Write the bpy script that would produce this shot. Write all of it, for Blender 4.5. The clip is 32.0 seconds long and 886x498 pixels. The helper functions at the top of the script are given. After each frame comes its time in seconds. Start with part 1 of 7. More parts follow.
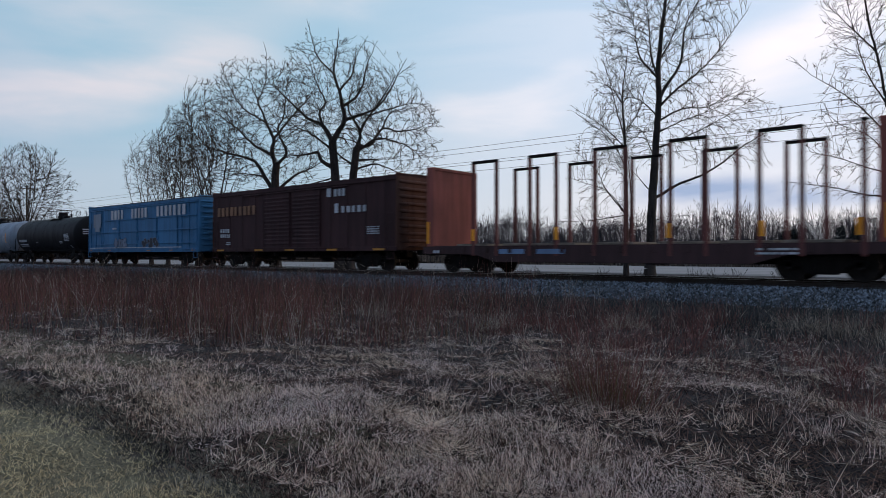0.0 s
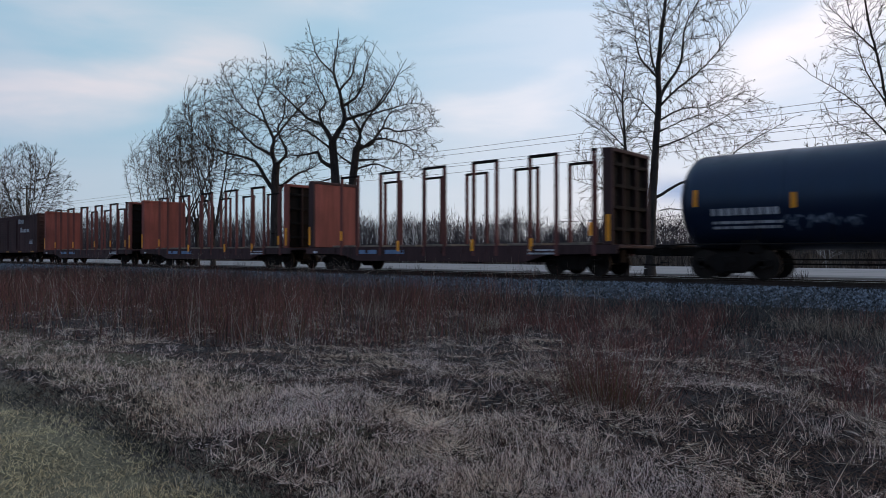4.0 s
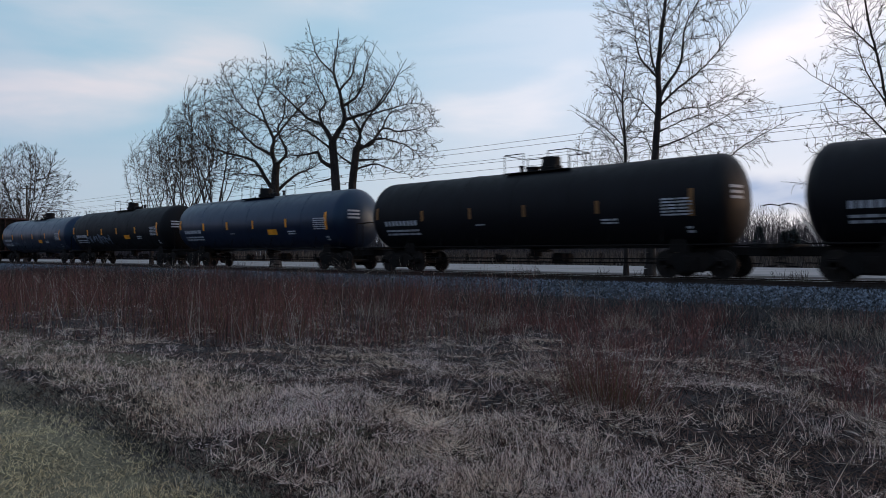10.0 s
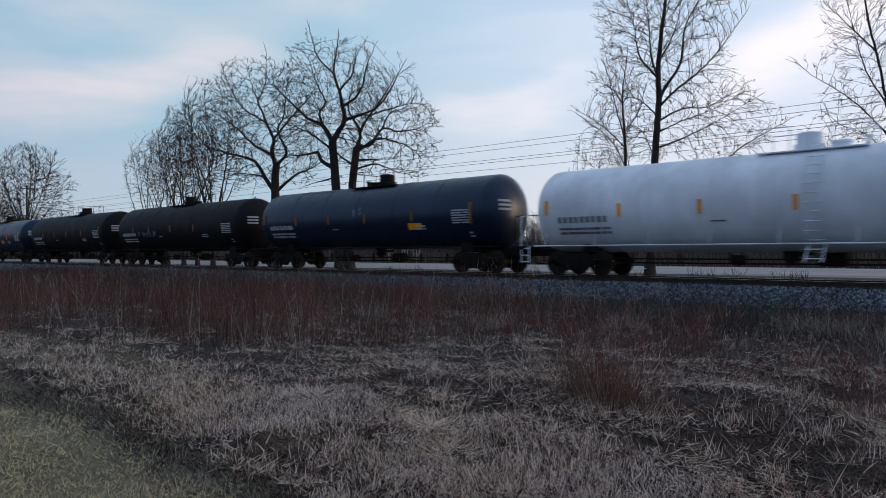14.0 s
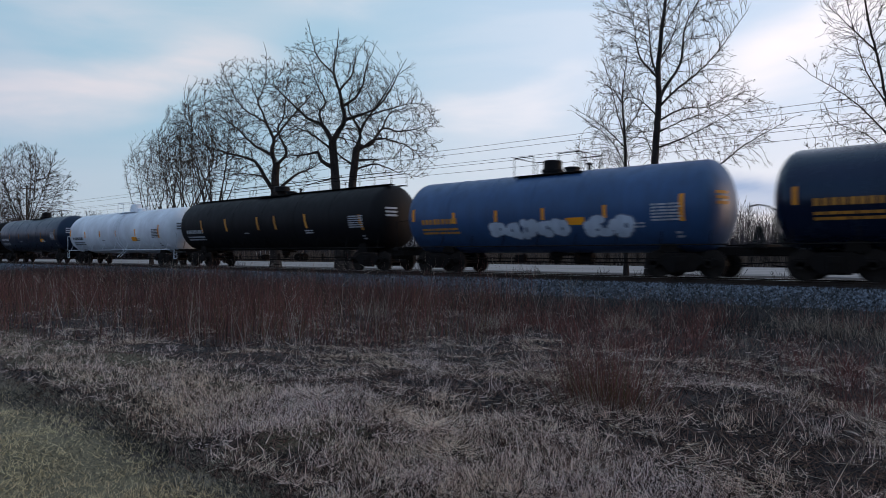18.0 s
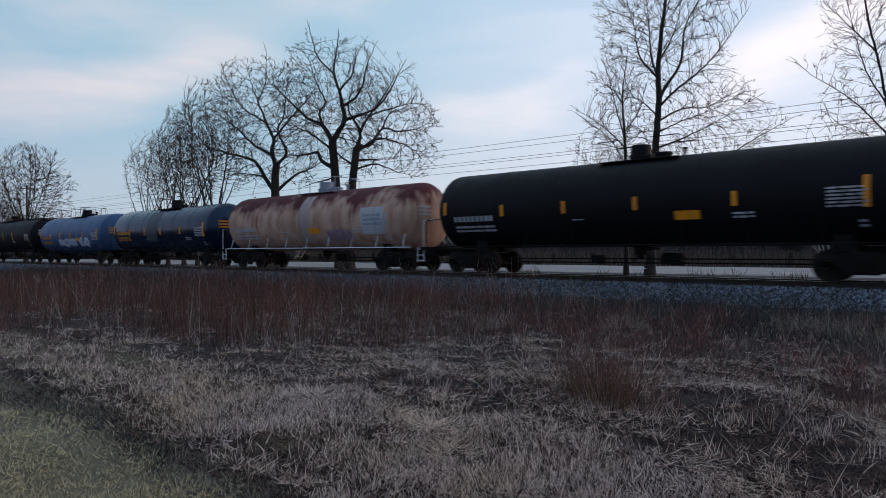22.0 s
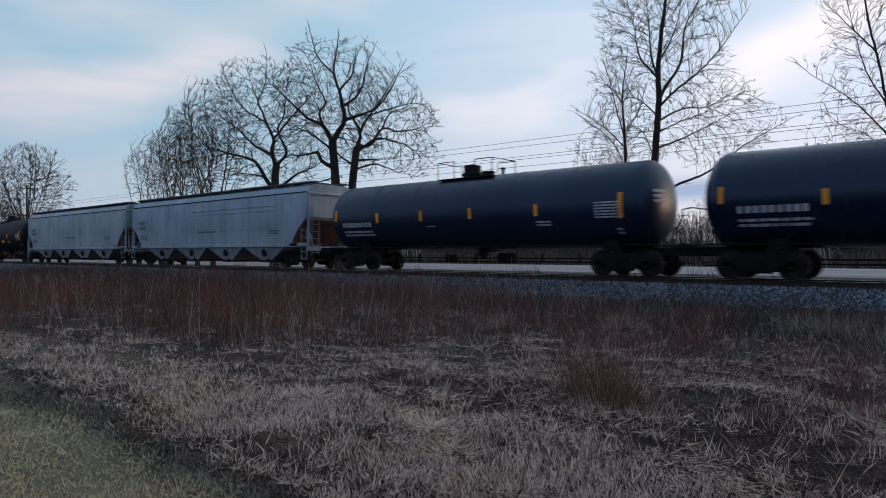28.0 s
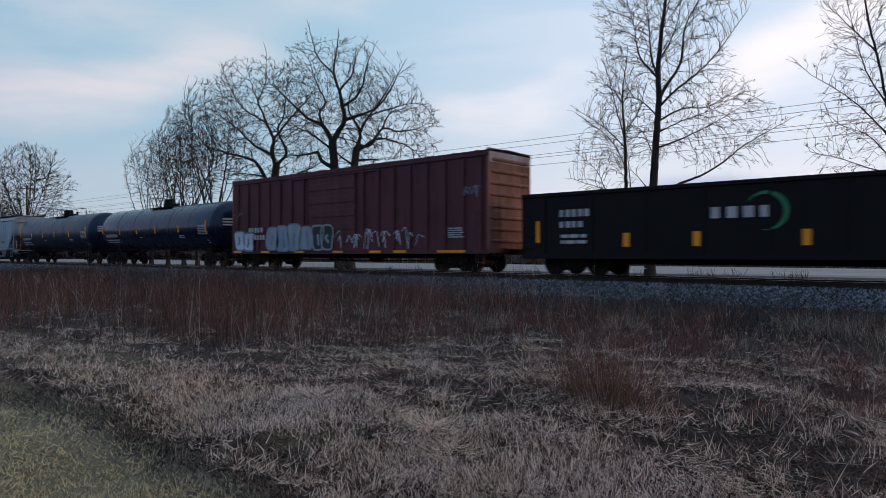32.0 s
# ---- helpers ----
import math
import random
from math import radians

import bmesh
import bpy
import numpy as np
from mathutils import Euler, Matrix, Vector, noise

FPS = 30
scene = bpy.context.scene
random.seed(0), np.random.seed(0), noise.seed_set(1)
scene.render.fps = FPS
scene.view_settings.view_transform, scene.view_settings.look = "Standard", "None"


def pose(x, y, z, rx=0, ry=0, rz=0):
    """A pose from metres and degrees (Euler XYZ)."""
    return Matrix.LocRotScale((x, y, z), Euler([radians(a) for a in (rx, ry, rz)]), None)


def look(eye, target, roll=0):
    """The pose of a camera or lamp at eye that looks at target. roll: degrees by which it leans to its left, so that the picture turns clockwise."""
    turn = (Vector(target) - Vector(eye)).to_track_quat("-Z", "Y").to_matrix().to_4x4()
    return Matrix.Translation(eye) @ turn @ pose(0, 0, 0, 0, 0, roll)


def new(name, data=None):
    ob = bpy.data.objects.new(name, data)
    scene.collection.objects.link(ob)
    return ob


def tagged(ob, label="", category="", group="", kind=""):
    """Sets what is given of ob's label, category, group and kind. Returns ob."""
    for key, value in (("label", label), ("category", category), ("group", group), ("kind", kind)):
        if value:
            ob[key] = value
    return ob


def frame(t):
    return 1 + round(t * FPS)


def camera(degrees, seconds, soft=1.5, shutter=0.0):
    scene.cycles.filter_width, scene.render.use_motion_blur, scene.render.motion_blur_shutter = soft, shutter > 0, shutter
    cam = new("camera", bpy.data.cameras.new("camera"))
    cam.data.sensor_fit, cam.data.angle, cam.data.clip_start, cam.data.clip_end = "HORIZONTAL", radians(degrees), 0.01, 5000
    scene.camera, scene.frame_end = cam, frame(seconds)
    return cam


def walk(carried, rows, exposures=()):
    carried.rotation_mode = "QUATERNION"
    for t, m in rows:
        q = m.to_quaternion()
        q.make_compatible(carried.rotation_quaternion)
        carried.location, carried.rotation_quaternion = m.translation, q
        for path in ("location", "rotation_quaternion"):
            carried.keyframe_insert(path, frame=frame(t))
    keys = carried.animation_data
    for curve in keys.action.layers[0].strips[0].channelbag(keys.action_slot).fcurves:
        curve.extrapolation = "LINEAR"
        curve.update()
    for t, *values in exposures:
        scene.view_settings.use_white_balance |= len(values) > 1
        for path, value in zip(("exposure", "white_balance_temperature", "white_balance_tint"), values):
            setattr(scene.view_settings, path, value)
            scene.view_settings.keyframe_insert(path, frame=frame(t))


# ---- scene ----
# The camera stands still beside the line; the train rolls past it towards -x.
TURN = 41.46          # degrees from the square view of the track
EYE = (0.0, 0.0, 1.60)
cam = camera(66.3, 32.0, soft=0.85, shutter=0.42)
aim = (EYE[0] - 10 * math.sin(radians(TURN)), EYE[1] + 10 * math.cos(radians(TURN)), EYE[2] + 0.075)
walk(cam, [(0.0, look(EYE, aim)), (32.0, look(EYE, aim))], exposures=[(0.0, 0.0), (32.0, 0.0)])

# ---- world and light: dusk, the sun low behind thin cloud ----
SUN_AZ = 38.0          # degrees from +y towards +x
SUN_EL = 5.0
world = bpy.data.worlds.new("dusk_sky")
scene.world = world
world.use_nodes = True
wn, wl = world.node_tree.nodes, world.node_tree.links
wn.clear()
w_out = wn.new("ShaderNodeOutputWorld")
w_bg = wn.new("ShaderNodeBackground")
w_bg.inputs["Strength"].default_value = 1.38
w_sky = wn.new("ShaderNodeTexSky")
w_sky.sky_type = 'NISHITA'
w_sky.sun_disc = False
w_sky.sun_elevation = radians(SUN_EL)
w_sky.sun_rotation = radians(SUN_AZ)
w_sky.air_density, w_sky.dust_density, w_sky.ozone_density = 1.0, 0.6, 2.5
def w_math(op, a, b, clamp=False):
    m = wn.new("ShaderNodeMath")
    m.operation, m.use_clamp = op, clamp
    for k, q in enumerate((a, b)):
        if isinstance(q, (int, float)):
            m.inputs[k].default_value = q
        else:
            wl.new(q, m.inputs[k])
    return m.outputs[0]


def w_mix(fac, a, b, blend='MIX'):
    m = wn.new("ShaderNodeMix")
    m.data_type, m.blend_type = 'RGBA', blend
    for k, q in ((0, fac), (6, a), (7, b)):
        if isinstance(q, (int, float)):
            m.inputs[k].default_value = q
        elif isinstance(q, tuple):
            m.inputs[k].default_value = (*q, 1)
        else:
            wl.new(q, m.inputs[k])
    return m.outputs[2]


def w_range(value, a, b, c=0.0, d=1.0):
    m = wn.new("ShaderNodeMapRange")
    m.interpolation_type = 'SMOOTHSTEP'
    for key, q in (("From Min", a), ("From Max", b), ("To Min", c), ("To Max", d)):
        m.inputs[key].default_value = q
    wl.new(value, m.inputs["Value"])
    return m.outputs["Result"]


w_tc = wn.new("ShaderNodeTexCoord")
w_sep = wn.new("ShaderNodeSeparateXYZ")
wl.new(w_tc.outputs["Generated"], w_sep.inputs[0])
# nearness to the afterglow, 1 towards it and 0 away from it
GLOW_AZ = radians(6.0)
w_dot = wn.new("ShaderNodeVectorMath")
w_dot.operation = 'DOT_PRODUCT'
wl.new(w_tc.outputs["Generated"], w_dot.inputs[0])
w_dot.inputs[1].default_value = (math.sin(GLOW_AZ) * 0.97, math.cos(GLOW_AZ) * 0.97, 0.22)
w_near = w_range(w_dot.outputs["Value"], 0.42, 1.0)
w_back = w_range(w_dot.outputs["Value"], -0.35, 0.45)
# a clear sky under a veil of thin high cloud
w_clear = w_mix(1.0, w_sky.outputs["Color"], (0.065, 0.068, 0.08), 'MULTIPLY')
w_veil = w_mix(w_near, (0.315, 0.50, 0.625), (0.57, 0.67, 0.82))
w_haze = w_mix(w_near, (0.40, 0.495, 0.595), (0.82, 0.76, 0.79))
w_veil = w_mix(w_range(w_sep.outputs["Z"], 0.0, 0.30, 0.9, 0.0), w_veil, w_haze)
w_base = w_mix(0.78, w_clear, w_veil)


def cloud_field(scale, turn, stretch, detail, lo, hi, shift=(0, 0, 0)):
    mp = wn.new("ShaderNodeMapping")
    mp.inputs["Rotation"].default_value = turn
    mp.inputs["Scale"].default_value = stretch
    mp.inputs["Location"].default_value = shift
    wl.new(w_tc.outputs["Generated"], mp.inputs["Vector"])
    n = wn.new("ShaderNodeTexNoise")
    n.inputs["Scale"].default_value, n.inputs["Detail"].default_value = scale, detail
    n.inputs["Roughness"].default_value, n.inputs["Distortion"].default_value = 0.50, 0.4
    wl.new(mp.outputs["Vector"], n.inputs["Vector"])
    return w_range(n.outputs["Fac"], lo, hi)


w_tint = w_mix(w_near, (0.60, 0.56, 0.59), (0.88, 0.79, 0.80))
# long soft bands of cloud that rise towards the afterglow
w_az = w_math('ARCTAN2', w_sep.outputs["X"], w_sep.outputs["Y"])
w_rag = cloud_field(2.2, (0, 0, radians(30)), (1.0, 1.0, 3.0), 5.0, 0.25, 0.75)
w_wisp = cloud_field(3.4, (radians(6), radians(14), radians(35)), (1.0, 1.2, 4.5), 6.0, 0.36, 0.70, (0.4, 0.1, 0.55))
w_el = w_math('ADD', w_sep.outputs["Z"], w_math('MULTIPLY', w_math('SUBTRACT', w_rag, 0.5), 0.05))


def band(az0, el0, slope, width, lo, hi, fade):
    line = w_math('ADD', w_math('MULTIPLY', w_math('SUBTRACT', w_az, radians(az0)), slope), el0)
    gap = w_math('ABSOLUTE', w_math('SUBTRACT', w_el, line), 0.0)
    m = w_range(gap, 0.0, width, 1.0, 0.0)
    m = w_math('MULTIPLY', m, w_range(w_az, radians(lo - fade), radians(lo + fade)))
    m = w_math('MULTIPLY', m, w_range(w_az, radians(hi - fade), radians(hi + fade), 1.0, 0.0))
    return w_math('MULTIPLY', m, w_math('ADD', w_math('MULTIPLY', w_wisp, 0.55), 0.45), True)


for m, k in ((band(-18, 0.232, 0.30, 0.056, -19, 60, 4), 0.72), (band(-34, 0.222, 0.10, 0.040, -43, -31, 4), 0.62),
             (band(-66, 0.226, 0.20, 0.056, -150, -57, 6), 0.9), (band(-58, 0.300, 0.45, 0.065, -70, -44, 7), 0.5), (band(-50, 0.40, 0.25, 0.08, -75, -20, 9), 0.35)):
    w_base = w_mix(w_math('MULTIPLY', m, k), w_base, w_tint)
w_base = w_mix(w_math('MULTIPLY', w_wisp, 0.16), w_base, w_tint)
w_base = w_mix(w_math('MULTIPLY', band(-16, 0.074, 0.03, 0.028, -25, 40, 4), 1.3, True), w_base, (0.28, 0.35, 0.50))
# the sky away from the afterglow is duller
w_dim = w_mix(w_back, (0.765, 0.70, 0.80), (1.0, 1.0, 1.0))
w_base = w_mix(1.0, w_base, w_dim, 'MULTIPLY')
w_high = w_mix(w_range(w_sep.outputs["Z"], 0.36, 0.85), (1.0, 1.0, 1.0), (1.12, 1.02, 1.06))
wl.new(w_mix(1.0, w_base, w_high, 'MULTIPLY'), w_bg.inputs["Color"])
wl.new(w_bg.outputs[0], w_out.inputs[0])

sun = new("sun", bpy.data.lights.new("sun", 'SUN'))
sun.data.energy, sun.data.angle, sun.data.color = 0.8, radians(10), (1.0, 0.62, 0.38)
az, el = radians(SUN_AZ), radians(SUN_EL)
sun.matrix_basis = look((math.sin(az) * math.cos(el) * 100, math.cos(az) * math.cos(el) * 100, math.sin(el) * 100), (0, 0, 0))


# ---- materials ----
def nodes_of(name):
    m = bpy.data.materials.new(name)
    m.use_nodes = True
    n = m.node_tree.nodes
    return m, n, m.node_tree.links, n["Principled BSDF"]


def shade(c, k):
    return (min(1, c[0] * k), min(1, c[1] * k), min(1, c[2] * k), 1)


def rough_mat(name, low, high, scale=3.0, rough=0.9, bump=0.3, fine=40.0, metal=0.0, island=False, spec=0.3, rand=0.0, stretch=(1, 1, 1)):
    """Colour that wanders between two tones at a coarse and a fine scale, with a fine relief."""
    m, n, l, b = nodes_of(name)
    tc = n.new("ShaderNodeTexCoord")
    mp = n.new("ShaderNodeMapping")
    mp.inputs["Scale"].default_value = stretch
    l.new(tc.outputs["Object"], mp.inputs["Vector"])
    a = n.new("ShaderNodeTexNoise")
    a.inputs["Scale"].default_value, a.inputs["Detail"].default_value = scale, 6
    l.new(mp.outputs["Vector"], a.inputs["Vector"])
    f = n.new("ShaderNodeTexNoise")
    f.inputs["Scale"].default_value, f.inputs["Detail"].default_value = fine, 4
    l.new(mp.outputs["Vector"], f.inputs["Vector"])
    mix = n.new("ShaderNodeMath")
    mix.operation = 'MULTIPLY_ADD'
    l.new(f.outputs["Fac"], mix.inputs[0])
    mix.inputs[1].default_value = 0.45
    l.new(a.outputs["Fac"], mix.inputs[2])
    r = n.new("ShaderNodeValToRGB")
    r.color_ramp.elements[0].position, r.color_ramp.elements[0].color = 0.50, (*low, 1)
    r.color_ramp.elements[1].position, r.color_ramp.elements[1].color = 0.92, (*high, 1)
    if island or rand:
        g = n.new("ShaderNodeNewGeometry") if island else n.new("ShaderNodeObjectInfo")
        k = n.new("ShaderNodeMath")
        k.operation = 'MULTIPLY_ADD'
        l.new(g.outputs["Random Per Island" if island else "Random"], k.inputs[0])
        k.inputs[1].default_value = 0.6 if island else rand
        s = n.new("ShaderNodeMath")
        s.operation = 'SUBTRACT'
        l.new(mix.outputs[0], s.inputs[0])
        s.inputs[1].default_value = 0.3 if island else rand / 2
        l.new(s.outputs[0], k.inputs[2])
        l.new(k.outputs[0], r.inputs["Fac"])
    else:
        l.new(mix.outputs[0], r.inputs["Fac"])
    l.new(r.outputs["Color"], b.inputs["Base Color"])
    b.inputs["Roughness"].default_value, b.inputs["Metallic"].default_value = rough, metal
    b.inputs["Specular IOR Level"].default_value = spec
    if bump:
        bp = n.new("ShaderNodeBump")
        bp.inputs["Strength"].default_value, bp.inputs["Distance"].default_value = bump, 0.02
        l.new(f.outputs["Fac"], bp.inputs["Height"])
        l.new(bp.outputs["Normal"], b.inputs["Normal"])
    return m


def paint(name, col, dirt=(0.05, 0.04, 0.035), rough=0.45, amount=0.5, streak=1.0, spec=0.4, top=None, sky_sheen=(1.0, 1.0, 1.0)):
    """Weathered railway paint: broad fading, upright streaks of grime, fine speckle. top: rust that runs down from the
    crown. The sheen colour stands in for a bluer reflected sky.
    """
    m, n, l, b = nodes_of(name)
    tc = n.new("ShaderNodeTexCoord")
    mp = n.new("ShaderNodeMapping")
    mp.inputs["Scale"].default_value = (2.2, 2.2, 0.22)
    l.new(tc.outputs["Object"], mp.inputs["Vector"])
    s = n.new("ShaderNodeTexNoise")
    s.inputs["Scale"].default_value, s.inputs["Detail"].default_value = 1.6, 7
    l.new(mp.outputs["Vector"], s.inputs["Vector"])
    big = n.new("ShaderNodeTexNoise")
    big.inputs["Scale"].default_value, big.inputs["Detail"].default_value = 0.55, 5
    l.new(tc.outputs["Object"], big.inputs["Vector"])
    fine = n.new("ShaderNodeTexNoise")
    fine.inputs["Scale"].default_value, fine.inputs["Detail"].default_value = 26, 4
    l.new(tc.outputs["Object"], fine.inputs["Vector"])
    r1 = n.new("ShaderNodeValToRGB")
    r1.color_ramp.elements[0].position, r1.color_ramp.elements[0].color = 0.3, shade(col, 0.78)
    r1.color_ramp.elements[1].position, r1.color_ramp.elements[1].color = 0.72, shade(col, 1.22)
    l.new(big.outputs["Fac"], r1.inputs["Fac"])
    ad = n.new("ShaderNodeMath")
    ad.operation = 'MULTIPLY_ADD'
    l.new(fine.outputs["Fac"], ad.inputs[0])
    ad.inputs[1].default_value = 0.35
    l.new(s.outputs["Fac"], ad.inputs[2])
    r2 = n.new("ShaderNodeValToRGB")
    r2.color_ramp.elements[0].position, r2.color_ramp.elements[0].color = 0.58, (0, 0, 0, 1)
    r2.color_ramp.elements[1].position, r2.color_ramp.elements[1].color = 0.95, (streak, streak, streak, 1)
    l.new(ad.outputs[0], r2.inputs["Fac"])
    mul = n.new("ShaderNodeMath")
    mul.operation = 'MULTIPLY'
    l.new(r2.outputs["Color"], mul.inputs[0])
    mul.inputs[1].default_value = amount
    mx = n.new("ShaderNodeMix")
    mx.data_type = 'RGBA'
    l.new(mul.outputs[0], mx.inputs[0])
    l.new(r1.outputs["Color"], mx.inputs[6])
    mx.inputs[7].default_value = (*dirt, 1)
    out = mx.outputs[2]
    if top:
        sp = n.new("ShaderNodeSeparateXYZ")
        l.new(tc.outputs["Object"], sp.inputs[0])
        st = n.new("ShaderNodeMath")
        st.operation = 'MULTIPLY_ADD'
        l.new(s.outputs["Fac"], st.inputs[0])
        st.inputs[1].default_value = 1.3
        wide = n.new("ShaderNodeMath")
        wide.operation = 'MULTIPLY_ADD'
        l.new(big.outputs["Fac"], wide.inputs[0])
        wide.inputs[1].default_value = 4.6
        l.new(sp.outputs["Z"], wide.inputs[2])
        l.new(wide.outputs[0], st.inputs[2])
        mr = n.new("ShaderNodeMapRange")
        mr.inputs["From Min"].default_value, mr.inputs["From Max"].default_value = top[1], top[2]
        l.new(st.outputs[0], mr.inputs["Value"])
        m2 = n.new("ShaderNodeMix")
        m2.data_type = 'RGBA'
        l.new(mr.outputs["Result"], m2.inputs[0])
        l.new(out, m2.inputs[6])
        m2.inputs[7].default_value = (*top[0], 1)
        out = m2.outputs[2]
    l.new(out, b.inputs["Base Color"])
    rr = n.new("ShaderNodeMapRange")
    rr.inputs["To Min"].default_value, rr.inputs["To Max"].default_value = rough - 0.1, rough + 0.25
    l.new(ad.outputs[0], rr.inputs["Value"])
    l.new(rr.outputs["Result"], b.inputs["Roughness"])
    b.inputs["Specular IOR Level"].default_value = spec
    b.inputs["Specular Tint"].default_value = (*sky_sheen, 1)
    bp = n.new("ShaderNodeBump")
    bp.inputs["Strength"].default_value, bp.inputs["Distance"].default_value = 0.12, 0.01
    l.new(ad.outputs[0], bp.inputs["Height"])
    l.new(bp.outputs["Normal"], b.inputs["Normal"])
    return m


MAT = {}
MAT["steel_dark"] = paint("dark_running_gear", (0.010, 0.009, 0.0085), dirt=(0.020, 0.014, 0.011), rough=0.8, amount=0.5, spec=0.15)
MAT["wheel"] = rough_mat("wheel_steel", (0.008, 0.007, 0.006), (0.024, 0.019, 0.016), scale=4, rough=0.7, metal=0.1, spec=0.15)
MAT["rail"] = rough_mat("rail_web", (0.02, 0.014, 0.011), (0.05, 0.034, 0.026), scale=1.2, rough=0.8, metal=0.2)
MAT["railhead"] = rough_mat("rail_head_worn", (0.28, 0.28, 0.29), (0.42, 0.42, 0.44), scale=3, rough=0.3, metal=1.0, bump=0.05)
MAT["tie"] = rough_mat("tie_wood", (0.02, 0.017, 0.014), (0.07, 0.06, 0.05), scale=6, island=True)
MAT["ballast"] = rough_mat("ballast_stone", (0.018, 0.023, 0.031), (0.23, 0.268, 0.32), scale=9, island=True, bump=0.5)
MAT["ballast_bed"] = rough_mat("ballast_bed", (0.018, 0.021, 0.026), (0.11, 0.12, 0.14), scale=24, fine=60, bump=1.0)
def ground_mat():
    # soil and thatch tone, darkened in colour for the shade between blades
    m = rough_mat("ground_thatch_shaded", (0.010, 0.007, 0.008), (0.055, 0.041, 0.038), scale=1.6, fine=30, bump=1.0)
    n, l = m.node_tree.nodes, m.node_tree.links
    b = n["Principled BSDF"]
    dark = b.inputs["Base Color"].links[0].from_socket
    tc = n.new("ShaderNodeTexCoord")
    sp = n.new("ShaderNodeSeparateXYZ")
    l.new(tc.outputs["Object"], sp.inputs[0])
    ns = n.new("ShaderNodeTexNoise")
    ns.inputs["Scale"].default_value = 2.4
    l.new(tc.outputs["Object"], ns.inputs["Vector"])
    ad = n.new("ShaderNodeMath")
    ad.operation = 'ADD'
    l.new(sp.outputs["Y"], ad.inputs[0])
    l.new(ns.outputs["Fac"], ad.inputs[1])
    mr = n.new("ShaderNodeValToRGB")
    e = mr.color_ramp.elements
    e[0].position, e[0].color = 0.44, (1, 1, 1, 1)
    e[1].position, e[1].color = 0.50, (0, 0, 0, 1)
    for q, c in ((0.59, 0.0), (0.64, 0.75), (0.86, 0.65), (0.93, 0.0)):
        k = e.new(q)
        k.color = (c, c, c, 1)
    dv = n.new("ShaderNodeMath")
    dv.operation = 'DIVIDE'
    l.new(ad.outputs[0], dv.inputs[0])
    dv.inputs[1].default_value = 6.1
    l.new(dv.outputs[0], mr.inputs["Fac"])
    fine = n.new("ShaderNodeTexNoise")
    fine.inputs["Scale"].default_value, fine.inputs["Detail"].default_value = 55, 6
    l.new(tc.outputs["Object"], fine.inputs["Vector"])
    r = n.new("ShaderNodeValToRGB")
    r.color_ramp.elements[0].position, r.color_ramp.elements[0].color = 0.38, (0.070, 0.060, 0.038, 1)
    r.color_ramp.elements[1].position, r.color_ramp.elements[1].color = 0.66, (0.25, 0.20, 0.118, 1)
    l.new(fine.outputs["Fac"], r.inputs["Fac"])
    mx = n.new("ShaderNodeMix")
    mx.data_type = 'RGBA'
    l.new(mr.outputs["Color"], mx.inputs[0])
    l.new(dark, mx.inputs[6])
    l.new(r.outputs["Color"], mx.inputs[7])
    l.new(mx.outputs[2], b.inputs["Base Color"])
    return m


MAT["ground"] = ground_mat()
# road surface: the sky's grazing reflection is painted in as a pale base
MAT["road"] = rough_mat("road_sky_glare", (0.20, 0.182, 0.176), (0.33, 0.302, 0.29), scale=0.35, fine=5, bump=0.1, rough=0.85, spec=0.12, stretch=(0.2, 1.6, 1))
MAT["bark"] = rough_mat("bark", (0.013, 0.011, 0.010), (0.055, 0.045, 0.041), scale=5, fine=30, bump=0.8, stretch=(1, 1, 0.3))
MAT["twig"] = rough_mat("twigs", (0.014, 0.011, 0.009), (0.05, 0.038, 0.03), scale=2, bump=0)
# haze of the distance is put into these lifted, purplish wood tones
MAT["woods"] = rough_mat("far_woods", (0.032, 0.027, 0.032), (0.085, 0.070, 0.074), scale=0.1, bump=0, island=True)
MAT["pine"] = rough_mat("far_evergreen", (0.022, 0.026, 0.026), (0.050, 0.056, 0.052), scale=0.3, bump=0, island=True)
MAT["yellow"] = paint("yellow_reflector", (0.95, 0.33, 0.010), rough=0.4, amount=0.25)
MAT["white_mark"] = paint("white_marking", (0.46, 0.48, 0.52), rough=0.5, amount=0.35)
MAT["blue_plate"] = paint("pale_blue_plate", (0.14, 0.23, 0.38), rough=0.5, amount=0.4)
MAT["orange_mark"] = paint("orange_marking", (0.55, 0.24, 0.03), rough=0.5, amount=0.4)
MAT["galv"] = paint("galvanised", (0.30, 0.31, 0.33), rough=0.45, amount=0.4)
MAT["wire"] = rough_mat("wire_black", (0.03, 0.03, 0.035), (0.06, 0.06, 0.065), bump=0)
MAT["pole"] = rough_mat("pole_wood", (0.03, 0.025, 0.02), (0.09, 0.075, 0.06), scale=3, stretch=(1, 1, 0.2))


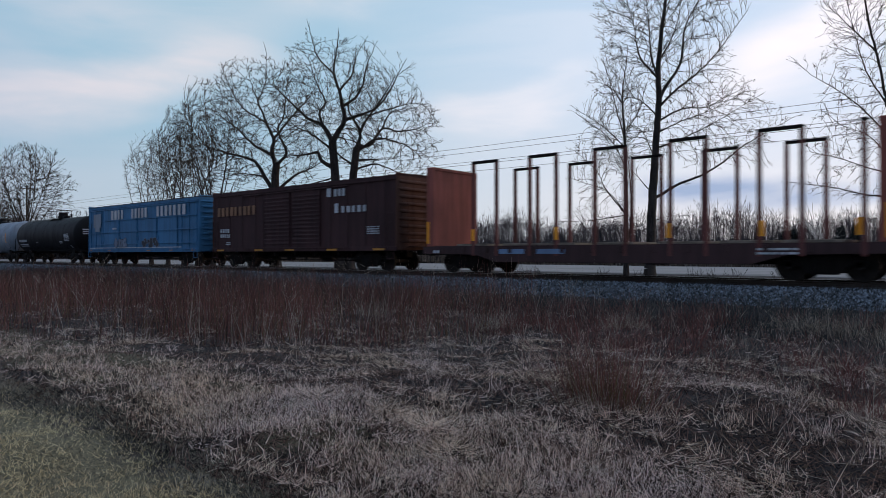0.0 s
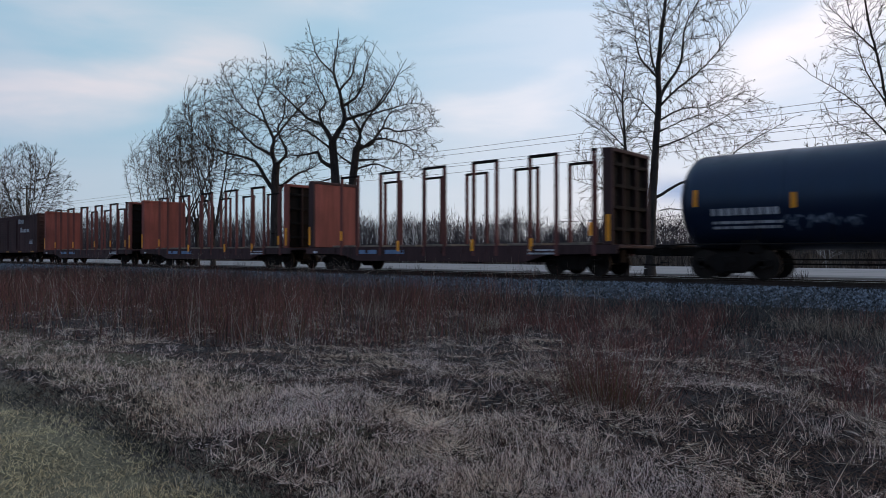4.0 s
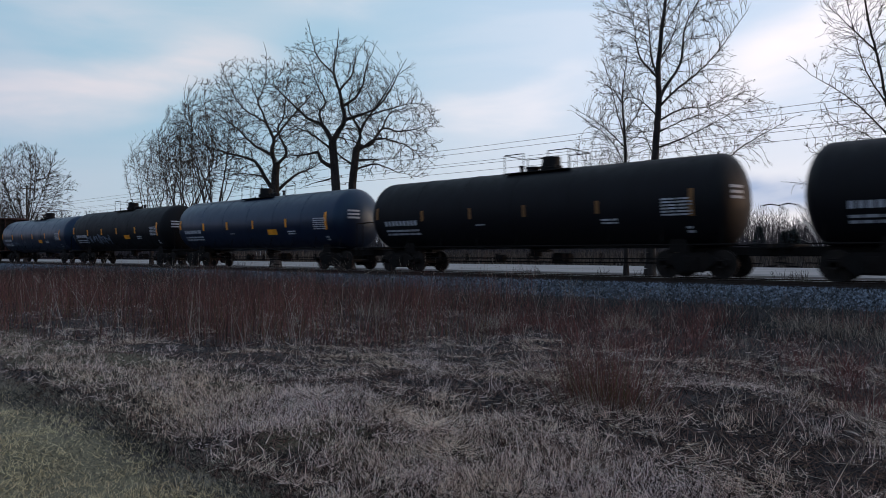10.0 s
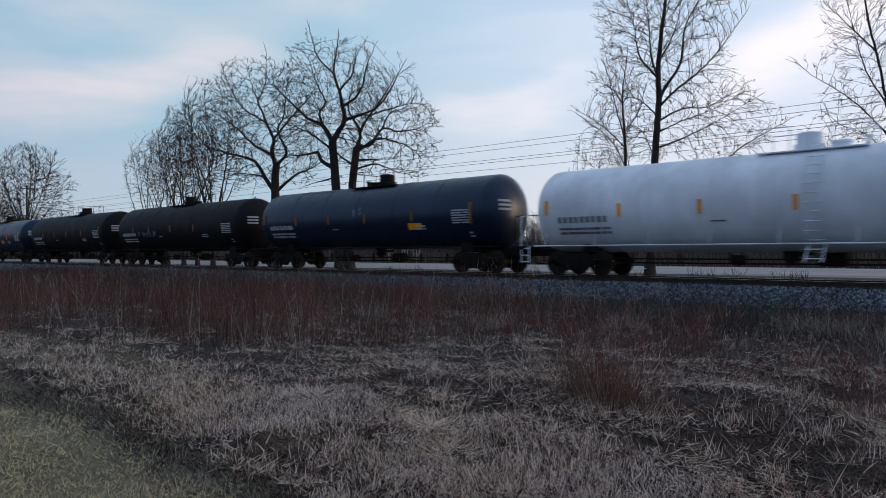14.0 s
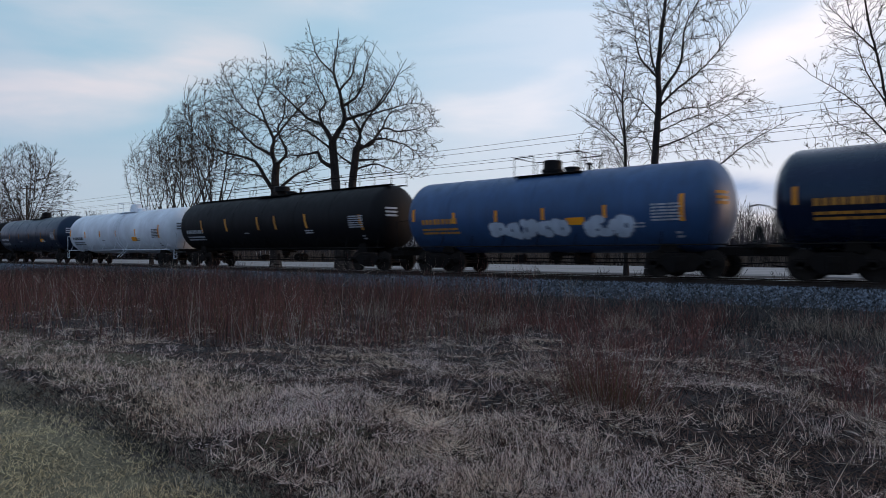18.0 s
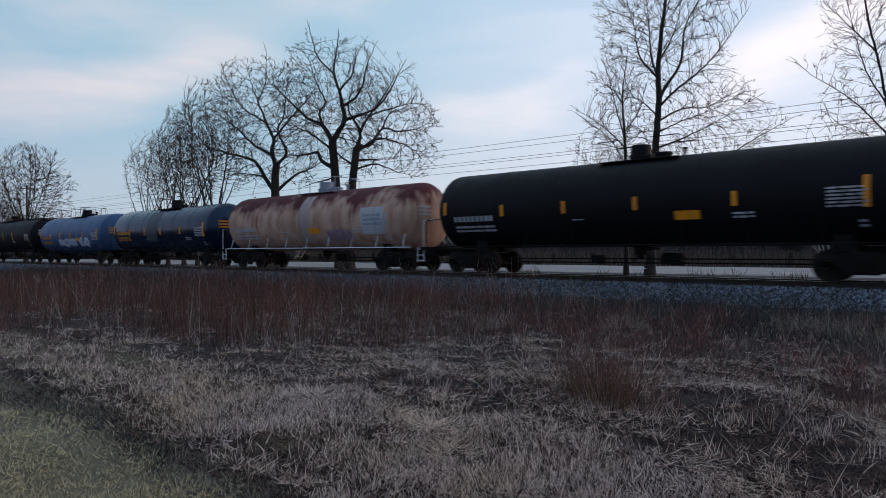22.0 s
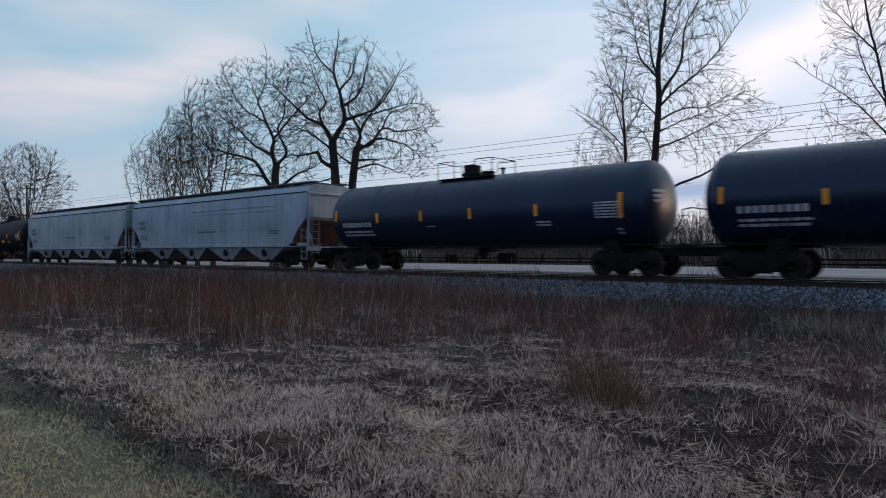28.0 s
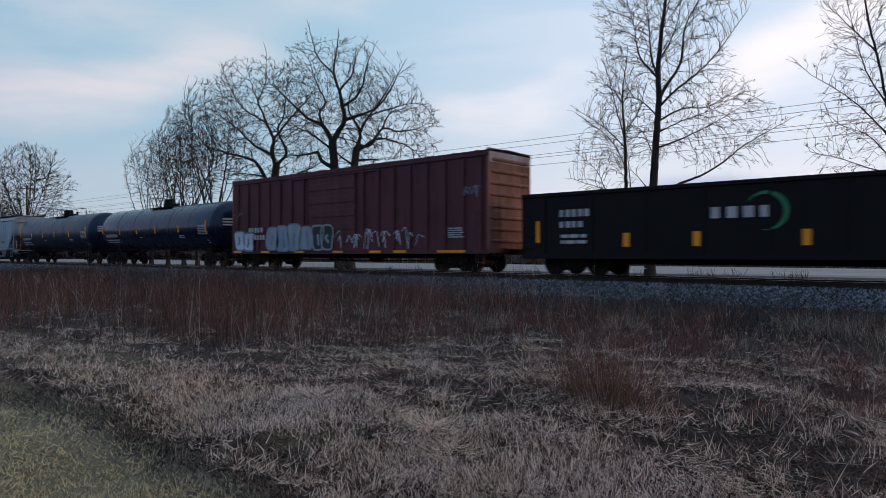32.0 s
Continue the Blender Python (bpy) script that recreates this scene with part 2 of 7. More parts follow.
# ---- mesh building ----
class Shape:
    """Gathers corners and faces; boxes with worn edges, rods, turned profiles and extruded outlines."""

    def __init__(self):
        self.v, self.f, self.smooth = [], [], []

    def add(self, verts, faces, smooth=False):
        o = len(self.v)
        self.v.extend(verts)
        self.f.extend([tuple(i + o for i in f) for f in faces])
        self.smooth.extend([smooth] * len(faces))
        return self

    def box(self, cx, cy, cz, sx, sy, sz, c=0.0):
        hx, hy, hz = sx / 2, sy / 2, sz / 2
        c = min(c, hx * 0.9, hy * 0.9, hz * 0.9)
        if c <= 0:
            vs = [(cx + a * hx, cy + b * hy, cz + d * hz) for a in (-1, 1) for b in (-1, 1) for d in (-1, 1)]
            return self.add(vs, [(0, 1, 3, 2), (4, 6, 7, 5), (0, 4, 5, 1), (2, 3, 7, 6), (0, 2, 6, 4), (1, 5, 7, 3)])
        ring = [(-hx + c, -hy), (hx - c, -hy), (hx, -hy + c), (hx, hy - c), (hx - c, hy), (-hx + c, hy), (-hx, hy - c), (-hx, -hy + c)]
        k = [((hx - c) / hx, (hy - c) / hy)]
        vs = []
        for z, sh in ((-hz, 1), (-hz + c, 0), (hz - c, 0), (hz, 1)):
            for (a, b) in ring:
                if sh:
                    a, b = a * k[0][0], b * k[0][1]
                vs.append((cx + a, cy + b, cz + z))
        fs = [tuple(reversed(range(8))), tuple(range(24, 32))]
        for r in range(3):
            for i in range(8):
                j = (i + 1) % 8
                fs.append((r * 8 + i, r * 8 + j, r * 8 + 8 + j, r * 8 + 8 + i))
        return self.add(vs, fs)

    def rod(self, a, b, r, n=6, r2=None):
        a, b = Vector(a), Vector(b)
        d = (b - a).normalized()
        u = d.orthogonal().normalized()
        w = d.cross(u)
        r2 = r if r2 is None else r2
        vs = []
        for p, rr in ((a, r), (b, r2)):
            for i in range(n):
                t = 2 * math.pi * i / n
                vs.append(tuple(p + (u * math.cos(t) + w * math.sin(t)) * rr))
        fs = [(i, (i + 1) % n, n + (i + 1) % n, n + i) for i in range(n)]
        fs += [tuple(reversed(range(n))), tuple(range(n, 2 * n))]
        return self.add(vs, fs, n > 8)

    def pipe(self, pts, r, n=6):
        for a, b in zip(pts, pts[1:]):
            self.rod(a, b, r, n)
        return self

    def turned(self, prof, n=32, axis="x", at=(0, 0, 0), closed=True):
        """prof: (along, radius) pairs, turned round the axis through at."""
        vs, fs = [], []
        for (h, r) in prof:
            for i in range(n):
                t = 2 * math.pi * i / n
                c, s = r * math.cos(t), r * math.sin(t)
                p = {"x": (h, s, c), "y": (c, h, s), "z": (c, s, h)}[axis]
                vs.append((p[0] + at[0], p[1] + at[1], p[2] + at[2]))
        flip = axis != "x"
        for k in range(len(prof) - 1):
            for i in range(n):
                j = (i + 1) % n
                q = (k * n + i, k * n + j, k * n + n + j, k * n + n + i)
                fs.append(q if flip else tuple(reversed(q)))
        if closed:
            fs.append(tuple(range(n)) if not flip else tuple(reversed(range(n))))
            fs.append(tuple(range((len(prof) - 1) * n, len(prof) * n)))
        return self.add(vs, fs, True)

    def slab(self, outline, y0, y1):
        """An outline in x and z, extruded from y0 to y1."""
        n = len(outline)
        vs = [(x, y0, z) for x, z in outline] + [(x, y1, z) for x, z in outline]
        fs = [tuple(range(n)), tuple(reversed(range(n, 2 * n)))]
        fs += [(i, n + i, n + (i + 1) % n, (i + 1) % n) for i in range(n)]
        return self.add(vs, fs)

    def prism(self, outline, x0, x1):
        """An outline in y and z, extruded from x0 to x1."""
        n = len(outline)
        vs = [(x0, y, z) for y, z in outline] + [(x1, y, z) for y, z in outline]
        fs = [tuple(reversed(range(n))), tuple(range(n, 2 * n))]
        fs += [(i, (i + 1) % n, n + (i + 1) % n, n + i) for i in range(n)]
        return self.add(vs, fs)

    def mesh(self, name, mat):
        me = bpy.data.meshes.new(name)
        me.from_pydata(self.v, [], self.f)
        me.polygons.foreach_set("use_smooth", self.smooth)
        me.materials.append(mat)
        bm = bmesh.new()
        bm.from_mesh(me)
        bmesh.ops.recalc_face_normals(bm, faces=bm.faces)
        bm.to_mesh(me)
        bm.free()
        me.set_sharp_from_angle(angle=radians(35))
        return me


def spline(pts, step):
    """A smooth line through a few points, in even short steps."""
    p = [np.array(q, dtype=float) for q in pts]
    p = [2 * p[0] - p[1]] + p + [2 * p[-1] - p[-2]]
    out = [p[1]]
    for a, b, c, d in zip(p, p[1:], p[2:], p[3:]):
        n = max(1, round(float(np.linalg.norm(c - b)) / step))
        for k in range(1, n + 1):
            u = k / n
            out.append(0.5 * (2 * b + (c - a) * u + (2 * a - 5 * b + 4 * c - d) * u * u + (3 * b - a - 3 * c + d) * u ** 3))
    return out


def quads_mesh(name, verts, faces, mat, smooth=False):
    """A large mesh from arrays; faces all have the same number of corners."""
    verts, faces = np.asarray(verts, dtype=np.float32), np.asarray(faces, dtype=np.int32)
    me = bpy.data.meshes.new(name)
    me.vertices.add(len(verts))
    me.vertices.foreach_set("co", verts.ravel())
    k = faces.shape[1]
    me.loops.add(faces.size)
    me.loops.foreach_set("vertex_index", faces.ravel())
    me.polygons.add(len(faces))
    me.polygons.foreach_set("loop_start", np.arange(0, faces.size, k, dtype=np.int32))
    me.polygons.foreach_set("use_smooth", np.full(len(faces), smooth))
    me.materials.append(mat)
    me.update(calc_edges=True)
    me.validate()
    return me


def part(name, shape, mat, parent, label="", at=(0, 0, 0)):
    me = shape if isinstance(shape, bpy.types.Mesh) else shape.mesh(name, mat)
    ob = new(name, me)
    ob.parent = parent
    ob.location = at
    if label:
        ob["label"] = label
    return ob


def setting(name, me, label, category, kind="structure"):
    return tagged(new(name, me), label, category, kind=kind)


# ---- the line: ground, ballast, rails ----
TRACK_Y = 22.48
RAIL_Z = 0.82


def ground_height(x, y):
    """Lawn by the camera, a shallow swale under the brush, the bed of the line, then a level verge."""
    x, y = np.asarray(x, dtype=float), np.asarray(y, dtype=float)
    base = np.interp(y, [-60, 0, 6, 9, 12, 16, 18.3, 20.35, 24.6, 26.8, 29, 32.5, 34, 54, 56, 75, 2500],
                     [0.0, 0.0, -0.03, -0.10, -0.10, 0.05, 0.24, 0.36, 0.36, 0.30, 0.42, 0.55, 0.56, 0.56, 0.50, 0.55, 0.6])
    near = np.clip((17.5 - y) / 4, 0, 1) * np.clip((y + 60) / 40, 0, 1)
    lump = (np.sin(x * 0.9 + 1.3 * np.sin(y * 0.7)) * 0.035 + np.sin(x * 2.3 + y * 1.7) * 0.032 + np.sin(x * 3.9 - y * 3.1) * 0.022 + np.sin(x * 0.31 - y * 0.53) * 0.05)
    return base + lump * near


def build_ground():
    xs = np.concatenate([np.linspace(-2600, -320, 14), np.linspace(-300, -62, 36), np.linspace(-60, 30, 226), np.linspace(34, 300, 36), np.linspace(340, 2600, 12)])
    ys = np.concatenate([np.linspace(-1500, -70, 8), np.linspace(-60, -2, 24), np.linspace(-1, 19, 84), np.linspace(19.5, 60, 60), np.linspace(65, 300, 24), np.linspace(360, 2600, 12)])
    X, Y = np.meshgrid(xs, ys, indexing="ij")
    Z = ground_height(X, Y)
    v = np.stack([X, Y, Z], -1).reshape(-1, 3)
    ny = len(ys)
    i, j = np.meshgrid(np.arange(len(xs) - 1), np.arange(ny - 1), indexing="ij")
    a = (i * ny + j).ravel()
    f = np.stack([a, a + ny, a + ny + 1, a + 1], -1)
    setting("ground", quads_mesh("ground", v, f, MAT["ground"], True), "dark matted dead grass and soil in late winter, gap shade in its colour", "ground")


def build_line():
    half = 700
    bed = Shape().prism([(-4.1, -0.62), (4.3, -0.62), (2.35, -0.25), (1.75, -0.20), (-1.75, -0.20), (-2.2, -0.25)], -half, half)
    ob = setting("ballast_bed", bed.mesh("ballast_bed", MAT["ballast_bed"]), "grey crushed stone bed under the railway line", "ballast")
    ob.location = (0, TRACK_Y, RAIL_Z)
    for name, dy in (("rail_near", -0.755), ("rail_far", 0.755)):
        web = [(-0.07, -0.17), (0.07, -0.17), (0.07, -0.155), (0.012, -0.13), (0.012, -0.045), (0.036, -0.035), (0.036, -0.004), (-0.036, -0.004), (-0.036, -0.035), (-0.012, -0.045), (-0.012, -0.13), (-0.07, -0.155)]
        r = setting(name, Shape().prism(web, -half, half).mesh(name, MAT["rail"]), "rusty brown steel rail on timber sleepers", "rail")
        r.location = (0, TRACK_Y + dy, RAIL_Z)
        head = part("rail_head", Shape().prism([(-0.034, -0.004), (0.034, -0.004), (0.030, 0.0), (-0.030, 0.0)], -half, half), MAT["railhead"], r, "bright worn running surface")
    # sleepers, just clear of the stones
    rng = np.random.default_rng(3)
    s = Shape()
    for x in np.arange(-220, 110, 0.52):
        s.box(x + rng.uniform(-.02, .02), TRACK_Y + rng.uniform(-.04, .04), RAIL_Z - 0.262, 0.225, 2.6, 0.18, 0.012)
    setting("sleepers", s.mesh("sleepers", MAT["tie"]), "dark weathered timber sleepers half sunk in stone", "sleepers", "stuff")
    # stones lying on the near shoulder and between the rails
    n = 34000
    x = -2 - 150 * rng.random(n) ** 1.7
    x += rng.random(n) * 10
    y = TRACK_Y - 0.9 - 3.2 * rng.random(n)
    far = rng.random(n) < 0.12
    y[far] = TRACK_Y + rng.uniform(-0.7, 2.4, far.sum())
    d = TRACK_Y - y
    z = np.interp(d, [-2.5, -2.35, -1.75, 1.75, 2.2, 4.1], [-0.25, -0.25, -0.20, -0.20, -0.25, -0.62]) + RAIL_Z
    size = rng.uniform(0.022, 0.055, n) * (1 + 0.5 * (x < -45))
    octa = np.array([(1, 0, 0), (-1, 0, 0), (0, 1, 0), (0, -1, 0), (0, 0, 1), (0, 0, -1)], dtype=float)
    faces = np.array([(0, 2, 4), (2, 1, 4), (1, 3, 4), (3, 0, 4), (2, 0, 5), (1, 2, 5), (3, 1, 5), (0, 3, 5)])
    jit = octa[None] * rng.uniform(0.6, 1.25, (n, 6, 1)) + rng.uniform(-.3, .3, (n, 6, 3))
    v = jit * size[:, None, None] + np.stack([x, y, z + size * 0.2], -1)[:, None]
    f = faces[None] + (np.arange(n) * 6)[:, None, None]
    setting("ballast_stones", quads_mesh("ballast_stones", v.reshape(-1, 3), f.reshape(-1, 3), MAT["ballast"]), "loose grey and bluish crushed ballast stones", "stones", "stuff")


def build_road():
    # a paved roadway beyond the line, its colour paled for grazing sky reflection
    s = Shape().box(-400, 43.8, 0.50, 2400, 20.4, 0.20, 0.02)
    setting("road", s.mesh("road", MAT["road"]), "paved roadway running along the line, sky glare in its pale colour", "road")


build_ground()
build_line()
build_road()


# ---- the train ----
SPEED = 11.2
NEAR = 21.0                    # the cars' near sides, from the camera
START = NEAR * math.tan(radians(90 - TURN))
CARS = []                      # (thing, place along the train)


def along(t0):
    return SPEED * t0


def car_root(name, t_mid, label, category="freight car"):
    ob = new(name)
    ob.empty_display_size = 0.5
    tagged(ob, label, category, group="cars of the freight train")
    ob.location = (START + along(t_mid), TRACK_Y, RAIL_Z)
    CARS.append((ob, along(t_mid)))
    return ob


TRUCK_MESH = {}
WHEELSETS = []


def truck_meshes():
    if TRUCK_MESH:
        return TRUCK_MESH
    s = Shape()
    s.box(0, 0, 0.62, 0.42, 2.3, 0.22, 0.03)
    s.turned([(0.73, 0.20), (0.80, 0.20)], 16, "z")
    TRUCK_MESH["bolster"] = s.mesh("truck_bolster", MAT["steel_dark"])
    f = Shape()
    out = [(-1.12, 0.42), (-1.12, 0.60), (-0.98, 0.66), (-0.80, 0.64), (-0.42, 0.83), (0.42, 0.83), (0.80, 0.64), (0.98, 0.66), (1.12, 0.60), (1.12, 0.42), (0.78, 0.42), (0.66, 0.46), (0.38, 0.20), (-0.38, 0.20), (-0.66, 0.46), (-0.78, 0.42)]
    f.slab(out, -0.06, 0.06)
    for x in (-0.16, 0.0, 0.16):
        f.turned([(0.26, 0.07), (0.60, 0.07)], 10, "z", (x, -0.09, 0))
    for x in (-0.889, 0.889):
        f.box(x, -0.03, 0.50, 0.30, 0.20, 0.22, 0.03)
    TRUCK_MESH["side"] = f.mesh("side_frame", MAT["steel_dark"])
    w = Shape()
    R = 0.457
    w.rod((0, -1.0, 0), (0, 1.0, 0), 0.075, 10)
    for sd in (-1, 1):
        y = sd * 0.755
        w.turned([(y - 0.068, 0.10), (y - 0.068, 0.36), (y - 0.06, R - 0.03), (y - 0.06, R), (y + 0.06, R - 0.006), (y + 0.06, R - 0.05), (y + 0.02, 0.36), (y + 0.02, 0.13), (y + 0.09, 0.12)], 28, "y")
        # bearing cap with three bolts
        yy = sd * 1.06
        w.turned([(yy - 0.09, 0.115), (yy + 0.06 * 1, 0.11)], 14, "y")
        for k in range(3):
            a = 2 * math.pi * k / 3
            w.box(0.06 * math.cos(a), yy + sd * 0.075, 0.06 * math.sin(a), 0.035, 0.03, 0.035)
    TRUCK_MESH["wheelset"] = w.mesh("wheelset", MAT["wheel"])
    return TRUCK_MESH


def truck(car, x):
    m = truck_meshes()
    t = part("truck", m["bolster"], None, car, "dark steel two-axle truck", (x, 0, 0))
    for sd in (-1, 1):
        o = part("side_frame", m["side"], None, t, "", (0, sd * 1.02, 0))
        if sd > 0:
            o.rotation_euler = (0, 0, math.pi)
    for dx in (-0.889, 0.889):
        WHEELSETS.append(part("wheelset", m["wheelset"], None, t, "worn steel wheels on an axle", (dx, 0, 0.457)))


def coupler(car, x, out):
    s = Shape()
    s.box(x + out * 0.35, 0, 0.86, 0.75, 0.16, 0.22, 0.03)
    s.box(x + out * 0.78, 0.03, 0.86, 0.26, 0.28, 0.30, 0.06)
    s.pipe([(x + out * 0.2, -0.35, 0.75), (x + out * 0.45, -0.33, 0.42), (x + out * 0.8, -0.2, 0.40)], 0.025)
    part("coupler", s, MAT["steel_dark"], car)


def brake_rigging(car, x0, x1):
    s = Shape()
    for z, y in ((0.62, -0.55), (0.48, -0.42)):
        s.rod((x0, y, z), (x1, y, z), 0.025)
    s.turned([(0, 0.16), (0.42, 0.16)], 14, "x", ((x0 + x1) / 2 - 1.6, -0.45, 0.60))
    s.turned([(0, 0.21), (0.75, 0.21)], 14, "x", ((x0 + x1) / 2 + 0.7, 0.2, 0.62))
    for k in range(7):
        x = x0 + (x1 - x0) * (k + .5) / 7
        s.box(x, -0.5, 0.66, 0.06, 0.12, 0.30)
    part("brake_rigging", s, MAT["steel_dark"], car)


def lettering(car, name, rects, surf, mat, off=0.012, label=""):
    """Painted bars on a side: rects of (x, z, width, height) laid on the surface y = surf(z); blocks that lie apart are parts of their own."""
    small = name in ("stencil", "stencil_panel", "panel_lettering")
    blocks = []
    for r in rects:
        if small and blocks and any(abs(r[0] - q[0]) < q[2] + 0.75 and abs(r[1] - q[1]) < 0.62 for q in blocks[-1][-9:]):
            blocks[-1].append(r)
        else:
            blocks.append([r])
    ob = None
    for block in blocks:
        s = Shape()
        for x, z, w, h, *tilt in block:
            n = max(1, int(h / 0.25))
            k0 = tilt[0] if tilt else 0.0
            vs, fs = [], []
            for k in range(n + 1):
                zz, xx = z + h * k / n, x - k0 * k / n
                y = surf(zz)
                vs += [(xx, y + 0.004, zz), (xx, y - off, zz), (xx + w, y - off, zz), (xx + w, y + 0.004, zz)]
            for k in range(n):
                q = 4 * k
                fs += [(q + i, q + i + 1, q + i + 5, q + i + 4) for i in range(3)]
            s.add(vs, fs + [(3, 2, 1, 0), (4 * n, 4 * n + 1, 4 * n + 2, 4 * n + 3)])
        ob = part(name, s, mat, car, label)
        if small:
            ob["kind"] = "stuff"
    return ob


def word(x, z, w, h, n, seed=1):
    """Lettering as plain bars: one upright bar for each of n letters, in a word's box."""
    r = random.Random(seed)
    step = w / n
    return [(x + k * step, z, step * r.uniform(0.52, 0.68), h) for k in range(n)]


def lines(x, z, w, h, n, seed=1):
    """A stencil panel: n rows of short bars."""
    r = random.Random(seed)
    out = []
    for k in range(n):
        zz, a = z + h * (n - 1 - k) / n, x
        while a < x + w - 0.05:
            b = min(r.uniform(0.10, 0.42), x + w - a)
            out.append((a, zz, b, h / n * 0.55))
            a += b + r.uniform(0.03, 0.08)
    return out


def tank_car(t_front, t_next, top, label, shell, style):
    """A tank car that fills the train from its front tangent to that of the car behind."""
    pitch = along(t_next - t_front)
    car = car_root("tank_car", (t_front + t_next) / 2 - 0.05, label, "tank car")
    a = -pitch / 2 + 0.10 + 0.05 * SPEED       # front end of the cylinder
    b = pitch / 2 - style.get("gap", 2.35) + 0.05 * SPEED
    shell_end = b - style.get("cut", 0.0)     # rear end of the cylinder
    R = style.get("R", 1.53)
    zc = top - R
    head = 0.72
    s = Shape()
    prof = [(a - head * math.cos(radians(t)), max(0.02, R * math.sin(radians(t)))) for t in (1, 12, 24, 36, 48, 60, 70, 80, 90)]
    seams = [a + (shell_end - a) * k / 6 for k in range(1, 6)]
    for x in seams:
        prof += [(x - 0.05, R), (x - 0.045, R + 0.012), (x + 0.045, R + 0.012), (x + 0.05, R)]
    prof += [(shell_end + head * math.cos(radians(t)), max(0.02, R * math.sin(radians(t)))) for t in (90, 80, 70, 60, 48, 36, 24, 12, 1)]
    s.turned(prof, 56, "x", (0, 0, zc))
    part("tank", s, shell, car)
    mid = (a + b) / 2
    surf = lambda z: -math.sqrt(max(0.01, (R + 0.012) ** 2 - (z - zc) ** 2))
    trim = style.get("trim", MAT["steel_dark"])
    # valve housing, manway, valves
    dx = mid + style.get("dome", 0.0)
    d = Shape()
    if style.get("funnel"):
        d.turned([(top - 0.06, 0.26), (top + 0.16, 0.30), (top + 0.22, 0.44), (top + 0.46, 0.44), (top + 0.50, 0.38)], 24, "z", (dx, 0, 0))
    else:
        d.turned([(top - 0.06, 0.40), (top + 0.08, 0.42), (top + 0.10, 0.36), (top + 0.47, 0.36), (top + 0.50, 0.32)], 24, "z", (dx, 0, 0))
        for k in range(8):
            t = 2 * math.pi * k / 8
            d.box(dx + 0.39 * math.cos(t), 0.39 * math.sin(t), top + 0.10, 0.07, 0.07, 0.12)
    part("valve_housing", d, trim if style.get("pale") else MAT["black_tank"], car)
    mw = Shape()
    side = style.get("manway", 1)
    mw.turned([(top - 0.05, 0.27), (top + 0.10, 0.27), (top + 0.11, 0.31), (top + 0.17, 0.30), (top + 0.19, 0.2)], 18, "z", (dx + side * 0.85, 0, 0))
    mw.turned([(top - 0.05, 0.07), (top + 0.22, 0.07), (top + 0.24, 0.12), (top + 0.30, 0.12)], 10, "z", (dx + side * 1.5, 0.15, 0))
    part("manway", mw, trim if style.get("pale") else MAT["black_tank"], car)
    # top platform with its railing
    pl = Shape()
    x0, x1 = dx - 1.25, dx + 1.65 if side > 0 else dx + 1.25
    if side < 0:
        x0 = dx - 1.65
    for sd in (-1, 1):
        pl.box((x0 + x1) / 2, sd * 0.62, top - 0.10, x1 - x0, 0.36, 0.04, 0.01)
    part("top_platform", pl, trim, car)
    if style.get("rail", True):
        for y in (-0.80, 0.80):
            for u, w in ((x0, x0 + 0.9), (x1 - 0.9, x1)):
                rl = Shape().pipe([(u, y, top - 0.2), (u, y, top + 0.62), (w, y, top + 0.62), (w, y, top - 0.2)], 0.018)
                part("platform_railing", rl, trim, car)
        for x in (x0, x1):
            part("railing_bar", Shape().rod((x, -0.80, top + 0.62), (x, 0.80, top + 0.62), 0.018), trim, car)
    if style.get("long_rail"):
        rl = Shape()
        for y in (-0.5, 0.5):
            xs = [a + (b - a) * k / 8 for k in range(9)]
            for x in xs:
                rl.rod((x, y, top - 0.1), (x, y, top + 0.55), 0.016)
            rl.rod((xs[0], y, top + 0.55), (xs[-1], y, top + 0.55), 0.018)
        part("walkway_railing", rl, trim, car)
        rb = Shape()
        for y in (-0.42, 0.42):
            rb.box((a + b) / 2, y, top - 0.02, b - a, 0.3, 0.03, 0.008)
        part("walkway", rb, trim, car)
    # side ladder and grab irons
    if style.get("ladder"):
        ld = Shape()
        lx = style["ladder"] + mid
        for q in (-0.22, 0.22):
            pts = [(lx + q, surf(z) - 0.10, z) for z in np.linspace(zc - R * 0.85, top - 0.28, 9)]
            pts = [(lx + q, -R * 0.95, 0.55)] + pts
            ld.pipe(pts, 0.022)
        ladder = part("ladder", ld, shell if style.get("pale") else trim, car)
        for z in np.linspace(0.65, top - 0.35, 12):
            y = surf(max(z, zc - R * 0.85)) - 0.10 if z > zc - R * 0.85 else -R * 0.95
            part("rung", Shape().rod((lx - 0.22, y, z), (lx + 0.22, y, z), 0.015), shell if style.get("pale") else trim, ladder)
    # stub sills, saddles, end platforms
    for e, out in ((a, -1), (b, 1)):
        u = Shape()
        u.box(e + out * 0.1, 0, 0.86, 2.9, 0.36, 0.30, 0.03)
        u.box(e + out * (head + 0.42), 0, 1.02, 0.30, 2.7, 0.14, 0.02)
        for sd in (-1, 1):
            u.slab([(e - out * 1.2, 0.85), (e - out * 1.9, 0.85), (e - out * 1.75, zc - R * 0.72), (e - out * 1.35, zc - R * 0.72)], sd * 0.55 - 0.35, sd * 0.55 + 0.35)
        part("stub_sill", u, MAT["steel_dark"], car)
        xe = e + out * (head + 0.42)
        grab = style.get("grab", trim)
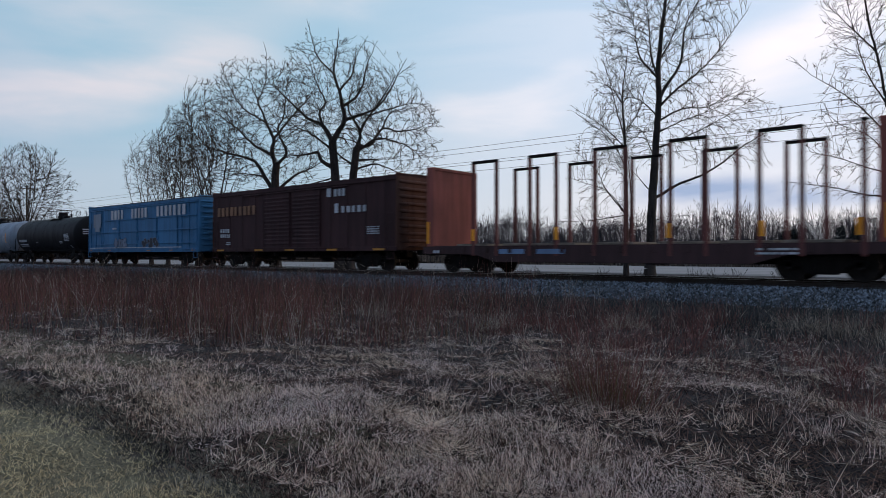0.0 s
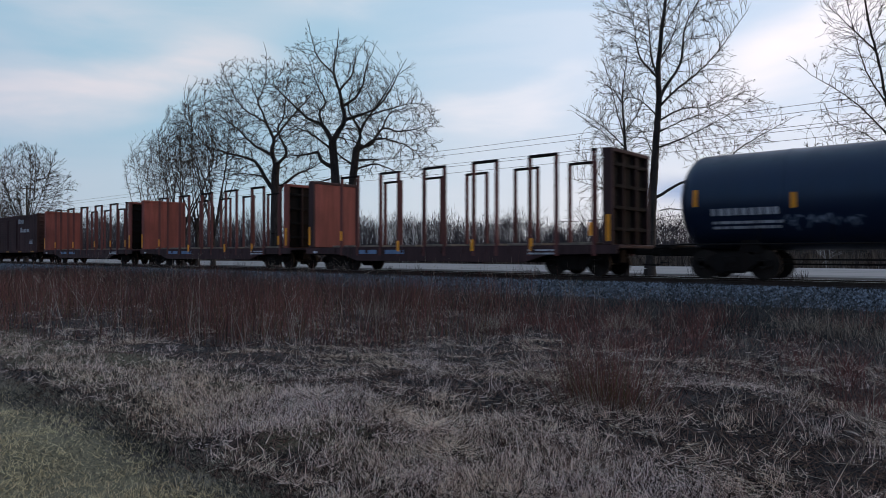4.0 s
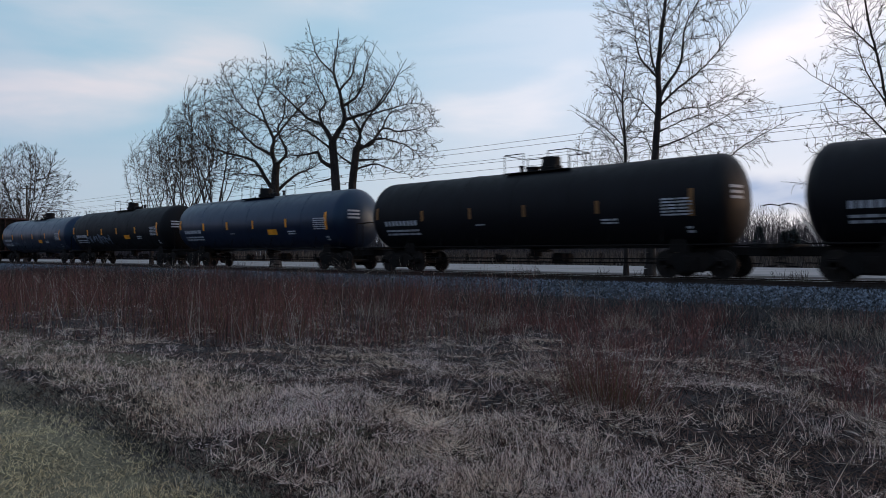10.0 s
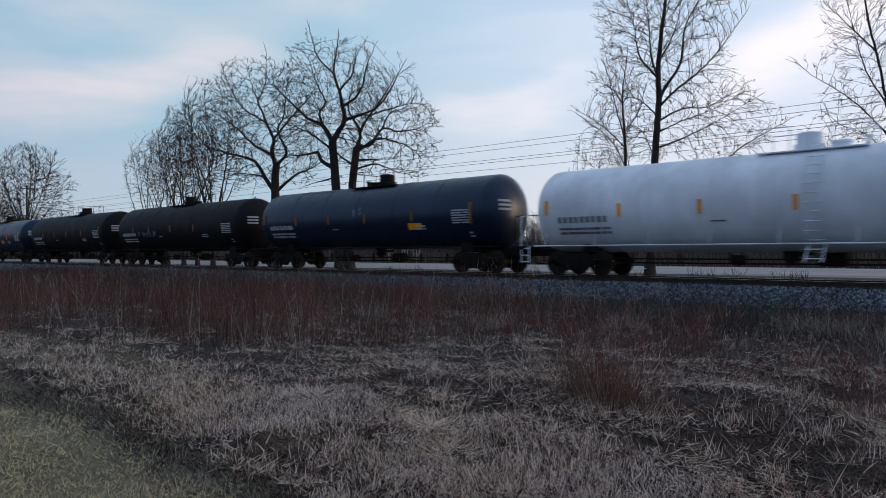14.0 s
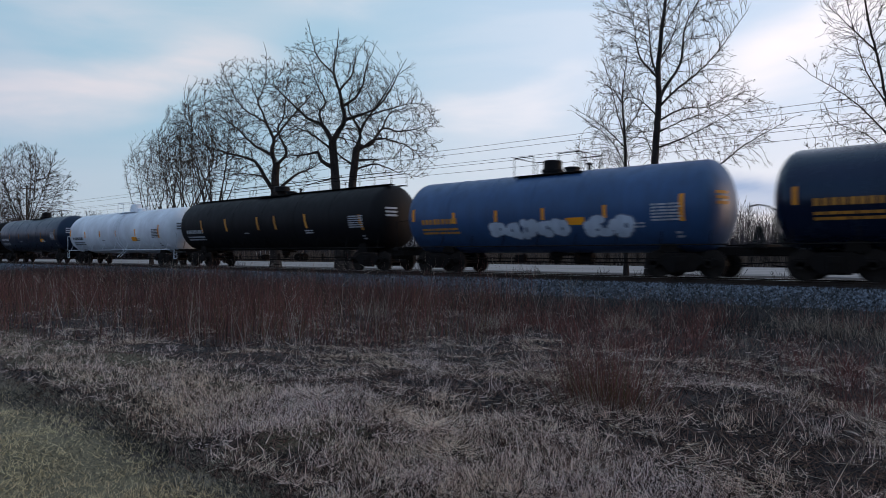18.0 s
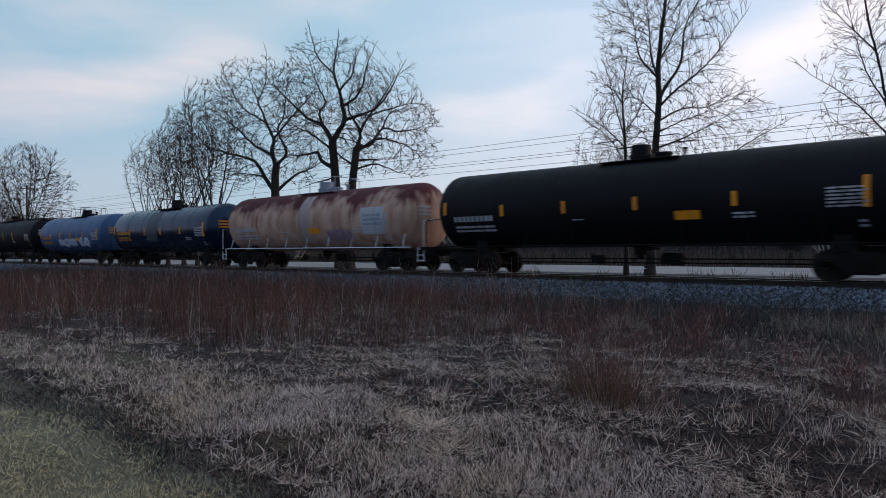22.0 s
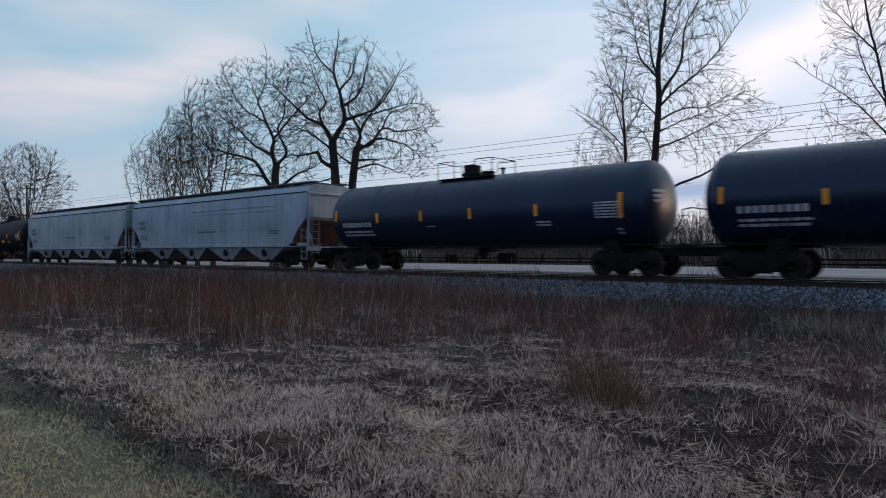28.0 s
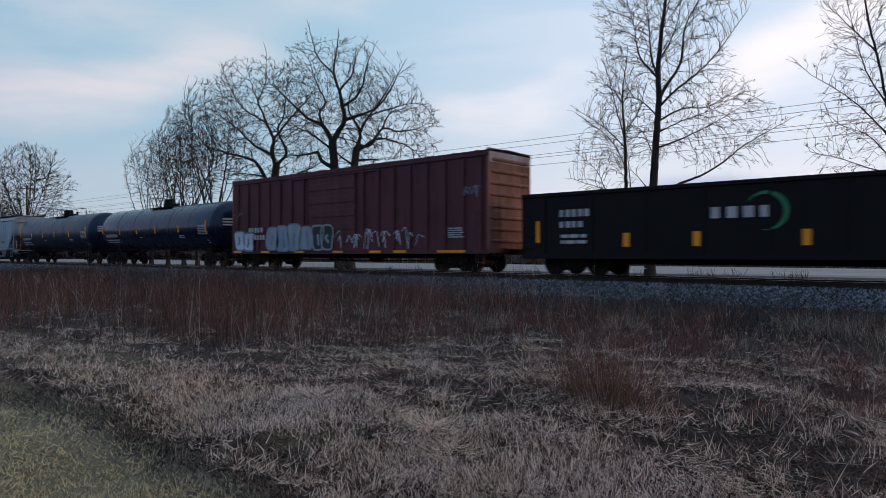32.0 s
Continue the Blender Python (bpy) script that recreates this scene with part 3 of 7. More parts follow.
        for sd in (-1, 1):
            y = sd * 1.28
            g = Shape()
            g.pipe([(xe, y, 1.08), (xe, y, 0.45)], 0.02)
            g.pipe([(xe - out * 0.35, y, 1.08), (xe - out * 0.35, y, 0.45)], 0.02)
            for z in (0.5, 0.74, 1.0):
                g.rod((xe, y, z), (xe - out * 0.35, y, z), 0.018)
            part("end_step", g, grab, car)
        g = Shape().pipe([(xe, -1.28, 1.05), (xe, -1.28, 2.2), (xe, -0.5, 2.3), (xe, 0.5, 2.3), (xe, 1.28, 2.2), (xe, 1.28, 1.05)], 0.020)
        part("end_handrail", g, grab, car)
        coupler(car, e + out * (head + 0.35), out)
        truck(car, e - out * 1.05)
    # side sill rail along the tank
    if style.get("side_rail", True):
        r = Shape()
        for sd in (-1, 1):
            y = sd * 1.42
            r.rod((a - 0.5, y, 1.08), (b + 0.5, y, 1.08), 0.022)
            for k in range(9):
                x = a + (b - a) * k / 8
                r.rod((x, y, 1.08), (x, sd * R * 0.83, zc - R * 0.55), 0.016)
        part("side_handrail", r, style.get("grab", trim), car)
    brake_rigging(car, a + 2.2, b - 2.2)
    ov = Shape()
    ov.turned([(zc - R - 0.42, 0.13), (zc - R - 0.30, 0.13), (zc - R - 0.28, 0.24), (zc - R + 0.04, 0.24)], 16, "z", (mid, 0, 0))
    ov.box(mid + 0.35, 0, zc - R - 0.06, 0.5, 0.5, 0.10, 0.02)
    part("outlet_valve", ov, MAT["steel_dark"], car)
    # reflectors
    ry = style.get("refl", MAT["yellow"])
    if ry:
        span = [0.0, 0.19, 0.37, 0.55, 0.76, 0.985]
        for k, q in enumerate(style.get("bars", span)):
            big = q > 0.95
            x = a + 0.06 + q * (b - a - 0.80)
            w, h, zb = (0.15, 0.86, zc - 0.53) if big else (0.13, 0.44, zc + style.get("bar_z", -0.34))
            if q == 0.0:
                h, zb = 0.52, zc - 0.20
            if style.get("slant"):
                lettering(car, "reflector", [(x, zb - 0.1, w, 0.72, 0.20)], surf, ry, 0.016)
            else:
                lettering(car, "reflector", [(x, zb, w, h)], surf, ry, 0.016)
    # stencils
    wm = style.get("marks", MAT["white_mark"])
    z1 = zc + style.get("mark_z", -0.50)
    pm = style.get("panel_marks", wm)
    lettering(car, "stencil", word(a + 0.6, z1, 2.0, 0.21, style.get("n", 9), style.get("seed", 1)), surf, wm)
    lettering(car, "stencil", lines(a + 0.6, z1 - 0.40, 2.0, 0.30, 2, style.get("seed", 1)), surf, wm)
    px = b - style.get("panel_x", 1.85)
    lettering(car, "stencil_panel", lines(px, zc - 0.50, 0.98, 0.60, 6, style.get("seed", 1) + 5), surf, pm)
    lettering(car, "stencil", lines(px + 0.75, zc - 1.05, 0.26, 0.26, 2, 3), surf, pm)
    lettering(car, "stencil", lines(mid - 1.9, zc - 0.60, 0.5, 0.08, 1, 4), surf, pm)
    lettering(car, "stencil", lines(mid + 3.6, zc - 0.70, 0.6, 0.22, 2, 6), surf, pm)
    if style.get("plate"):
        lettering(car, "yellow_placard", [(mid + style["plate"], zc - 0.70, 0.80, 0.28)], surf, MAT["yellow"])
    # stencils on the rear head
    for k in range(3):
        z = zc + style.get("head_z", 0.34) - 0.17 * k
        eh = Shape()
        ys = [-0.98 + 0.62 * q / 5 for q in range(6)]
        pts = []
        for yy in ys:
            for zz in (z, z + 0.09):
                q = max(0.0, 1 - (yy / R) ** 2 - ((zz - zc) / R) ** 2)
                pts.append((shell_end + head * math.sqrt(q) + 0.012, yy, zz))
        eh.add(pts, [(2 * q, 2 * q + 2, 2 * q + 3, 2 * q + 1) for q in range(5)])
        part("head_stencil", eh, wm, car)
    return car, dict(a=a, b=b, mid=mid, zc=zc, R=R, surf=surf, head=head)


def bubble_tag(car, x0, x1, z0, z1, surf, fill, rim, n, seed, label=""):
    """Sprayed letters: each a knot of rounded lobes over a darker rim."""
    r = random.Random(seed)
    step = (x1 - x0) / n
    for k in range(n):
        cx, cz, hh = x0 + step * (k + 0.5), (z0 + z1) / 2, (z1 - z0) / 2
        lobes = []
        for _ in range(8):
            lobes.append((cx + r.uniform(-.32, .32) * step, cz + r.uniform(-.62, .62) * hh, step * r.uniform(0.22, 0.36), hh * r.uniform(0.30, 0.52)))
        holes = [(cx + r.uniform(-.2, .2) * step, cz + r.uniform(-.4, .4) * hh, step * 0.08, hh * r.uniform(0.12, 0.30)) for _ in range(1)]
        root = None
        for name, scale, lift, mat, group in (("graffiti_rim", 1.2, 0.008, rim, lobes), ("graffiti_fill", 1.0, 0.014, fill, lobes), ("graffiti_hole", 1.0, 0.020, rim, holes)):
            s = Shape()
            for q, (ax, az, aw, ah) in enumerate(group):
                m, turn = 12, 0.0
                pts = []
                for i in range(m):
                    t = 2 * math.pi * i / m + turn
                    zz = az + ah * scale * math.sin(t)
                    pts.append((ax + aw * scale * math.cos(t), surf(zz) - lift - 0.0006 * q, zz))
                s.add([(ax, surf(az) - lift - 0.0006 * q, az)] + pts, [(0, 1 + i, 1 + (i + 1) % m) for i in range(m)])
            ob = part(name, s, mat, root or car, label if root is None else "")
            root = root or ob


def stroke(shape, pts, width, surf, lift):
    """A sprayed line through points (x, z), laid on the surface y = surf(z)."""
    line = spline([(x, 0.0, z) for x, z in pts], 0.07)
    vs = []
    for k, p in enumerate(line):
        d = line[min(k + 1, len(line) - 1)] - line[max(k - 1, 0)]
        q = math.hypot(d[0], d[2]) + 1e-6
        nx, nz = -d[2] / q * width / 2, d[0] / q * width / 2
        for e in (-1, 1):
            z = p[2] + e * nz
            vs.append((p[0] + e * nx, surf(z) - lift, z))
    shape.add(vs, [(2 * k, 2 * k + 1, 2 * k + 3, 2 * k + 2) for k in range(len(line) - 1)])


def spray_tag(car, x0, x1, z0, z1, surf, fill, rim, n, seed, label="", solid=True, width=0.06):
    """Sprayed letters side by side: a filled body with wavering edges, outlined and crossed by thin lines."""
    r = random.Random(seed)
    step = (x1 - x0) / n
    for k in range(n):
        a, b = x0 + step * k, x0 + step * (k + 1)
        lo, hi = z0 + r.uniform(0, 0.12) * (z1 - z0), z1 - r.uniform(0, 0.16) * (z1 - z0)
        slant, p, q = r.uniform(-0.12, 0.12) * step, r.uniform(0, 6), r.uniform(0, 6)
        left, right = [], []
        for i in range(11):
            t = i / 10
            z = lo + (hi - lo) * t
            pinch = 0.36 * abs(2 * t - 1) ** 9
            left.append((a + step * (-0.03 + 0.08 * math.sin(p + 4 * t) + 0.4 * pinch) + slant * t, z))
            right.append((b - step * (-0.03 + 0.08 * math.sin(q + 5 * t) + 0.4 * pinch) + slant * t, z))
        root = None
        if solid:
            f = Shape()
            vs = []
            for (xl, z), (xr, _) in zip(left, right):
                vs += [(xl, surf(z) - 0.010, z), (xr, surf(z) - 0.010, z)]
            f.add(vs, [(2 * i, 2 * i + 1, 2 * i + 3, 2 * i + 2) for i in range(10)])
            root = part("graffiti_fill", f, fill, car, label)
        o = Shape()
        mid = (a + b) / 2
        if solid:
            stroke(o, left[::2] + right[::-2] + left[:1], width, surf, 0.016)
            stroke(o, [(mid + r.uniform(-.2, .2) * step, lo + (hi - lo) * t) for t in (r.uniform(0.1, 0.3), 0.5, r.uniform(0.6, 0.8))], width * 1.8, surf, 0.019)
        else:
            # loose arcs and hooks that do not close
            for _ in range(3):
                u, t0, t1 = r.uniform(-.4, .4), r.uniform(0, 0.4), r.uniform(0.55, 1.0)
                hook = r.choice((-1, 1)) * r.uniform(0.25, 0.6)
                stroke(o, [(mid + u * step, lo + (hi - lo) * t0), (mid + (u + hook * 0.2) * step, lo + (hi - lo) * (t0 + t1) / 2), (mid + (u + hook * 0.4) * step, lo + (hi - lo) * t1), (mid + (u + hook) * step, lo + (hi - lo) * (t1 - r.uniform(0.05, 0.35)))], width * r.uniform(0.6, 1.3), surf, 0.016 + 0.001 * _)
        part("graffiti_line", o, rim, root or car, "" if root else label)


def box_car(t_front, t_rear, eave, label, mat, end_mat, style):
    L = along(t_rear - t_front)
    car = car_root("box_car", (t_front + t_rear) / 2, label, "boxcar")
    W, z0 = 1.475, style.get("sill", 0.85)
    h = L / 2
    side = Shape()
    side.box(0, 0, (z0 + eave) / 2, L - 0.10, 2 * W - 0.10, eave - z0, 0.02)
    part("body", side, mat, car)
    # side posts and door
    door = style["door"]
    ribs = style.get("ribs", [])
    for sd in (-1, 1):
        for x in ribs:
            s = Shape().slab([(x - 0.09, z0 + 0.05), (x + 0.09, z0 + 0.05), (x + 0.09, eave - 0.25), (x - 0.09, eave - 0.25)], sd * (W - 0.06), sd * (W - 0.005 + style.get("rib_depth", 0.0)))
            part("side_post", s, mat, car)
        s = Shape()
        s.box(0, sd * (W - 0.04), z0 + 0.07, L, 0.09, 0.20, 0.01)
        s.box(0, sd * (W - 0.03), eave - 0.10, L, 0.08, 0.20, 0.015)
        part("side_sill", s, mat, car)
        for k, (xa, xb) in enumerate(door):
            s = Shape()
            y = sd * (W - 0.025)
            s.box((xa + xb) / 2, y, (z0 + 0.16 + eave - 0.25) / 2, xb - xa - 0.06, 0.05, eave - z0 - 0.45, 0.01)
            n = style.get("corr", 12)
            dr = part("door", s, mat, car)
            for q in range(n):
                z = z0 + 0.28 + (eave - z0 - 0.75) * (q + 0.5) / n
                part("door_rib", Shape().box((xa + xb) / 2, sd * (W + 0.005), z, xb - xa - 0.18, 0.05, (eave - z0 - 0.75) / n * 0.5, 0.018), mat, dr)
            for x in (xa + 0.03, xb - 0.03):
                part("lock_rod", Shape().rod((x, sd * (W + 0.02), z0 + 0.2), (x, sd * (W + 0.02), eave - 0.35), 0.022), mat, dr)
            part("door_handle", Shape().box(xa + 0.16, sd * (W + 0.03), z0 + 0.95, 0.10, 0.05, 0.30, 0.01), mat, dr)
        xa, xb = door[0][0] - 0.2, door[-1][1] + 0.2
        run = min((xb - xa) * 1.7, L - 0.3)
        for z in (eave - 0.27, z0 + 0.14):
            part("door_track", Shape().box((xa + xb) / 2, sd * (W + 0.015), z, run, 0.07, 0.07, 0.01), mat, car)
    # ends with pressed corrugations
    for out in (-1, 1):
        s = Shape()
        s.box(out * (h - 0.04), 0, (z0 + eave + 0.12) / 2, 0.08, 2 * W - 0.02, eave - z0 + 0.10, 0.015)
        n = style.get("end_corr", 9)
        e = part("end_wall", s, end_mat, car)
        for k in range(n):
            s = Shape()
            z = z0 + 0.25 + (eave - z0 - 0.35) * (k + 0.5) / n
            s.turned([(-W + 0.14, 0.01), (-W + 0.30, 0.085), (W - 0.30, 0.085), (W - 0.14, 0.01)], 10, "y", (out * (h - 0.005), 0, z))
            part("corrugation", s, end_mat, e)
        ld = Shape()
        for y in (-1.25, -0.82):
            ld.rod((out * (h + 0.10), y, z0 - 0.1), (out * (h + 0.10), y, z0 + 2.2), 0.016)
        for k in range(6):
            z = z0 + 0.1 + 0.38 * k
            ld.rod((out * (h + 0.10), -1.25, z), (out * (h + 0.10), -0.82, z), 0.014)
        ld.box(out * (h + 0.14), 0, z0 + 0.18, 0.30, 1.3, 0.04)
        part("end_ladder", ld, end_mat, car)
        g = Shape()
        for k in range(5):
            z = z0 + 0.05 + 0.40 * k
            g.rod((out * (h - 0.55), -W - 0.06, z), (out * (h - 0.12), -W - 0.06, z), 0.014)
        for x in (h - 0.55, h - 0.12):
            g.rod((out * x, -W - 0.05, z0 - 0.40), (out * x, -W - 0.05, z0 + 1.70), 0.014)
        g.rod((out * (h - 0.55), -W - 0.05, z0 - 0.38), (out * (h - 0.12), -W - 0.05, z0 - 0.38), 0.018)
        part("side_ladder", g, mat, car)
        coupler(car, out * (h - 0.1), out)
        truck(car, out * (h - style.get("over", 2.1)))
    # roof, low gable with cross ribs
    r = Shape()
    r.prism([(-W - 0.02, eave - 0.02), (W + 0.02, eave - 0.02), (W + 0.02, eave + 0.02), (0.25, eave + 0.13), (-0.25, eave + 0.13), (-W - 0.02, eave + 0.02)], -h, h)
    for k in range(15):
        x = -h + L * (k + 0.5) / 15
        r.prism([(-W, eave + 0.02), (0, eave + 0.14), (W, eave + 0.02), (W, eave + 0.05), (0, eave + 0.17), (-W, eave + 0.05)], x - 0.04, x + 0.04)
    part("roof", r, style.get("roof", mat), car)
    u = Shape()
    u.box(0, 0, 0.80, L - 1.2, 0.40, 0.34, 0.03)
    for k in range(7):
        x = -h + 2.5 + (L - 5) * k / 6
        u.box(x, 0, 0.82, 0.14, 2.5, 0.16)
    part("centre_sill", u, MAT["steel_dark"], car)
    brake_rigging(car, -h + 3.4, h - 3.4)
    return car, dict(h=h, W=W, z0=z0, surf=lambda z: -W - 0.006)


def flat_car(t_front, t_rear, seed, label):
    """A bulkhead flat: two bulkheads, a deep side sill, and pairs of tall stakes bridged at the top."""
    L = along(t_rear - t_front)
    car = car_root("bulkhead_flat_car", (t_front + t_rear) / 2, label, "flatcar")
    h, W, deck, top = L / 2, 1.475, 1.10, 4.42
    s = Shape()
    s.box(0, 0, deck - 0.06, L + 0.5, 2 * W - 0.08, 0.12, 0.02)
    part("deck", s, MAT["brown_car"], car)
    for sd in (-1, 1):
        s = Shape()
        s.slab([(-h - 0.2, deck), (h + 0.2, deck), (h + 0.2, deck - 0.30), (h - 2.6, deck - 0.34), (h - 3.6, deck - 0.62), (-h + 3.6, deck - 0.62), (-h + 2.6, deck - 0.34), (-h - 0.2, deck - 0.30)], sd * (W - 0.08), sd * W)
        part("side_sill", s, MAT["brown_car"], car)
        # stake pockets
        for k in range(14):
            x = -h + 0.9 + (L - 1.8) * k / 13
            part("stake_pocket", Shape().box(x, sd * (W + 0.02), deck - 0.15, 0.14, 0.06, 0.24, 0.01), MAT["brown_car"], car)
    # bulkheads
    for out in (-1, 1):
        x = out * (h - 0.18)
        b = Shape()
        b.box(x - out * 0.10, 0, (deck + top) / 2, 0.10, 2 * W - 0.2, top - deck - 0.06, 0.01)
        bk = part("bulkhead", b, MAT["orange_sheet"], car, "orange-red sheeted bulkhead")
        part("outer_sheet", Shape().box(x - out * 0.03, 0, (deck + top) / 2, 0.03, 2 * W - 0.2, top - deck - 0.08), MAT["steel_dark"], bk)
        for k in range(4):
            z = deck + 0.62 + 0.74 * k
            part("sheet_lap", Shape().box(x - out * 0.153, 0, z, 0.012, 2 * W - 0.22, 0.02), MAT["orange_sheet"], bk)
        f = Shape()
        for sd in (-1, 1):
            f.box(x, sd * (W - 0.07), (deck + top) / 2, 0.36, 0.14, top - deck, 0.015)
            part("bulkhead_post", Shape().box(x + out * 0.05, sd * 0.5, (deck + top) / 2, 0.20, 0.12, top - deck - 0.1, 0.01), MAT["brown_dark"], bk)
        f.box(x, 0, top - 0.06, 0.38, 2 * W, 0.14, 0.02)
        for k in range(4):
            part("bulkhead_rib", Shape().box(x + out * 0.057, 0, deck + 0.55 + 0.75 * k, 0.15, 2 * W - 0.3, 0.12, 0.01), MAT["steel_dark"], bk)
        part("bulkhead_frame", f, MAT["brown_car"] if seed == 42 else MAT["orange_sheet"], bk)
        g = Shape()
        for k in range(8):
            z = deck + 0.15 + 0.38 * k
            g.rod((x + out * 0.22, -1.38, z), (x + out * 0.22, -0.98, z), 0.014)
        part("bulkhead_ladder", g, MAT["steel_dark"], bk)
        coupler(car, out * (h + 0.15), out)
        truck(car, out * (h - 1.75))
    for sd in (-1, 1):
        for k in range(6):
            x = -h + 3.07 + 2.69 * k
            pair, bar = ((-0.57, 0.57), 1.27) if k < 5 else ((-0.60,), 0.2)
            st = Shape()
            for q in pair:
                st.box(x + q, sd * (W - 0.05), (deck - 0.4 + top) / 2, 0.13, 0.12, top - deck + 0.38, 0.012)
            frame_part = part("stake", st, MAT["stake_red"], car)
            part("top_bar", Shape().box(x if k < 5 else x - 0.6, sd * (W - 0.05), top - 0.02, bar, 0.14, 0.10, 0.015), MAT["steel_dark"], frame_part)
    u = Shape()
    u.box(0, 0, 0.74, L - 0.6, 0.5, 0.55, 0.03)
    for k in range(9):
        u.box(-h + 1.2 + (L - 2.4) * k / 8, 0, deck - 0.18, 0.12, 2.7, 0.16)
    part("centre_sill", u, MAT["steel_dark"], car)
    brake_rigging(car, -h + 3.6, h - 3.6)
    surf = lambda z: -W - 0.004
    for k, x in enumerate((2.44, 6.28, 10.46, 13.27, 15.74)):
        zb = (1.42, 1.30, 1.28)[seed % 3] if k in (0, 4) or seed == 40 else 0.90
        lettering(car, "reflector", [(-h + x, zb, 0.14, 0.46)], lambda z: -W - 0.01, MAT["yellow"])
    for x in (-h + 0.02, h - 0.20):
        lettering(car, "reflector", [(x, 1.22, 0.14, 0.92)], lambda z: -W - 0.01, MAT["yellow"])
    lettering(car, "name_plate", [(-h + 3.8, deck - 0.31, 1.15, 0.18), (-h + 5.5, deck - 0.31, 1.2, 0.18)], surf, MAT["blue_plate"], label="pale blue painted plates")
    lettering(car, "stencil", lines(h - 3.4, deck - 0.33, 1.1, 0.24, 2, seed) + lines(-h + 0.4, deck - 0.28, 0.3, 0.2, 1, seed + 3), surf, MAT["white_mark"])
    # timber battens left on the deck
    r = random.Random(seed)
    for k in range(7):
        bt = Shape().box(-h + 2.2 + 2.1 * k + r.uniform(-.3, .3), -0.2, deck + 0.05, 1.6, 1.9, 0.09, 0.01)
        part("deck_batten", bt, MAT["batten"], car, "weathered timber deck batten")
    return car


def hopper_car(t_front, t_rear, seed, label, mat):
    L = along(t_rear - t_front)
    car = car_root("hopper_car", (t_front + t_rear) / 2, label, "hopper car")
    h, W = L / 2, 1.5
    zs, ze, zt = 1.28, 3.92, 4.34
    # shell: upright sides that lean in to the roof; the ends are cut back below
    prof = [(-W, zs), (-W - 0.02, 1.95), (-W - 0.025, 2.65), (-W, ze), (-W + 0.14, ze + 0.24), (-1.0, zt), (1.0, zt), (W - 0.14, ze + 0.24), (W, ze), (W + 0.025, 2.65), (W + 0.02, 1.95), (W, zs)]
    n = len(prof)
    s = Shape()
    cut = (1.50, 0.96, 0.16, 0.10, 0.06, 0.03)
    vs, fs = [], []
    for sd in (-1, 1):
        for i, (y, z) in enumerate(prof):
            vs.append((sd * (h - cut[min(i, n - 1 - i)]), y, z))
    fs += [(i, i + 1, n + i + 1, n + i) for i in range(n - 1)] + [(0, n, 2 * n - 1, n - 1)]
    for o in (0, n):
        for i in range(n // 2 - 1):
            q = (o + i, o + i + 1, o + n - 2 - i, o + n - 1 - i)
            fs.append(q)
    s.add(vs, fs)
    part("body", s, mat, car)
    # end frames and corner posts
    for out in (-1, 1):
        e = Shape()
        for sd in (-1, 1):
            e.box(out * (h - 0.05), sd * (W - 0.05), (0.95 + ze) / 2, 0.10, 0.10, ze - 0.95, 0.01)
            e.slab([(out * (h - 0.05), 1.35), (out * (h - 1.5), 1.35), (out * (h - 1.5), 1.2), (out * (h - 0.05), 1.2)], sd * W - 0.06, sd * W + 0.06)
            e.rod((out * (h - 0.05), sd * 1.2, 1.3), (out * (h - 1.0), sd * 0.9, 2.6), 0.04)
        e.box(out * (h - 0.12), 0, 1.05, 0.30, 2.9, 0.24, 0.02)
        e.box(out * (h - 0.05), 0, ze - 0.05, 0.14, 2 * W, 0.14, 0.02)
        part("end_frame", e, mat, car)
        sl = Shape()
        sl.add([(out * (h - 0.19), -1.46, 2.50), (out * (h - 0.19), 1.46, 2.50), (out * (h - 1.42), 1.46, 1.30), (out * (h - 1.42), -1.46, 1.30),
                (out * (h - 0.30), -1.46, 2.50), (out * (h - 0.30), 1.46, 2.50), (out * (h - 1.55), 1.46, 1.30), (out * (h - 1.55), -1.46, 1.30)],
               [(0, 1, 2, 3), (7, 6, 5, 4), (0, 4, 5, 1), (1, 5, 6, 2), (2, 6, 7, 3), (3, 7, 4, 0)])
        part("slope_sheet", sl, MAT["hopper_end"], car, "rust-streaked brown slope sheet")
        ld = Shape()
        for y in (-1.30, -0.88):
            ld.rod((out * (h + 0.04), y, 0.75), (out * (h + 0.04), y, zt), 0.018)
        for k in range(10):
            ld.rod((out * (h + 0.04), -1.30, 0.85 + 0.36 * k), (out * (h + 0.04), -0.88, 0.85 + 0.36 * k), 0.014)
        for k in range(5):
            ld.rod((out * (h - 0.5), -W - 0.05, 0.55 + 0.36 * k), (out * (h - 0.08), -W - 0.05, 0.55 + 0.36 * k), 0.014)
        for x in (h - 0.5, h - 0.08):
            ld.rod((out * x, -W - 0.05, 0.5), (out * x, -W - 0.05, 2.1), 0.016)
        part("end_ladder", ld, mat, car)
        coupler(car, out * (h - 0.1), out)
        truck(car, out * (h - 1.95))
    # side sill and the seam below the roof
    for sd in (-1, 1):
        b = Shape()
        b.box(0, sd * (W + 0.01), zs - 0.02, L - 1.6, 0.10, 0.20, 0.015)
        part("side_sill", b, mat, car)
        q = Shape()
        q.box(0, sd * (W + 0.005), ze, L - 0.3, 0.035, 0.05, 0.01)
        part("roof_seam", q, MAT["steel_dark"], car)
        for k in range(6):
            x = -h + 2.2 + (L - 4.4) * k / 5
            part("side_seam", Shape().box(x, sd * (W + 0.012), (zs + ze) / 2, 0.05, 0.03, ze - zs - 0.3, 0.008), mat, car)
    # four discharge bays
    span = (L - 4.2) / 4
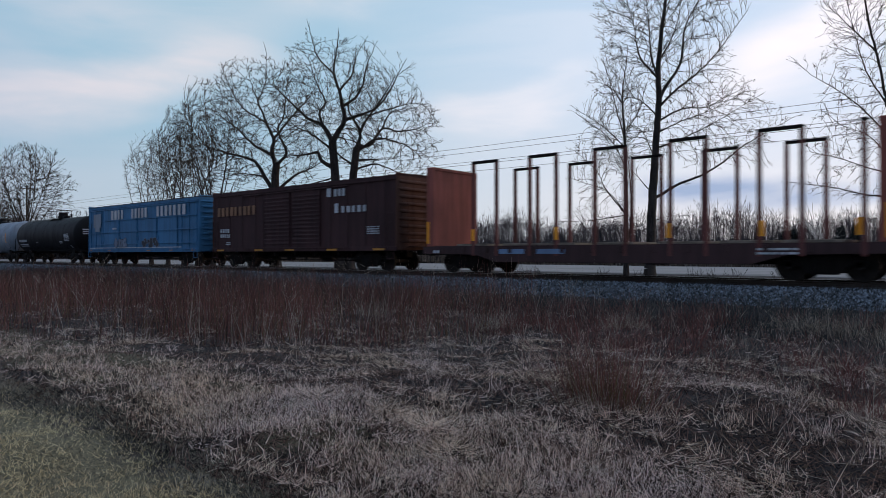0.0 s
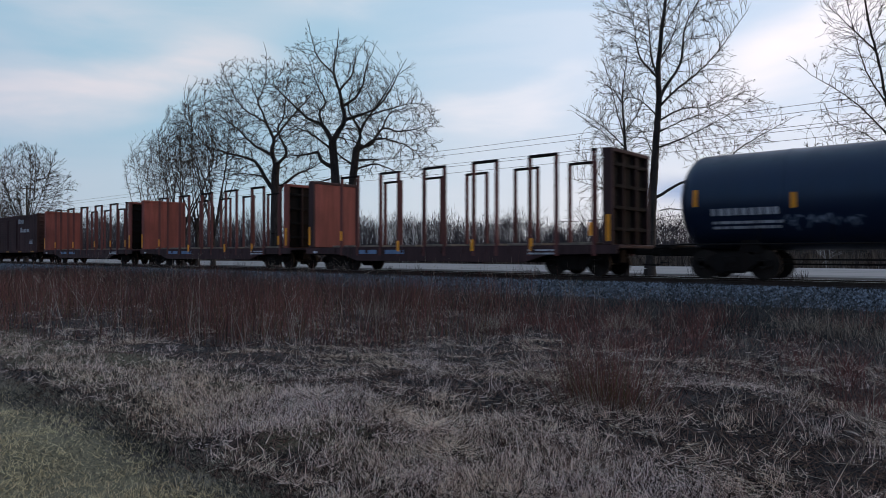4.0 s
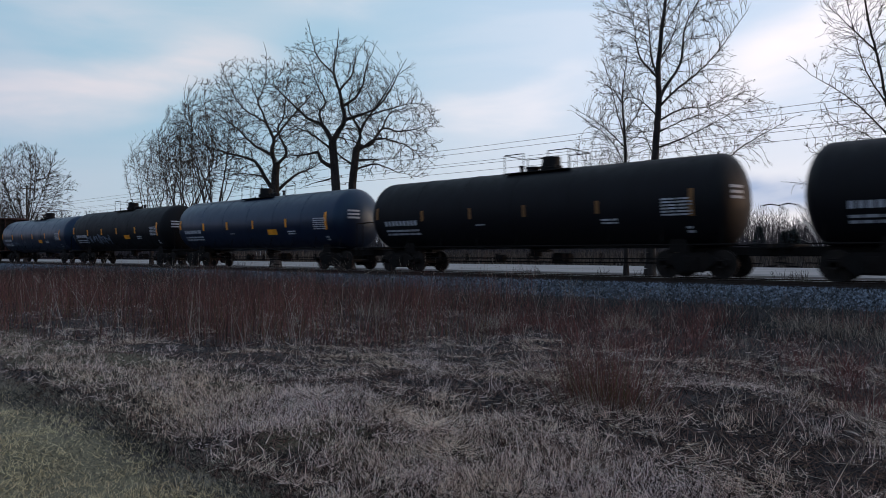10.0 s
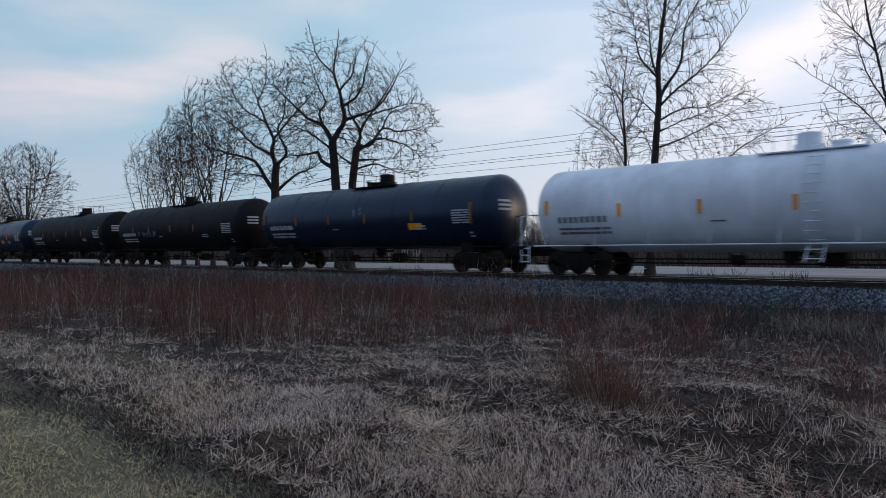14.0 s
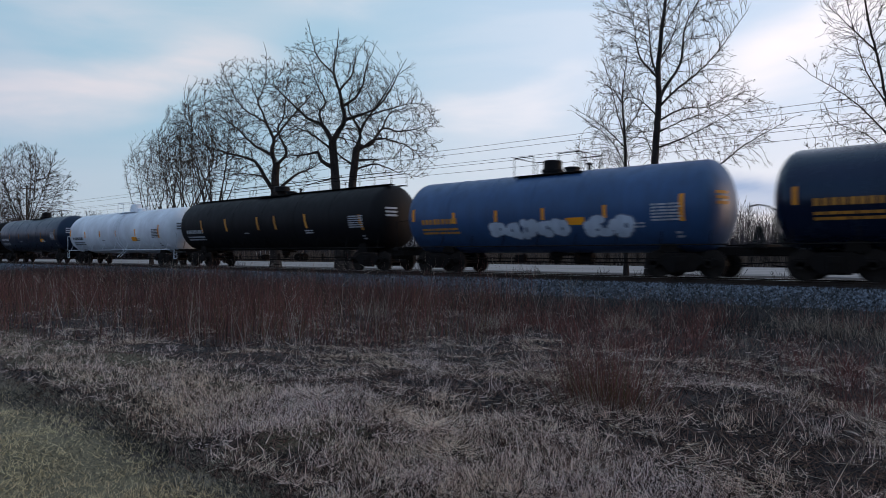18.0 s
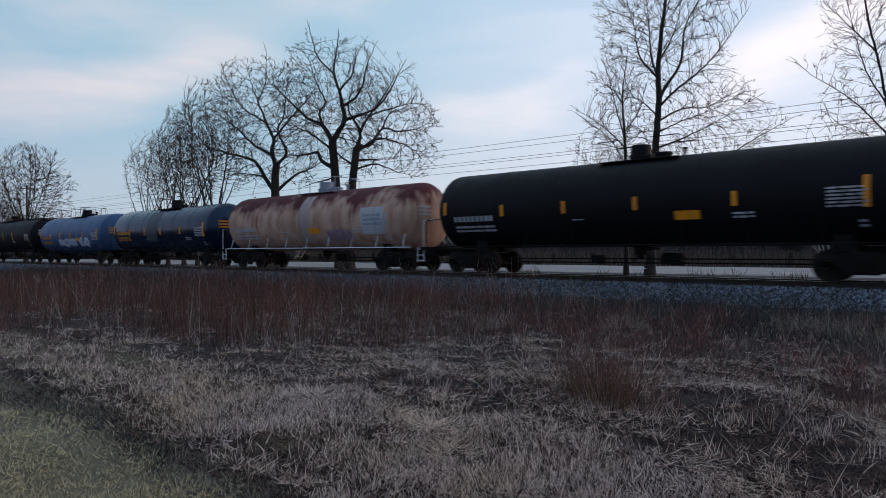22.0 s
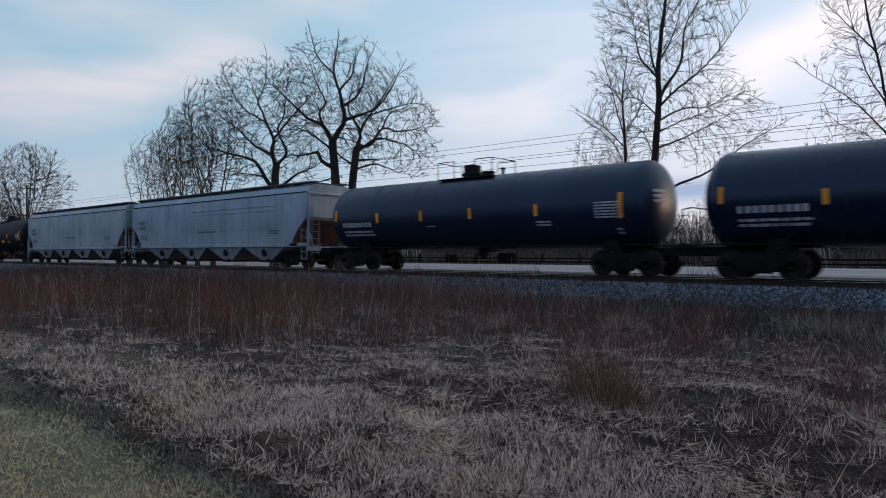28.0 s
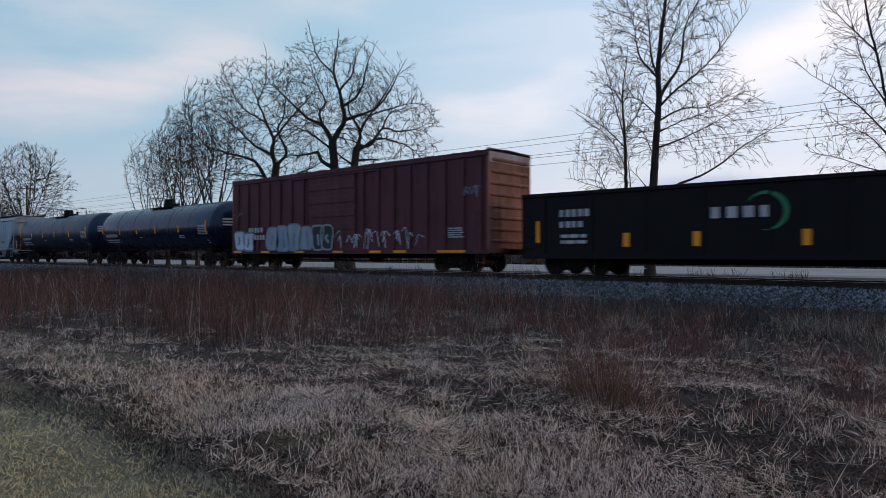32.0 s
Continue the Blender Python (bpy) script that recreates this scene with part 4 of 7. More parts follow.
    for k in range(4):
        x = -h + 2.1 + span * (k + 0.5)
        b = Shape()
        zb, w = 0.42, span / 2 - 0.03
        vs = [(x - w, -W + 0.06, zs - 0.1), (x + w, -W + 0.06, zs - 0.1), (x + w, W - 0.06, zs - 0.1), (x - w, W - 0.06, zs - 0.1),
              (x - 0.42, -W + 0.30, zb), (x + 0.42, -W + 0.30, zb), (x + 0.42, W - 0.30, zb), (x - 0.42, W - 0.30, zb)]
        b.add(vs, [(0, 1, 2, 3), (7, 6, 5, 4), (0, 4, 5, 1), (1, 5, 6, 2), (2, 6, 7, 3), (3, 7, 4, 0)])
        bay = part("hopper_bay", b, MAT["hopper_bay"], car)
        g = Shape()
        g.box(x, 0, zb - 0.03, 1.05, 2.6, 0.12, 0.02)
        g.turned([(-1.38, 0.09), (-1.28, 0.09)], 12, "y", (x + 0.3, 0, zb + 0.02))
        part("outlet_gate", g, MAT["steel_dark"], bay)
        d = Shape()
        d.turned([(-W + 0.09, 0.20), (-W + 0.20, 0.20)], 18, "y", (x, 0, zs - 0.42))
        part("poke_hole", d, MAT["steel_dark"], bay)
    # roof walk and hatches
    rw = Shape()
    for sd in (-1, 1):
        rw.box(0, sd * 0.95, zt + 0.12, L - 0.2, 0.46, 0.08, 0.01)
    for k in range(15):
        x = -h + 0.4 + (L - 0.8) * k / 14
        rw.box(x, 0, zt + 0.05, 0.08, 2.3, 0.14)
    part("roof_walk", rw, MAT["galv_dark"], car)
    ht = Shape()
    ht.box(0, 0, zt + 0.09, L - 1.2, 0.62, 0.16, 0.03)
    part("roof_hatch", ht, mat, car)
    c = Shape()
    c.box(0, 0, 0.86, L - 0.8, 0.4, 0.30, 0.02)
    part("centre_sill", c, MAT["steel_dark"], car)
    if seed == 52:
        for k, z in enumerate((3.35, 3.1, 2.25, 2.1)):
            part("side_ridge", Shape().box(2.6, -W - 0.025, z, 9.0, 0.02, 0.035, 0.005), mat, car)
    surf = lambda z: -W - 0.030
    lettering(car, "stencil", word(-h + 1.1, 2.75, 0.9, 0.22, 4, seed) + word(-h + 1.1, 2.42, 1.0, 0.22, 5, seed + 1), surf, MAT["grey_mark"])
    lettering(car, "stencil", lines(h - 3.4, 1.85, 0.9, 0.26, 2, seed) + lines(-1.0, 2.05, 2.2, 0.15, 1, seed + 2) + lines(-h + 1.4, 1.75, 0.9, 0.3, 3, seed + 4), surf, MAT["grey_mark"])
    for k in range(9):
        x = -h + 1.9 + (L - 3.9) * k / 8
        lettering(car, "reflector", [(x, zs + 0.12, 0.32, 0.07)], surf, MAT["dull_refl" if seed == 51 else "orange_mark"])
    return car, surf, h


def gondola_car(t_front, length, label):
    car = car_root("gondola_car", t_front + length / 2 / SPEED, label, "gondola")
    h, W, z0, z1 = length / 2, 1.5, 0.62, 2.96
    for sd in (-1, 1):
        s = Shape().box(0, sd * (W - 0.05), (z0 + z1) / 2, length, 0.10, z1 - z0, 0.015)
        part("side_wall", s, MAT["black_gondola"], car)
        b = Shape().box(0, sd * (W - 0.02), z1 - 0.04, length + 0.02, 0.16, 0.14, 0.02)
        b.box(0, sd * (W - 0.0), z0 + 0.08, length, 0.08, 0.18, 0.01)
        part("top_chord", b, MAT["black_gondola"], car)
        for k in range(9):
            x = -h + 1.0 + (length - 2) * k / 8
            part("side_post", Shape().box(x, sd * (W + 0.012), (z0 + z1) / 2, 0.10, 0.05, z1 - z0 - 0.2, 0.01), MAT["black_gondola"], car)
    for out in (-1, 1):
        s = Shape().box(out * (h - 0.05), 0, (z0 + z1) / 2 + 0.1, 0.10, 2 * W, z1 - z0 - 0.2, 0.015)
        for k in range(4):
            s.box(out * (h + 0.02), 0, 1.2 + 0.45 * k, 0.08, 2 * W - 0.3, 0.16, 0.02)
        part("end_wall", s, MAT["black_gondola"], car)
        g = Shape()
        for k in range(5):
            g.rod((out * (h - 0.5), -W - 0.05, 0.6 + 0.4 * k), (out * (h - 0.1), -W - 0.05, 0.6 + 0.4 * k), 0.014)
        part("side_ladder", g, MAT["steel_dark"], car)
        coupler(car, out * (h - 0.1), out)
        truck(car, out * (h - 1.9))
    u = Shape().box(0, 0, z0 + 0.1, length - 0.2, 2 * W - 0.2, 0.16, 0.02)
    u.box(0, 0, 0.62, length - 0.8, 0.4, 0.4, 0.02)
    part("floor", u, MAT["steel_dark"], car)
    surf = lambda z: -W - 0.012
    lettering(car, "stencil", word(-h + 1.65, 2.10, 1.25, 0.26, 5, 3) + word(-h + 1.65, 1.72, 1.0, 0.22, 4, 8) + lines(-h + 1.7, 1.15, 1.0, 0.42, 2, 5), surf, MAT["white_mark"])
    for x in (4.1, 6.45, 9.55, 12.0, 14.6):
        lettering(car, "reflector", [(-h + x, 1.03, 0.22, 0.46)], surf, MAT["yellow"])
    lettering(car, "reflector", [(-h + 0.65, 1.20, 0.14, 0.78)], surf, MAT["yellow"])
    # painted emblem: a green sweep over a pale word shape
    e = Shape()
    cx, cz, r = -h + 8.6, 2.05, 0.58
    for k in range(26):
        t0, t1 = radians(-100 + 250 * k / 26), radians(-100 + 250 * (k + 1) / 26)
        wa, wb = 0.12 * math.sin(math.pi * k / 26) + 0.02, 0.12 * math.sin(math.pi * (k + 1) / 26) + 0.02
        p = [(cx + r * math.cos(t) * 1.05 * f, cz + r * math.sin(t) * f) for t, f in ((t0, 1), (t1, 1), (t1, 1 - wb / r), (t0, 1 - wa / r))]
        e.add([(x, -W - 0.02, z) for x, z in p], [(0, 1, 2, 3)])
    part("emblem", e, MAT["green_mark"], car, "green curved sweep emblem")
    lettering(car, "emblem_word", word(cx - 1.6, cz - 0.18, 1.9, 0.34, 4, 21), surf, MAT["white_mark"], label="pale block shapes of the emblem")
    return car


MAT["black_tank"] = paint("black_tank_paint", (0.0060, 0.0062, 0.0082), dirt=(0.013, 0.011, 0.011), rough=0.46, amount=0.35, spec=0.15)
# the blue gloss tint of these three paints in a bluer sky reflection
MAT["navy_tank"] = paint("blue_black_tank_paint", (0.0065, 0.0125, 0.032), dirt=(0.011, 0.014, 0.024), rough=0.24, amount=0.35, spec=0.50, sky_sheen=(0.50, 0.74, 1.0))
MAT["blue_tank"] = paint("dull_blue_tank_paint", (0.032, 0.078, 0.185), dirt=(0.035, 0.045, 0.07), rough=0.33, amount=0.35, spec=0.5, sky_sheen=(0.60, 0.80, 1.0))
# slate: near-black base blued as well, for the sky it reflects
MAT["slate_tank"] = paint("slate_tank_paint", (0.006, 0.011, 0.030), dirt=(0.012, 0.016, 0.026), rough=0.10, amount=0.2, spec=0.5, sky_sheen=(0.52, 0.74, 1.0))
MAT["grey_tank"] = paint("grey_tank_paint", (0.22, 0.26, 0.32), dirt=(0.08, 0.07, 0.06), rough=0.5, amount=0.4)
MAT["white_tank"] = paint("white_tank_paint", (0.70, 0.76, 0.84), dirt=(0.42, 0.38, 0.36), rough=0.42, amount=0.22)
MAT["rusty_tank"] = paint("rusty_cream_tank_paint", (0.52, 0.36, 0.275), dirt=(0.30, 0.12, 0.065), rough=0.7, amount=0.9, top=((0.085, 0.017, 0.020), 5.65, 6.55))
MAT["brown_car"] = paint("brown_flatcar_paint", (0.046, 0.021, 0.022), dirt=(0.02, 0.015, 0.013), rough=0.7, amount=0.6)
MAT["stake_red"] = paint("red_brown_stake_paint", (0.125, 0.040, 0.036), dirt=(0.05, 0.024, 0.02), rough=0.7, amount=0.7)
MAT["brown_dark"] = paint("dark_brown_sheet", (0.020, 0.010, 0.009), dirt=(0.05, 0.02, 0.014), rough=0.8, amount=0.4)
MAT["orange_sheet"] = paint("orange_red_sheet", (0.255, 0.074, 0.058), dirt=(0.10, 0.040, 0.034), rough=0.7, amount=0.85)
MAT["batten"] = rough_mat("grey_timber", (0.10, 0.085, 0.07), (0.24, 0.20, 0.16), scale=4)
MAT["brown_box"] = paint("brown_boxcar_paint", (0.046, 0.0165, 0.0175), dirt=(0.020, 0.012, 0.012), rough=0.7, amount=0.65)
MAT["blue_box"] = paint("blue_boxcar_paint", (0.034, 0.158, 0.315), dirt=(0.04, 0.06, 0.09), rough=0.55, amount=0.45)
MAT["blue_roof"] = paint("dark_roof", (0.02, 0.03, 0.05), rough=0.7, amount=0.5)
MAT["maroon_box"] = paint("maroon_boxcar_paint", (0.092, 0.026, 0.034), dirt=(0.042, 0.023, 0.025), rough=0.6, amount=0.5)
MAT["brown_end"] = paint("brown_end_paint", (0.085, 0.036, 0.026), dirt=(0.030, 0.016, 0.012), rough=0.75, amount=0.7)
MAT["pale_top"] = paint("pale_end_top", (0.42, 0.36, 0.34), dirt=(0.25, 0.13, 0.10), rough=0.7, amount=0.6)
# boxcar end: warm low sunlight is put into this lighter orange
MAT["maroon_end_lit"] = paint("warm_lit_end_paint", (0.26, 0.11, 0.078), dirt=(0.07, 0.030, 0.022), rough=0.7, amount=0.7)
MAT["hopper_grey"] = paint("pale_grey_hopper_paint", (0.30, 0.365, 0.405), dirt=(0.15, 0.155, 0.155), rough=0.55, amount=0.45)
MAT["hopper_pale"] = paint("blue_grey_hopper_paint", (0.265, 0.345, 0.41), dirt=(0.145, 0.155, 0.165), rough=0.55, amount=0.45)
MAT["hopper_bay"] = paint("hopper_bay_paint", (0.24, 0.27, 0.30), dirt=(0.09, 0.075, 0.06), rough=0.6, amount=0.7)
MAT["hopper_end"] = paint("rusty_slope", (0.075, 0.036, 0.026), dirt=(0.035, 0.022, 0.018), rough=0.8, amount=0.7)
MAT["dull_refl"] = paint("dulled_reflector", (0.20, 0.09, 0.02), rough=0.5, amount=0.4)
MAT["grey_patch"] = paint("bare_grey_patch", (0.045, 0.062, 0.085), dirt=(0.03, 0.035, 0.04), rough=0.4, amount=0.5)
MAT["galv_dark"] = paint("dark_roof_walk", (0.07, 0.07, 0.075), rough=0.6, amount=0.5)
MAT["grey_mark"] = paint("grey_stencil", (0.13, 0.15, 0.17), rough=0.6, amount=0.3)
MAT["green_mark"] = paint("green_emblem", (0.02, 0.22, 0.10), rough=0.5, amount=0.3)
MAT["black_gondola"] = paint("black_gondola_paint", (0.0045, 0.0046, 0.0055), dirt=(0.011, 0.010, 0.010), rough=0.5, amount=0.4, spec=0.18)
MAT["tan_mark"] = paint("faded_tan_lettering", (0.26, 0.13, 0.07), rough=0.6, amount=0.4)
MAT["fill_white"] = paint("white_spray_fill", (0.52, 0.60, 0.70), dirt=(0.28, 0.36, 0.48), rough=0.6, amount=0.6)
MAT["fill_blue"] = paint("pale_blue_spray_fill", (0.20, 0.29, 0.36), dirt=(0.40, 0.42, 0.44), rough=0.6, amount=0.7)
MAT["fill_grey"] = paint("grey_spray_fill", (0.16, 0.20, 0.27), dirt=(0.05, 0.07, 0.11), rough=0.6, amount=0.8)
MAT["fill_pink"] = paint("dusty_pink_spray_fill", (0.125, 0.048, 0.052), dirt=(0.20, 0.15, 0.16), rough=0.6, amount=0.45)
MAT["fill_lilac"] = paint("lilac_spray_fill", (0.30, 0.20, 0.30), dirt=(0.30, 0.18, 0.14), rough=0.6, amount=0.6)
MAT["pale_panel"] = paint("dull_white_panel", (0.46, 0.49, 0.53), dirt=(0.28, 0.22, 0.19), rough=0.6, amount=0.5)
MAT["rim_dark"] = paint("dark_spray_rim", (0.03, 0.03, 0.04), rough=0.6, amount=0.4)
MAT["rim_blue"] = paint("blue_spray_rim", (0.16, 0.20, 0.30), rough=0.6, amount=0.4)
MAT["rim_pale"] = paint("pale_spray_rim", (0.36, 0.34, 0.37), rough=0.6, amount=0.5)


def build_train():
    W = MAT
    tank_car(-10.0, -8.49, 3.95, "grey tank car with a plain weathered shell", W["grey_tank"], dict(seed=31))
    tank_car(-8.49, -7.08, 3.90, "short black tank car with white stencils", W["black_tank"], dict(seed=32, refl=None, dome=0.3))
    # blue boxcar
    c, g = box_car(-7.02, -5.54, 4.28, "bright blue boxcar with four sliding doors and pale lettering", W["blue_box"], W["blue_box"],
                   dict(door=[(-5.6, -2.9), (-2.8, -0.05), (0.05, 2.8), (2.9, 5.6)], corr=0, ribs=[k * 0.93 - 7.9 for k in range(18)], roof=W["blue_roof"], sill=0.95))
    h = g["h"]
    for k in range(3):
        z = 1.5 + 0.85 * k
        part("door_rail", Shape().box(0, -1.50, z, 2 * h - 0.5, 0.05, 0.08, 0.01), W["blue_box"], c)
    lettering(c, "name_lettering", word(-h + 4.2, 3.25, 2.2, 0.66, 4, 2) + word(-h + 7.5, 3.25, 2.5, 0.66, 5, 3) + word(-h + 11.2, 3.25, 4.0, 0.66, 7, 4), lambda z: -1.535, W["white_mark"], label="flaking white block lettering")
    lettering(c, "emblem", [(-h + 1.1, 2.75, 1.3, 1.0), (-h + 1.35, 2.45, 0.8, 0.3)], lambda z: -1.53, W["grey_tank"], label="pale grey emblem panel")
    lettering(c, "stencil", lines(-h + 4.4, 2.55, 0.7, 0.22, 1, 4) + lines(-h + 0.5, 1.2, 14, 0.10, 1, 9), lambda z: -1.53, W["white_mark"])
    bubble_tag(c, -h + 4.8, -h + 6.8, 1.25, 1.9, lambda z: -1.535, W["fill_grey"], W["rim_dark"], 3, 8, "dark sprayed letter")
    bubble_tag(c, -h + 9.2, -h + 11.4, 1.25, 1.9, lambda z: -1.535, W["rim_dark"], W["fill_grey"], 3, 9, "dark sprayed letter")
    for x in (-h + 0.3, -h + 3.6, 1.5, 4.6, h - 0.9):
        lettering(c, "reflector", [(x, 1.0, 0.42, 0.13)], lambda z: -1.50, W["orange_mark"])
    # brown boxcar
    c, g = box_car(-5.40, -4.024, 4.28, "dark brown boxcar with worn pale lettering and ribbed doors", W["brown_box"], W["brown_end"],
                   dict(door=[(-2.5, -0.1), (0.0, 2.4)], corr=13, ribs=[], sill=0.95))
    h = g["h"]
    for k in range(12):
        x = -h + 0.6 + 1.28 * k
        if not -2.6 < x < 2.5:
            part("side_seam", Shape().box(x, -1.48, 2.6, 0.04, 0.02, 3.0, 0.005), W["brown_box"], c)
    s = lambda z: -1.482
    lettering(c, "name_lettering", word(2.9, 3.55, 0.5, 0.5, 1, 5) + word(3.45, 3.55, 0.9, 0.36, 3, 6), s, W["white_mark"], label="worn white lettering")
    lettering(c, "name_lettering", word(3.5, 2.75, 0.45, 0.46, 1, 7) + word(4.0, 2.75, 1.9, 0.30, 5, 8), s, W["white_mark"], label="worn white lettering")
    lettering(c, "name_lettering", word(-h + 0.6, 2.95, 4.0, 0.5, 9, 9), s, W["tan_mark"], label="ghostly faded tan lettering")
    lettering(c, "stencil", word(-h + 0.9, 2.0, 1.0, 0.22, 4, 11) + word(-h + 0.9, 1.72, 1.1, 0.2, 5, 12) + lines(-h + 1.5, 1.3, 0.5, 0.2, 2, 3) + lines(h - 1.9, 1.7, 0.8, 0.4, 4, 13), s, W["white_mark"])
    for x in (-h + 0.5, -h + 4.4, -h + 7.2, -h + 10.6, h - 1.5):
        lettering(c, "reflector", [(x, 0.95, 0.75, 0.09)], s, W["orange_mark"])
    # bulkhead flats
    for k, t in enumerate((-3.861, -2.222, -0.581)):
        flat_car(t, t + 1.483, 40 + k, "empty brown bulkhead flatcar with orange-red bulkheads and tall stakes")
    # tank cars
    c, g = tank_car(1.138, 2.712, 3.97, "blue-black tank car with faint sprayed tags", W["navy_tank"], dict(seed=1, gap=2.05, plate=1.9, dome=0.3, manway=-1))
    spray_tag(c, g["a"] + 2.6, g["a"] + 4.6, g["zc"] - 1.0, g["zc"] - 0.40, g["surf"], W["fill_grey"], W["fill_grey"], 4, 1, "faint grey sprayed letter", False, 0.045)
    c, g = tank_car(2.712, 4.247, 4.07, "black tank car with pale blue sprayed tags", W["black_tank"], dict(seed=2, cut=0.50, gap=2.15, plate=1.6, dome=-0.2))
    spray_tag(c, g["a"] + 2.3, g["a"] + 6.9, g["zc"] - 1.05, g["zc"] - 0.28, g["surf"], W["fill_grey"], W["fill_grey"], 8, 2, "pale blue sprayed letter", False, 0.07)
    spray_tag(c, g["a"] + 0.0, g["a"] + 0.7, g["zc"] - 0.75, g["zc"] - 0.25, g["surf"], W["fill_white"], W["fill_grey"], 2, 3, "pale sprayed mark", False, 0.05)
    tank_car(4.247, 5.853, 4.04, "dark blue-black tank car with yellow reflectors", W["navy_tank"], dict(seed=3, cut=0.40, gap=2.6, plate=1.8, dome=-0.5))
    tank_car(5.853, 7.465, 4.04, "black tank car with white stencils and a tall valve housing", W["black_tank"], dict(seed=4, cut=0.40, gap=2.7, dome=0.7, manway=-1, refl=W["dull_refl"]))
    c, g = tank_car(7.465, 9.065, 4.04, "black tank car with a pale sprayed tag", W["black_tank"], dict(seed=5, cut=0.50, dome=-0.4, bars=[0.14, 0.3, 0.5, 0.7], refl=W["dull_refl"]))
    spray_tag(c, g["a"] + 3.0, g["a"] + 5.6, g["zc"] - 0.60, g["zc"] - 0.15, g["surf"], W["fill_grey"], W["fill_grey"], 7, 4, "faint sprayed letter", False, 0.045)
    c, g = tank_car(9.065, 10.652, 4.06, "blue-black tank car with a small sprayed figure shape", W["navy_tank"], dict(seed=6, cut=0.42, gap=2.47, plate=3.2, dome=0.4, manway=-1, refl=W["dull_refl"]))
    spray_tag(c, g["mid"] - 0.45, g["mid"] + 0.25, g["zc"] - 0.1, g["zc"] + 0.5, g["surf"], W["fill_grey"], W["fill_grey"], 2, 5, "faint sprayed mark", False, 0.05)
    tank_car(10.652, 12.27, 3.91, "white tank car with grey stencils and a centre ladder", W["white_tank"],
             dict(seed=7, gap=2.17, marks=W["grey_mark"], trim=W["white_tank"], grab=W["white_tank"], pale=True, ladder=0.9, dome=0.5, refl=W["yellow"], plate=3.0))
    c, g = tank_car(12.27, 14.055, 4.05, "long black tank car with a walkway and funnel-shaped dome", W["black_tank"],
                    dict(seed=8, gap=2.2, cut=0.45, refl=W["orange_mark"], slant=True, funnel=True, rail=False, long_rail=True, dome=-0.4, bars=[0.14, 0.30, 0.49, 0.585, 0.74, 0.985]))
    c, g = tank_car(14.055, 15.39, 3.89, "dull blue tank car with bold white graffiti", W["blue_tank"], dict(seed=9, cut=0.50, gap=2.2, marks=W["orange_mark"], panel_marks=W["white_mark"], mark_z=-0.35, dome=-0.2))
    bubble_tag(c, g["a"] + 4.2, g["a"] + 7.7, g["zc"] - 1.02, g["zc"] - 0.28, g["surf"], W["fill_white"], W["rim_blue"], 5, 6, "bold white bubble letter")
    bubble_tag(c, g["a"] + 8.3, g["a"] + 10.2, g["zc"] - 1.00, g["zc"] - 0.22, g["surf"], W["fill_white"], W["rim_blue"], 2, 7, "bold white bubble letter")
    lettering(c, "yellow_placard", [(g["a"] + 7.6, g["zc"] - 0.55, 0.75, 0.26)], g["surf"], W["yellow"])
    c, g = tank_car(15.39, 16.765, 3.90, "glossy black tank car with yellow lettering and a bare patch", W["slate_tank"], dict(seed=10, cut=0.55, gap=2.05, marks=W["orange_mark"], panel_marks=W["white_mark"], mark_z=-0.25, dome=-0.2))
    lettering(c, "bare_patch", [(g["a"] + 5.0, g["zc"] - 0.75, 1.5, 2.0)], g["surf"], W["grey_patch"], 0.005, "dull grey bare patch")
    c, g = tank_car(16.765, 18.215, 4.02, "rust-stained cream tank car with a white panel", W["rusty_tank"],
             dict(seed=11, trim=W["grey_tank"], grab=W["white_tank"], pale=True, ladder=-0.6, dome=-0.1, refl=None, plate=0.3))
    lettering(c, "white_panel", [(3.7, 1.70, 1.5, 1.22)], g["surf"], W["pale_panel"], 0.010, "repainted white panel")
    lettering(c, "panel_lettering", lines(3.85, 2.1, 1.2, 0.6, 3, 21), g["surf"], W["hopper_pale"], 0.016)
    lettering(c, "bare_band", [(-1.05, 1.35, 0.85, 2.35)], g["surf"], W["pale_top"], 0.006, "pale bare band behind the ladder")
    bubble_tag(c, 1.1, 2.9, 1.42, 2.0, g["surf"], W["fill_lilac"], W["rim_pale"], 4, 31, "faint lilac sprayed letter")
    tank_car(18.215, 19.78, 4.10, "black tank car with bright yellow reflectors", W["black_tank"], dict(seed=12, cut=0.30, gap=1.5, plate=1.8, dome=0.0))
    # covered hoppers
    c, s, h = hopper_car(19.78, 21.56, 51, "pale grey four-bay covered hopper with rust stains", W["hopper_grey"])
    c, s, h = hopper_car(21.655, 23.42, 52, "blue-grey four-bay covered hopper with dark stencils", W["hopper_pale"])
    tank_car(23.596, 25.207, 4.05, "clean black tank car with bright yellow reflectors", W["navy_tank"], dict(seed=13, cut=0.50, gap=2.2, dome=-0.6))
    tank_car(25.207, 26.79, 4.02, "black tank car with white number blocks", W["slate_tank"], dict(seed=14, cut=0.50, gap=1.95, dome=-0.5))
    # maroon boxcar
    c, g = box_car(26.79, 28.43, 4.86, "tall maroon boxcar with a ribbed side and a band of graffiti", W["maroon_box"], W["maroon_end_lit"],
                   dict(door=[(-2.2, 1.4)], corr=5, ribs=[-8.6, -7.6, -6.6, -5.6, -4.6, -3.6, -2.6, 1.9, 2.9, 3.9, 4.9, 5.9, 6.9, 7.9, 8.8], end_corr=8, sill=0.82, rib_depth=0.05))
    h = g["h"]
    s = lambda z: -1.542
